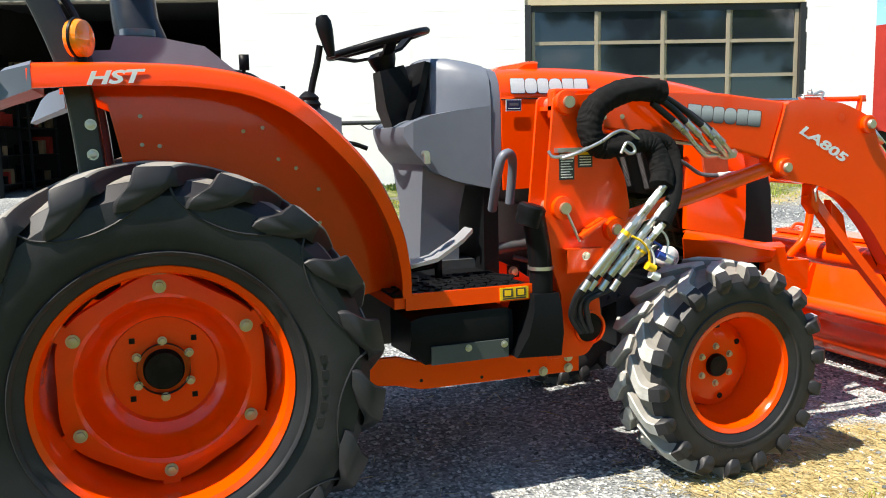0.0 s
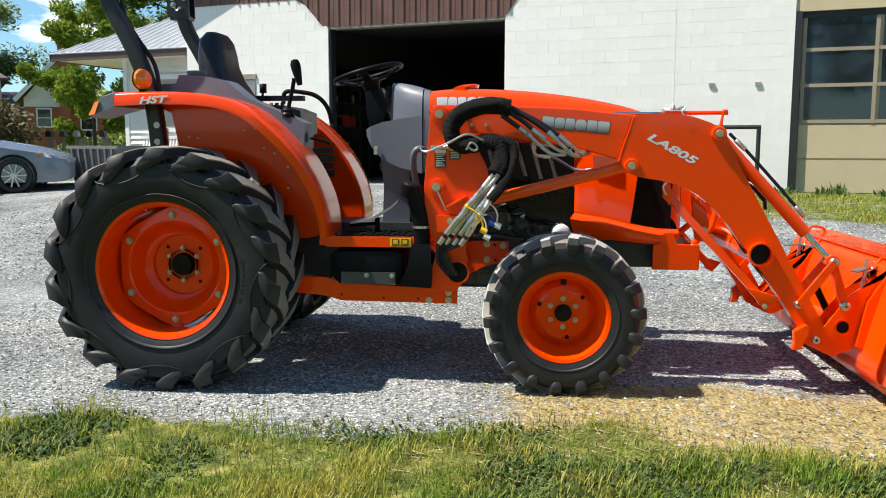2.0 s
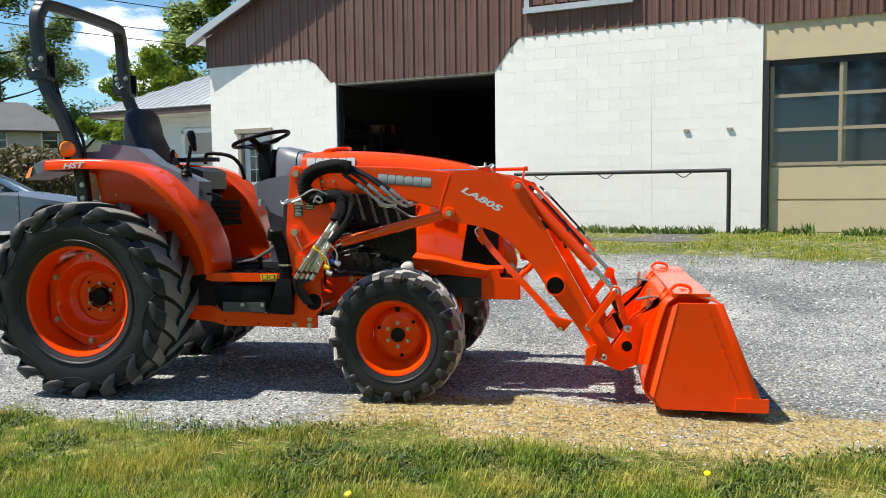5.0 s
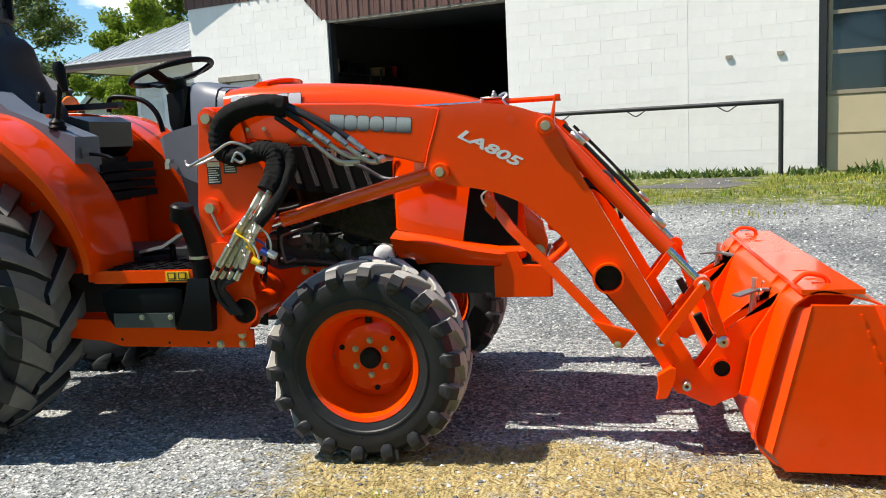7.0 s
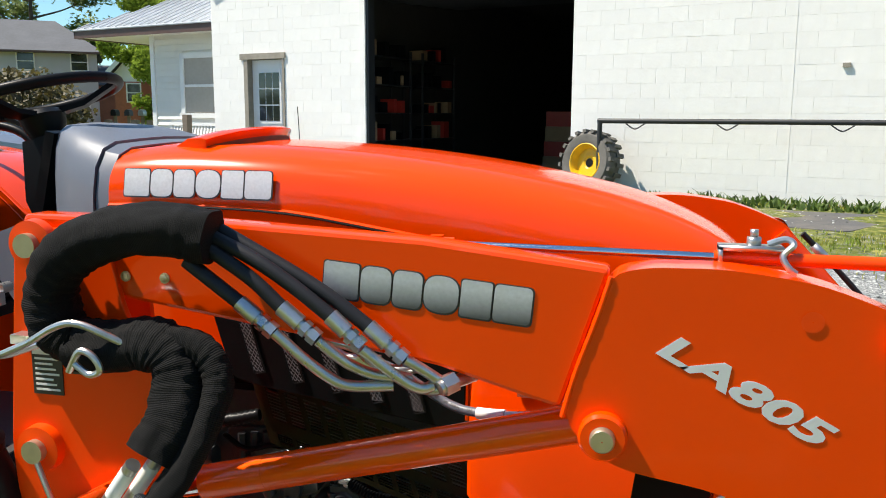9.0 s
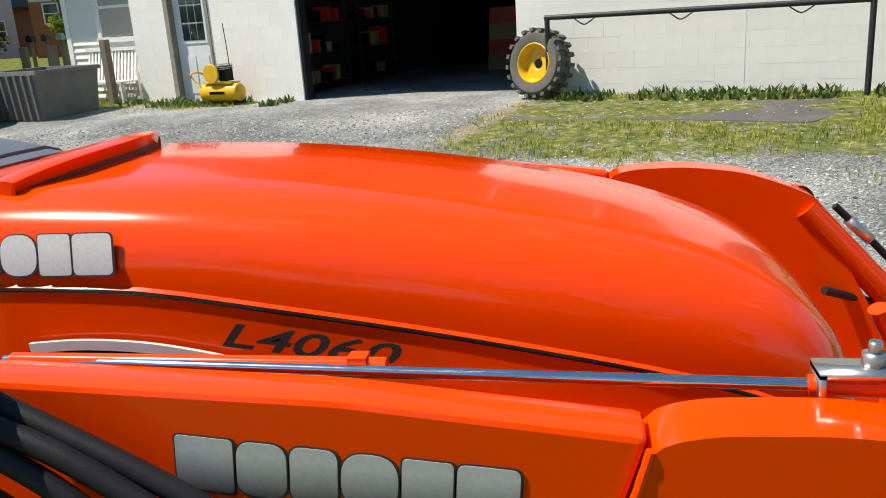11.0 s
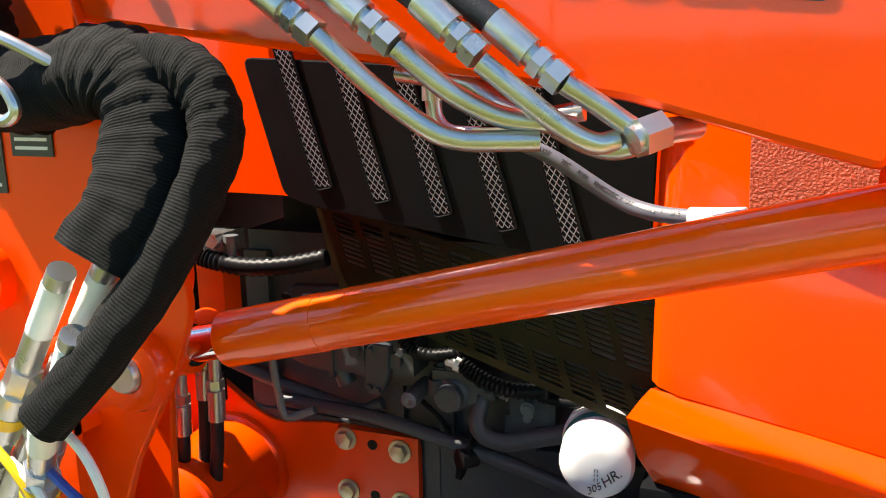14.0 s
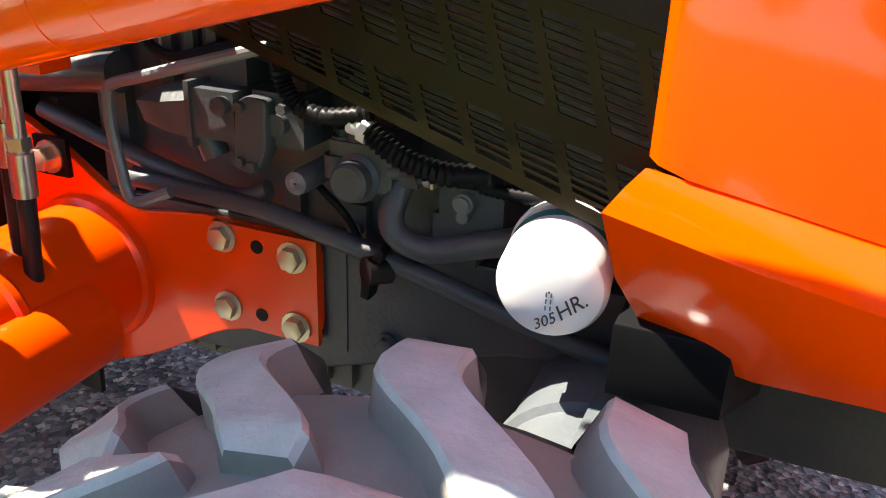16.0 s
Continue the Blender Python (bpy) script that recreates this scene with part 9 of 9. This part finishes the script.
# -- trees
def tree(name, label, x, y, height, spread, leaf_n, leaf_size, mat, seed, trunk=0.16, low=0.28, clumps=46):
    r = random.Random(seed)
    t = thing(name, label, "tree", at=on_ground(x, y, r.uniform(0, 360)))
    tips, limbs = [], []
    top = Vector((r.uniform(-0.3, 0.3), r.uniform(-0.3, 0.3), height * 0.82))
    stem = smooth_path([(0, 0, -0.2), (r.uniform(-0.1, 0.1), r.uniform(-0.1, 0.1), height * 0.3), (top.x * 0.6, top.y * 0.6, height * 0.58), top], 4)
    limbs.append(sweep(stem, circle(trunk, 8), radius=lambda i, k: max(0.12, 1 - 0.88 * i / (len(stem) - 1))))
    for b in range(13):
        f = low + (0.92 - low) * b / 12
        o = stem[min(int(f * (len(stem) - 1)), len(stem) - 2)]
        a = b * 2.4 + r.uniform(-0.4, 0.4)
        ln = spread * (1.05 - 0.62 * abs(f - 0.45)) * r.uniform(0.75, 1.1)
        e = o + Vector((math.cos(a) * ln, math.sin(a) * ln, ln * r.uniform(0.25, 0.7)))
        mid = o.lerp(e, 0.5) + Vector((0, 0, -0.06 * ln))
        pts = smooth_path([o, mid, e], 4)
        limbs.append(sweep(pts, circle(trunk * 0.36, 6), radius=lambda i, k: max(0.15, 1 - i / 9)))
        tips += [mid.lerp(e, q) + Vector((r.gauss(0, 0.22), r.gauss(0, 0.22), r.gauss(0, 0.2))) * spread * 0.35 for q in (0.1, 0.45, 0.8, 1.05)]
    part("trunk", join(*limbs), BARK, t)
    verts, faces = [], []
    while len(tips) < clumps:
        tips.append(r.choice(tips) + Vector((r.gauss(0, 0.3), r.gauss(0, 0.3), r.gauss(0, 0.3))))
    sizes = [spread * r.uniform(0.13, 0.27) for _ in tips]
    for _ in range(leaf_n):
        i = r.randrange(len(tips))
        d = Vector((r.gauss(0, 1), r.gauss(0, 1), r.gauss(0, 0.75)))
        d = d.normalized() * r.random() ** 0.45 * sizes[i]
        c = tips[i] + d
        n1 = Vector((r.gauss(0, 1), r.gauss(0, 1), r.gauss(0, 1))).normalized()
        n2 = n1.orthogonal().normalized()
        s_ = leaf_size * r.uniform(0.6, 1.3)
        k = len(verts)
        verts += [c - n1 * s_, c + n2 * s_ * 0.55, c + n1 * s_, c - n2 * s_ * 0.55]
        faces.append((k, k + 1, k + 2, k + 3))
    from_lists("crown", verts, faces, mat, t)
    return t


trees = [tree("tree", "tall leafy tree with thin open spring foliage", -45.6, 58.0, 19.5, 6.6, 42000, 0.19, LEAF_DARK, 3, 0.28, 0.26, 130),
         tree("tree", "bright green young leafy tree behind the annex", -18.9, 33.9, 9.2, 2.4, 26000, 0.11, LEAF, 5, 0.10, 0.12, 90),
         tree("tree", "bright green leafy tree behind the annex roof", -16.9, 38.2, 13.2, 3.9, 36000, 0.14, LEAF, 8, 0.14, 0.15, 110),
         tree("tree", "tall leafy tree behind the grey house", -62.0, 62.0, 15.0, 6.0, 5000, 0.24, LEAF_DARK, 12)]
for k, (x, y, s_) in enumerate(((-34, -48, 1.3), (-12, -56, 1.6), (9, -52, 1.2), (24, -60, 1.5), (42, -50, 1.4), (-70, 20, 1.8), (60, -10, 1.6))):
    c = copy_thing(trees[k % 2 * 3], pose(x, y, 0, 0, 0, 50 * k) @ Matrix.Scale(s_, 4))


def shrub(label, x, y, rx, ry, rz, n, size, mat, seed):
    r = random.Random(seed)
    t = thing("shrub", label, "shrub", "shrubs by the road", at=on_ground(x, y, 20))
    verts, faces = [], []
    for _ in range(n):
        d = Vector((r.gauss(0, 1), r.gauss(0, 1), r.gauss(0, 1))).normalized() * r.random() ** 0.3
        bump = 1 + 0.22 * noise.noise(d * 2.5 + Vector((seed, 0, 0)))
        c = Vector((d.x * rx * bump, d.y * ry * bump, rz * 0.95 + d.z * rz * bump))
        n1 = Vector((r.gauss(0, 1), r.gauss(0, 1), r.gauss(0, 1))).normalized()
        n2 = n1.orthogonal().normalized()
        s_ = size * r.uniform(0.6, 1.3)
        k = len(verts)
        verts += [c - n1 * s_, c + n2 * s_ * 0.6, c + n1 * s_, c - n2 * s_ * 0.6]
        faces.append((k, k + 1, k + 2, k + 3))
    from_lists("foliage", verts, faces, mat, t)
    stems = [rod((0.2 * math.cos(k), 0.2 * math.sin(k), -0.1), (rx * 0.5 * math.cos(k), ry * 0.5 * math.sin(k), rz), 0.03, 6) for k in range(6)]
    part("stem", join(*stems), BARK, t)


shrub("dark bronze rounded shrub by the roadside", -15.2, 19.0, 2.1, 1.6, 1.22, 5000, 0.09, SHRUB_LEAF, 1)
shrub("dark bronze rounded shrub by the roadside", -19.8, 24.5, 2.2, 1.8, 1.0, 4000, 0.10, SHRUB_LEAF, 2)
shrub("clipped green hedge before the brick house", -21.5, 40.0, 2.6, 1.2, 0.7, 3500, 0.10, LEAF_DARK, 3)
shrub("clipped green hedge before the brick house", -17.0, 38.0, 1.6, 1.2, 0.8, 2500, 0.10, LEAF_DARK, 4)

# -- row of rural mailboxes
for k in range(5):
    mb = thing("mailbox", "dark rural mailbox on a timber post", "mailbox", "row of mailboxes", at=on_ground(-15.7 + 0.42 * k, 24.6 + 0.18 * k, 18))
    part("post", box(-0.05, 0.05, -0.05, 0.05, 0, 1.05, 0.005), WOOD, mb)
    part("box", moved(loft([[(-0.09, 0, 0), (-0.09, 0, 0.13), (-0.06, 0, 0.20), (0, 0, 0.225), (0.06, 0, 0.20), (0.09, 0, 0.13), (0.09, 0, 0)], [(-0.09, 0.48, 0), (-0.09, 0.48, 0.13), (-0.06, 0.48, 0.20), (0, 0.48, 0.225), (0.06, 0.48, 0.20), (0.09, 0.48, 0.13), (0.09, 0.48, 0)]], True, True), Matrix.Translation((0, -0.25, 1.05))), (BLACK_PAINT, DARK_STEEL, STEEL)[k % 3], mb)
for x, y in ((-11.6, 19.5), (-9.9, 17.6), (-13.5, 21.0)):
    pt = tagged(part("timber_post", box(-0.09, 0.09, -0.09, 0.09, -0.2, 0.95, 0.02), WOOD, None), "short grey timber bollard post", "post", "timber bollards")
    pt.matrix_basis = on_ground(x, y, 10)

# -- red truck past the workshop's end
truck = thing("truck", "red truck cab with a pale stripe and chrome rail", "truck", at=on_ground(15.6, 11.2, 100))
part("cab", loft([[(x, y, z) for x, y, z in ((-1.1, -1.1, 0.7), (1.1, -1.1, 0.7), (1.1, -1.1, 2.3), (0.9, -1.0, 2.9), (-0.9, -1.0, 2.9), (-1.1, -1.1, 2.3))], [(x, y, z) for x, y, z in ((-1.1, 1.2, 0.7), (1.1, 1.2, 0.7), (1.1, 1.2, 2.3), (0.9, 1.1, 2.9), (-0.9, 1.1, 2.9), (-1.1, 1.2, 2.3))]], True, True), RED_PAINT, truck)
part("side_window", box(1.09, 1.115, -0.6, 0.5, 1.75, 2.35, 0), glass("green_glass", (0.3, 0.5, 0.45)), truck)
part("stripe", box(1.10, 1.112, -1.05, 1.15, 1.25, 1.45, 0), LABEL_WHITE, truck)
part("chassis", box(-0.9, 0.9, -1.2, 5.5, 0.5, 0.72, 0.02), BLACK_PAINT, truck)
for s in (-1, 1):
    for y in (-0.3, 3.6):
        part("wheel", moved(lathe([(0.001, -0.12), (0.3, -0.12), (0.48, -0.13), (0.5, 0), (0.48, 0.13), (0.3, 0.12), (0.001, 0.12)], 28), Matrix.Translation((s * 0.95, y, 0.5)) @ Matrix.Rotation(radians(90), 4, "Z")), RUBBER, truck)

# -- overhead cables
for k, (dz, off) in enumerate(((0.0, 0.0), (0.75, 0.4), (-0.5, 0.8))):
    pts = [(-31 + off, -2.0, 7.9 + dz), (-21 + off, 10.5, 7.2 + dz), (-11.5 + off, 23.1, 7.0 + dz), (0.0 + off, 38.0, 7.6 + dz)]
    tagged(part("power_line", tube(pts, 0.016, 6), BLACK_PLASTIC, None), "thin black overhead cable against the sky", "cable", "overhead cables")

# -- distant woods and hills
verts, faces = [], []
r = random.Random(21)
for k in range(9000):
    a = r.uniform(0, 2 * math.pi)
    d = r.uniform(170, 260)
    h = (5.5 + 3.5 * noise.noise((math.cos(a) * 4, math.sin(a) * 4, 0.0))) * r.random() ** 0.6
    c = Vector((math.cos(a) * d, math.sin(a) * d, h * 1.0))
    n1 = Vector((r.gauss(0, 1), r.gauss(0, 1), r.gauss(0, 1))).normalized()
    n2 = n1.orthogonal().normalized()
    s_ = r.uniform(1.5, 3.2)
    i = len(verts)
    verts += [c - n1 * s_, c + n2 * s_, c + n1 * s_, c - n2 * s_]
    faces.append((i, i + 1, i + 2, i + 3))
tagged(from_lists("far_woods", verts, faces, LEAF_DARK), "distant belt of green woods on the horizon", "woods", kind="stuff")

# -- turf, straw, weeds and loose stone
def blades(name, label, category, area, n, h0, h1, w, mat, test, lean=0.5, seed=1, flat=False):
    r = random.Random(seed)
    verts, faces = [], []
    x0, x1, y0, y1 = area
    made = tries = 0
    while made < n and tries < n * 6:
        tries += 1
        x, y = r.uniform(x0, x1), r.uniform(y0, y1)
        q = test(x, y)
        if q <= 0 or r.random() > q:
            continue
        made += 1
        z = ground_z(x, y) - 0.003
        a = r.uniform(0, 2 * math.pi)
        h = r.uniform(h0, h1) * (0.6 + 0.8 * abs(noise.noise((x * 2.2, y * 2.2, 2.0))))
        dx, dy = math.cos(a), math.sin(a)
        k = len(verts)
        if flat:
            zz = z + 0.006 + r.uniform(0, 0.006)
            verts += [(x - dx * h - dy * w, y - dy * h + dx * w, zz), (x - dx * h + dy * w, y - dy * h - dx * w, zz), (x + dx * h + dy * w, y + dy * h - dx * w, zz + r.uniform(-0.003, 0.008)), (x + dx * h - dy * w, y + dy * h + dx * w, zz + 0.002)]
            faces.append((k, k + 1, k + 2, k + 3))
            continue
        ln = lean * r.uniform(0.2, 1.2) * h
        lx, ly = math.cos(a + 1.3) * ln, math.sin(a + 1.3) * ln
        verts += [(x - dx * w, y - dy * w, z), (x + dx * w, y + dy * w, z), (x + dx * w * 0.8 + lx * 0.4, y + dy * w * 0.8 + ly * 0.4, z + h * 0.6), (x - dx * w * 0.8 + lx * 0.4, y - dy * w * 0.8 + ly * 0.4, z + h * 0.6), (x + lx, y + ly, z + h)]
        faces += [(k, k + 1, k + 2, k + 3), (k + 3, k + 2, k + 4)]
    return tagged(from_lists(name, verts, faces, mat), label, category, kind="stuff")


blades("grass", "patchy yellow-green mown grass along the gravel", "grass", (-2.2, 6.5, -3.1, -0.9), 95000, 0.025, 0.085, 0.0022, GRASS, lambda x, y: cover(x, y)[1] * (0.05 + 1.7 * abs(noise.noise((x * 2.3, y * 2.3, 9.0))) + 0.5 * ease((-1.75 - y) / 0.5)), 0.7, 1)
blades("clover", "low dark green clover and weeds among the grass", "weeds", (-2.2, 6.5, -3.1, -1.2), 42000, 0.012, 0.045, 0.0065, WEED, lambda x, y: cover(x, y)[1] * max(0, 0.12 + noise.noise((x * 1.9, y * 1.9, 4.0)) * 2.6), 1.6, 2)
blades("straw_litter", "dry straw scattered on the gravel", "straw", (-0.5, 6.5, -1.9, 0.6), 9000, 0.015, 0.06, 0.0011, STRAW, lambda x, y: max(0.02, cover(x, y)[0]), 0, 3, True)


def near_wall(x, y):
    u, v = into_wall(x, y)
    if v > -0.05 or (-3.5 < u < 0.3 and -2.2 < v < -0.6):
        return 0.0
    return cover(x, y)[1] * max(0.08, 0.35 + 1.3 * noise.noise((x * 1.1, y * 1.1, 3.0)))


blades("grass", "rough grass along the workshop wall", "grass", (-9, 9.5, 3.0, 13.5), 60000, 0.03, 0.085, 0.005, GRASS, near_wall, 0.6, 4)


def wall_foot(x, y):
    u, v = into_wall(x, y)
    return 1.0 if -0.75 < v < -0.03 and (-3.4 < u < 6.5 or -10.8 < u < -7.6) and noise.noise((u * 1.4, 0.0, 1.0)) > -0.15 else 0.0


blades("weeds", "broad-leaved weeds at the foot of the wall", "weeds", (-6.5, 11.5, 6.5, 13.5), 7000, 0.03, 0.17, 0.020, WEED, wall_foot, 1.0, 5)

# dandelions in the grass
for x, y in ((3.55, -1.86), (2.1, -2.3), (4.4, -2.0)):
    d = thing("dandelion", "small yellow dandelion flower in the grass", "flower", "dandelions", at=on_ground(x, y))
    part("stem", rod((0, 0, 0), (0, 0, 0.06), 0.0015, 6), WEED, d)
    part("flower", moved(lathe([(0.001, -0.006), (0.012, -0.005), (0.016, 0.0), (0.008, 0.006), (0.001, 0.007)], 12), Matrix.Translation((0, 0, 0.065)) @ Matrix.Rotation(radians(-60), 4, "X")), YELLOW, d)


def stone_material():
    m = bpy.data.materials.new("crushed_stone")
    m.use_nodes = True
    n, l = m.node_tree.nodes, m.node_tree.links
    g, r = n.new("ShaderNodeNewGeometry"), n.new("ShaderNodeValToRGB")
    r.color_ramp.elements[0].color, r.color_ramp.elements[1].color = (0.06, 0.067, 0.07, 1), (0.62, 0.64, 0.62, 1)
    l.new(g.outputs["Random Per Island"], r.inputs["Fac"])
    l.new(r.outputs["Color"], n["Principled BSDF"].inputs["Base Color"])
    n["Principled BSDF"].inputs["Roughness"].default_value = 0.9
    return m


def stones(area, n, s0, s1, seed, name="gravel"):
    r = random.Random(seed)
    verts, faces = [], []
    x0, x1, y0, y1 = area
    for _ in range(n):
        x, y = r.uniform(x0, x1), r.uniform(y0, y1)
        st, gr = cover(x, y)
        if r.random() < gr * 1.3 or r.random() < st * 0.7:
            continue
        s_ = r.uniform(s0, s1) * r.uniform(0.6, 1.0)
        z = ground_z(x, y) + s_ * 0.15
        a = r.uniform(0, 6.28)
        ca, sa = math.cos(a), math.sin(a)
        ax, ay, az = s_ * r.uniform(0.8, 1.3), s_ * r.uniform(0.6, 1.0), s_ * r.uniform(0.45, 0.8)
        k = len(verts)
        for px, py, pz in ((1, 0.2, 0), (0.2, 1, 0.2), (-1, 0.1, 0.1), (-0.1, -1, 0), (0.25, 0.1, 1), (-0.2, 0, -1), (0.7, -0.6, 0.5)):
            px, py, pz = px * ax * r.uniform(0.8, 1.15), py * ay * r.uniform(0.8, 1.15), pz * az
            verts.append((x + px * ca - py * sa, y + px * sa + py * ca, z + pz))
        faces += [(k, k + 1, k + 4), (k + 1, k + 2, k + 4), (k + 2, k + 3, k + 4), (k + 3, k + 6, k + 4), (k + 6, k, k + 4), (k + 1, k, k + 5), (k + 2, k + 1, k + 5), (k + 3, k + 2, k + 5), (k, k + 6, k + 3, k + 5)]
    me_ob = from_lists(name, verts, faces, STONE)
    return tagged(me_ob, "loose grey crushed stone on the yard", "gravel", kind="stuff")


STONE = stone_material()
stones((-2.0, 5.5, -1.6, 2.2), 26000, 0.006, 0.014, 31)
stones((-6.0, 9.0, 2.2, 9.5), 22000, 0.010, 0.022, 32)
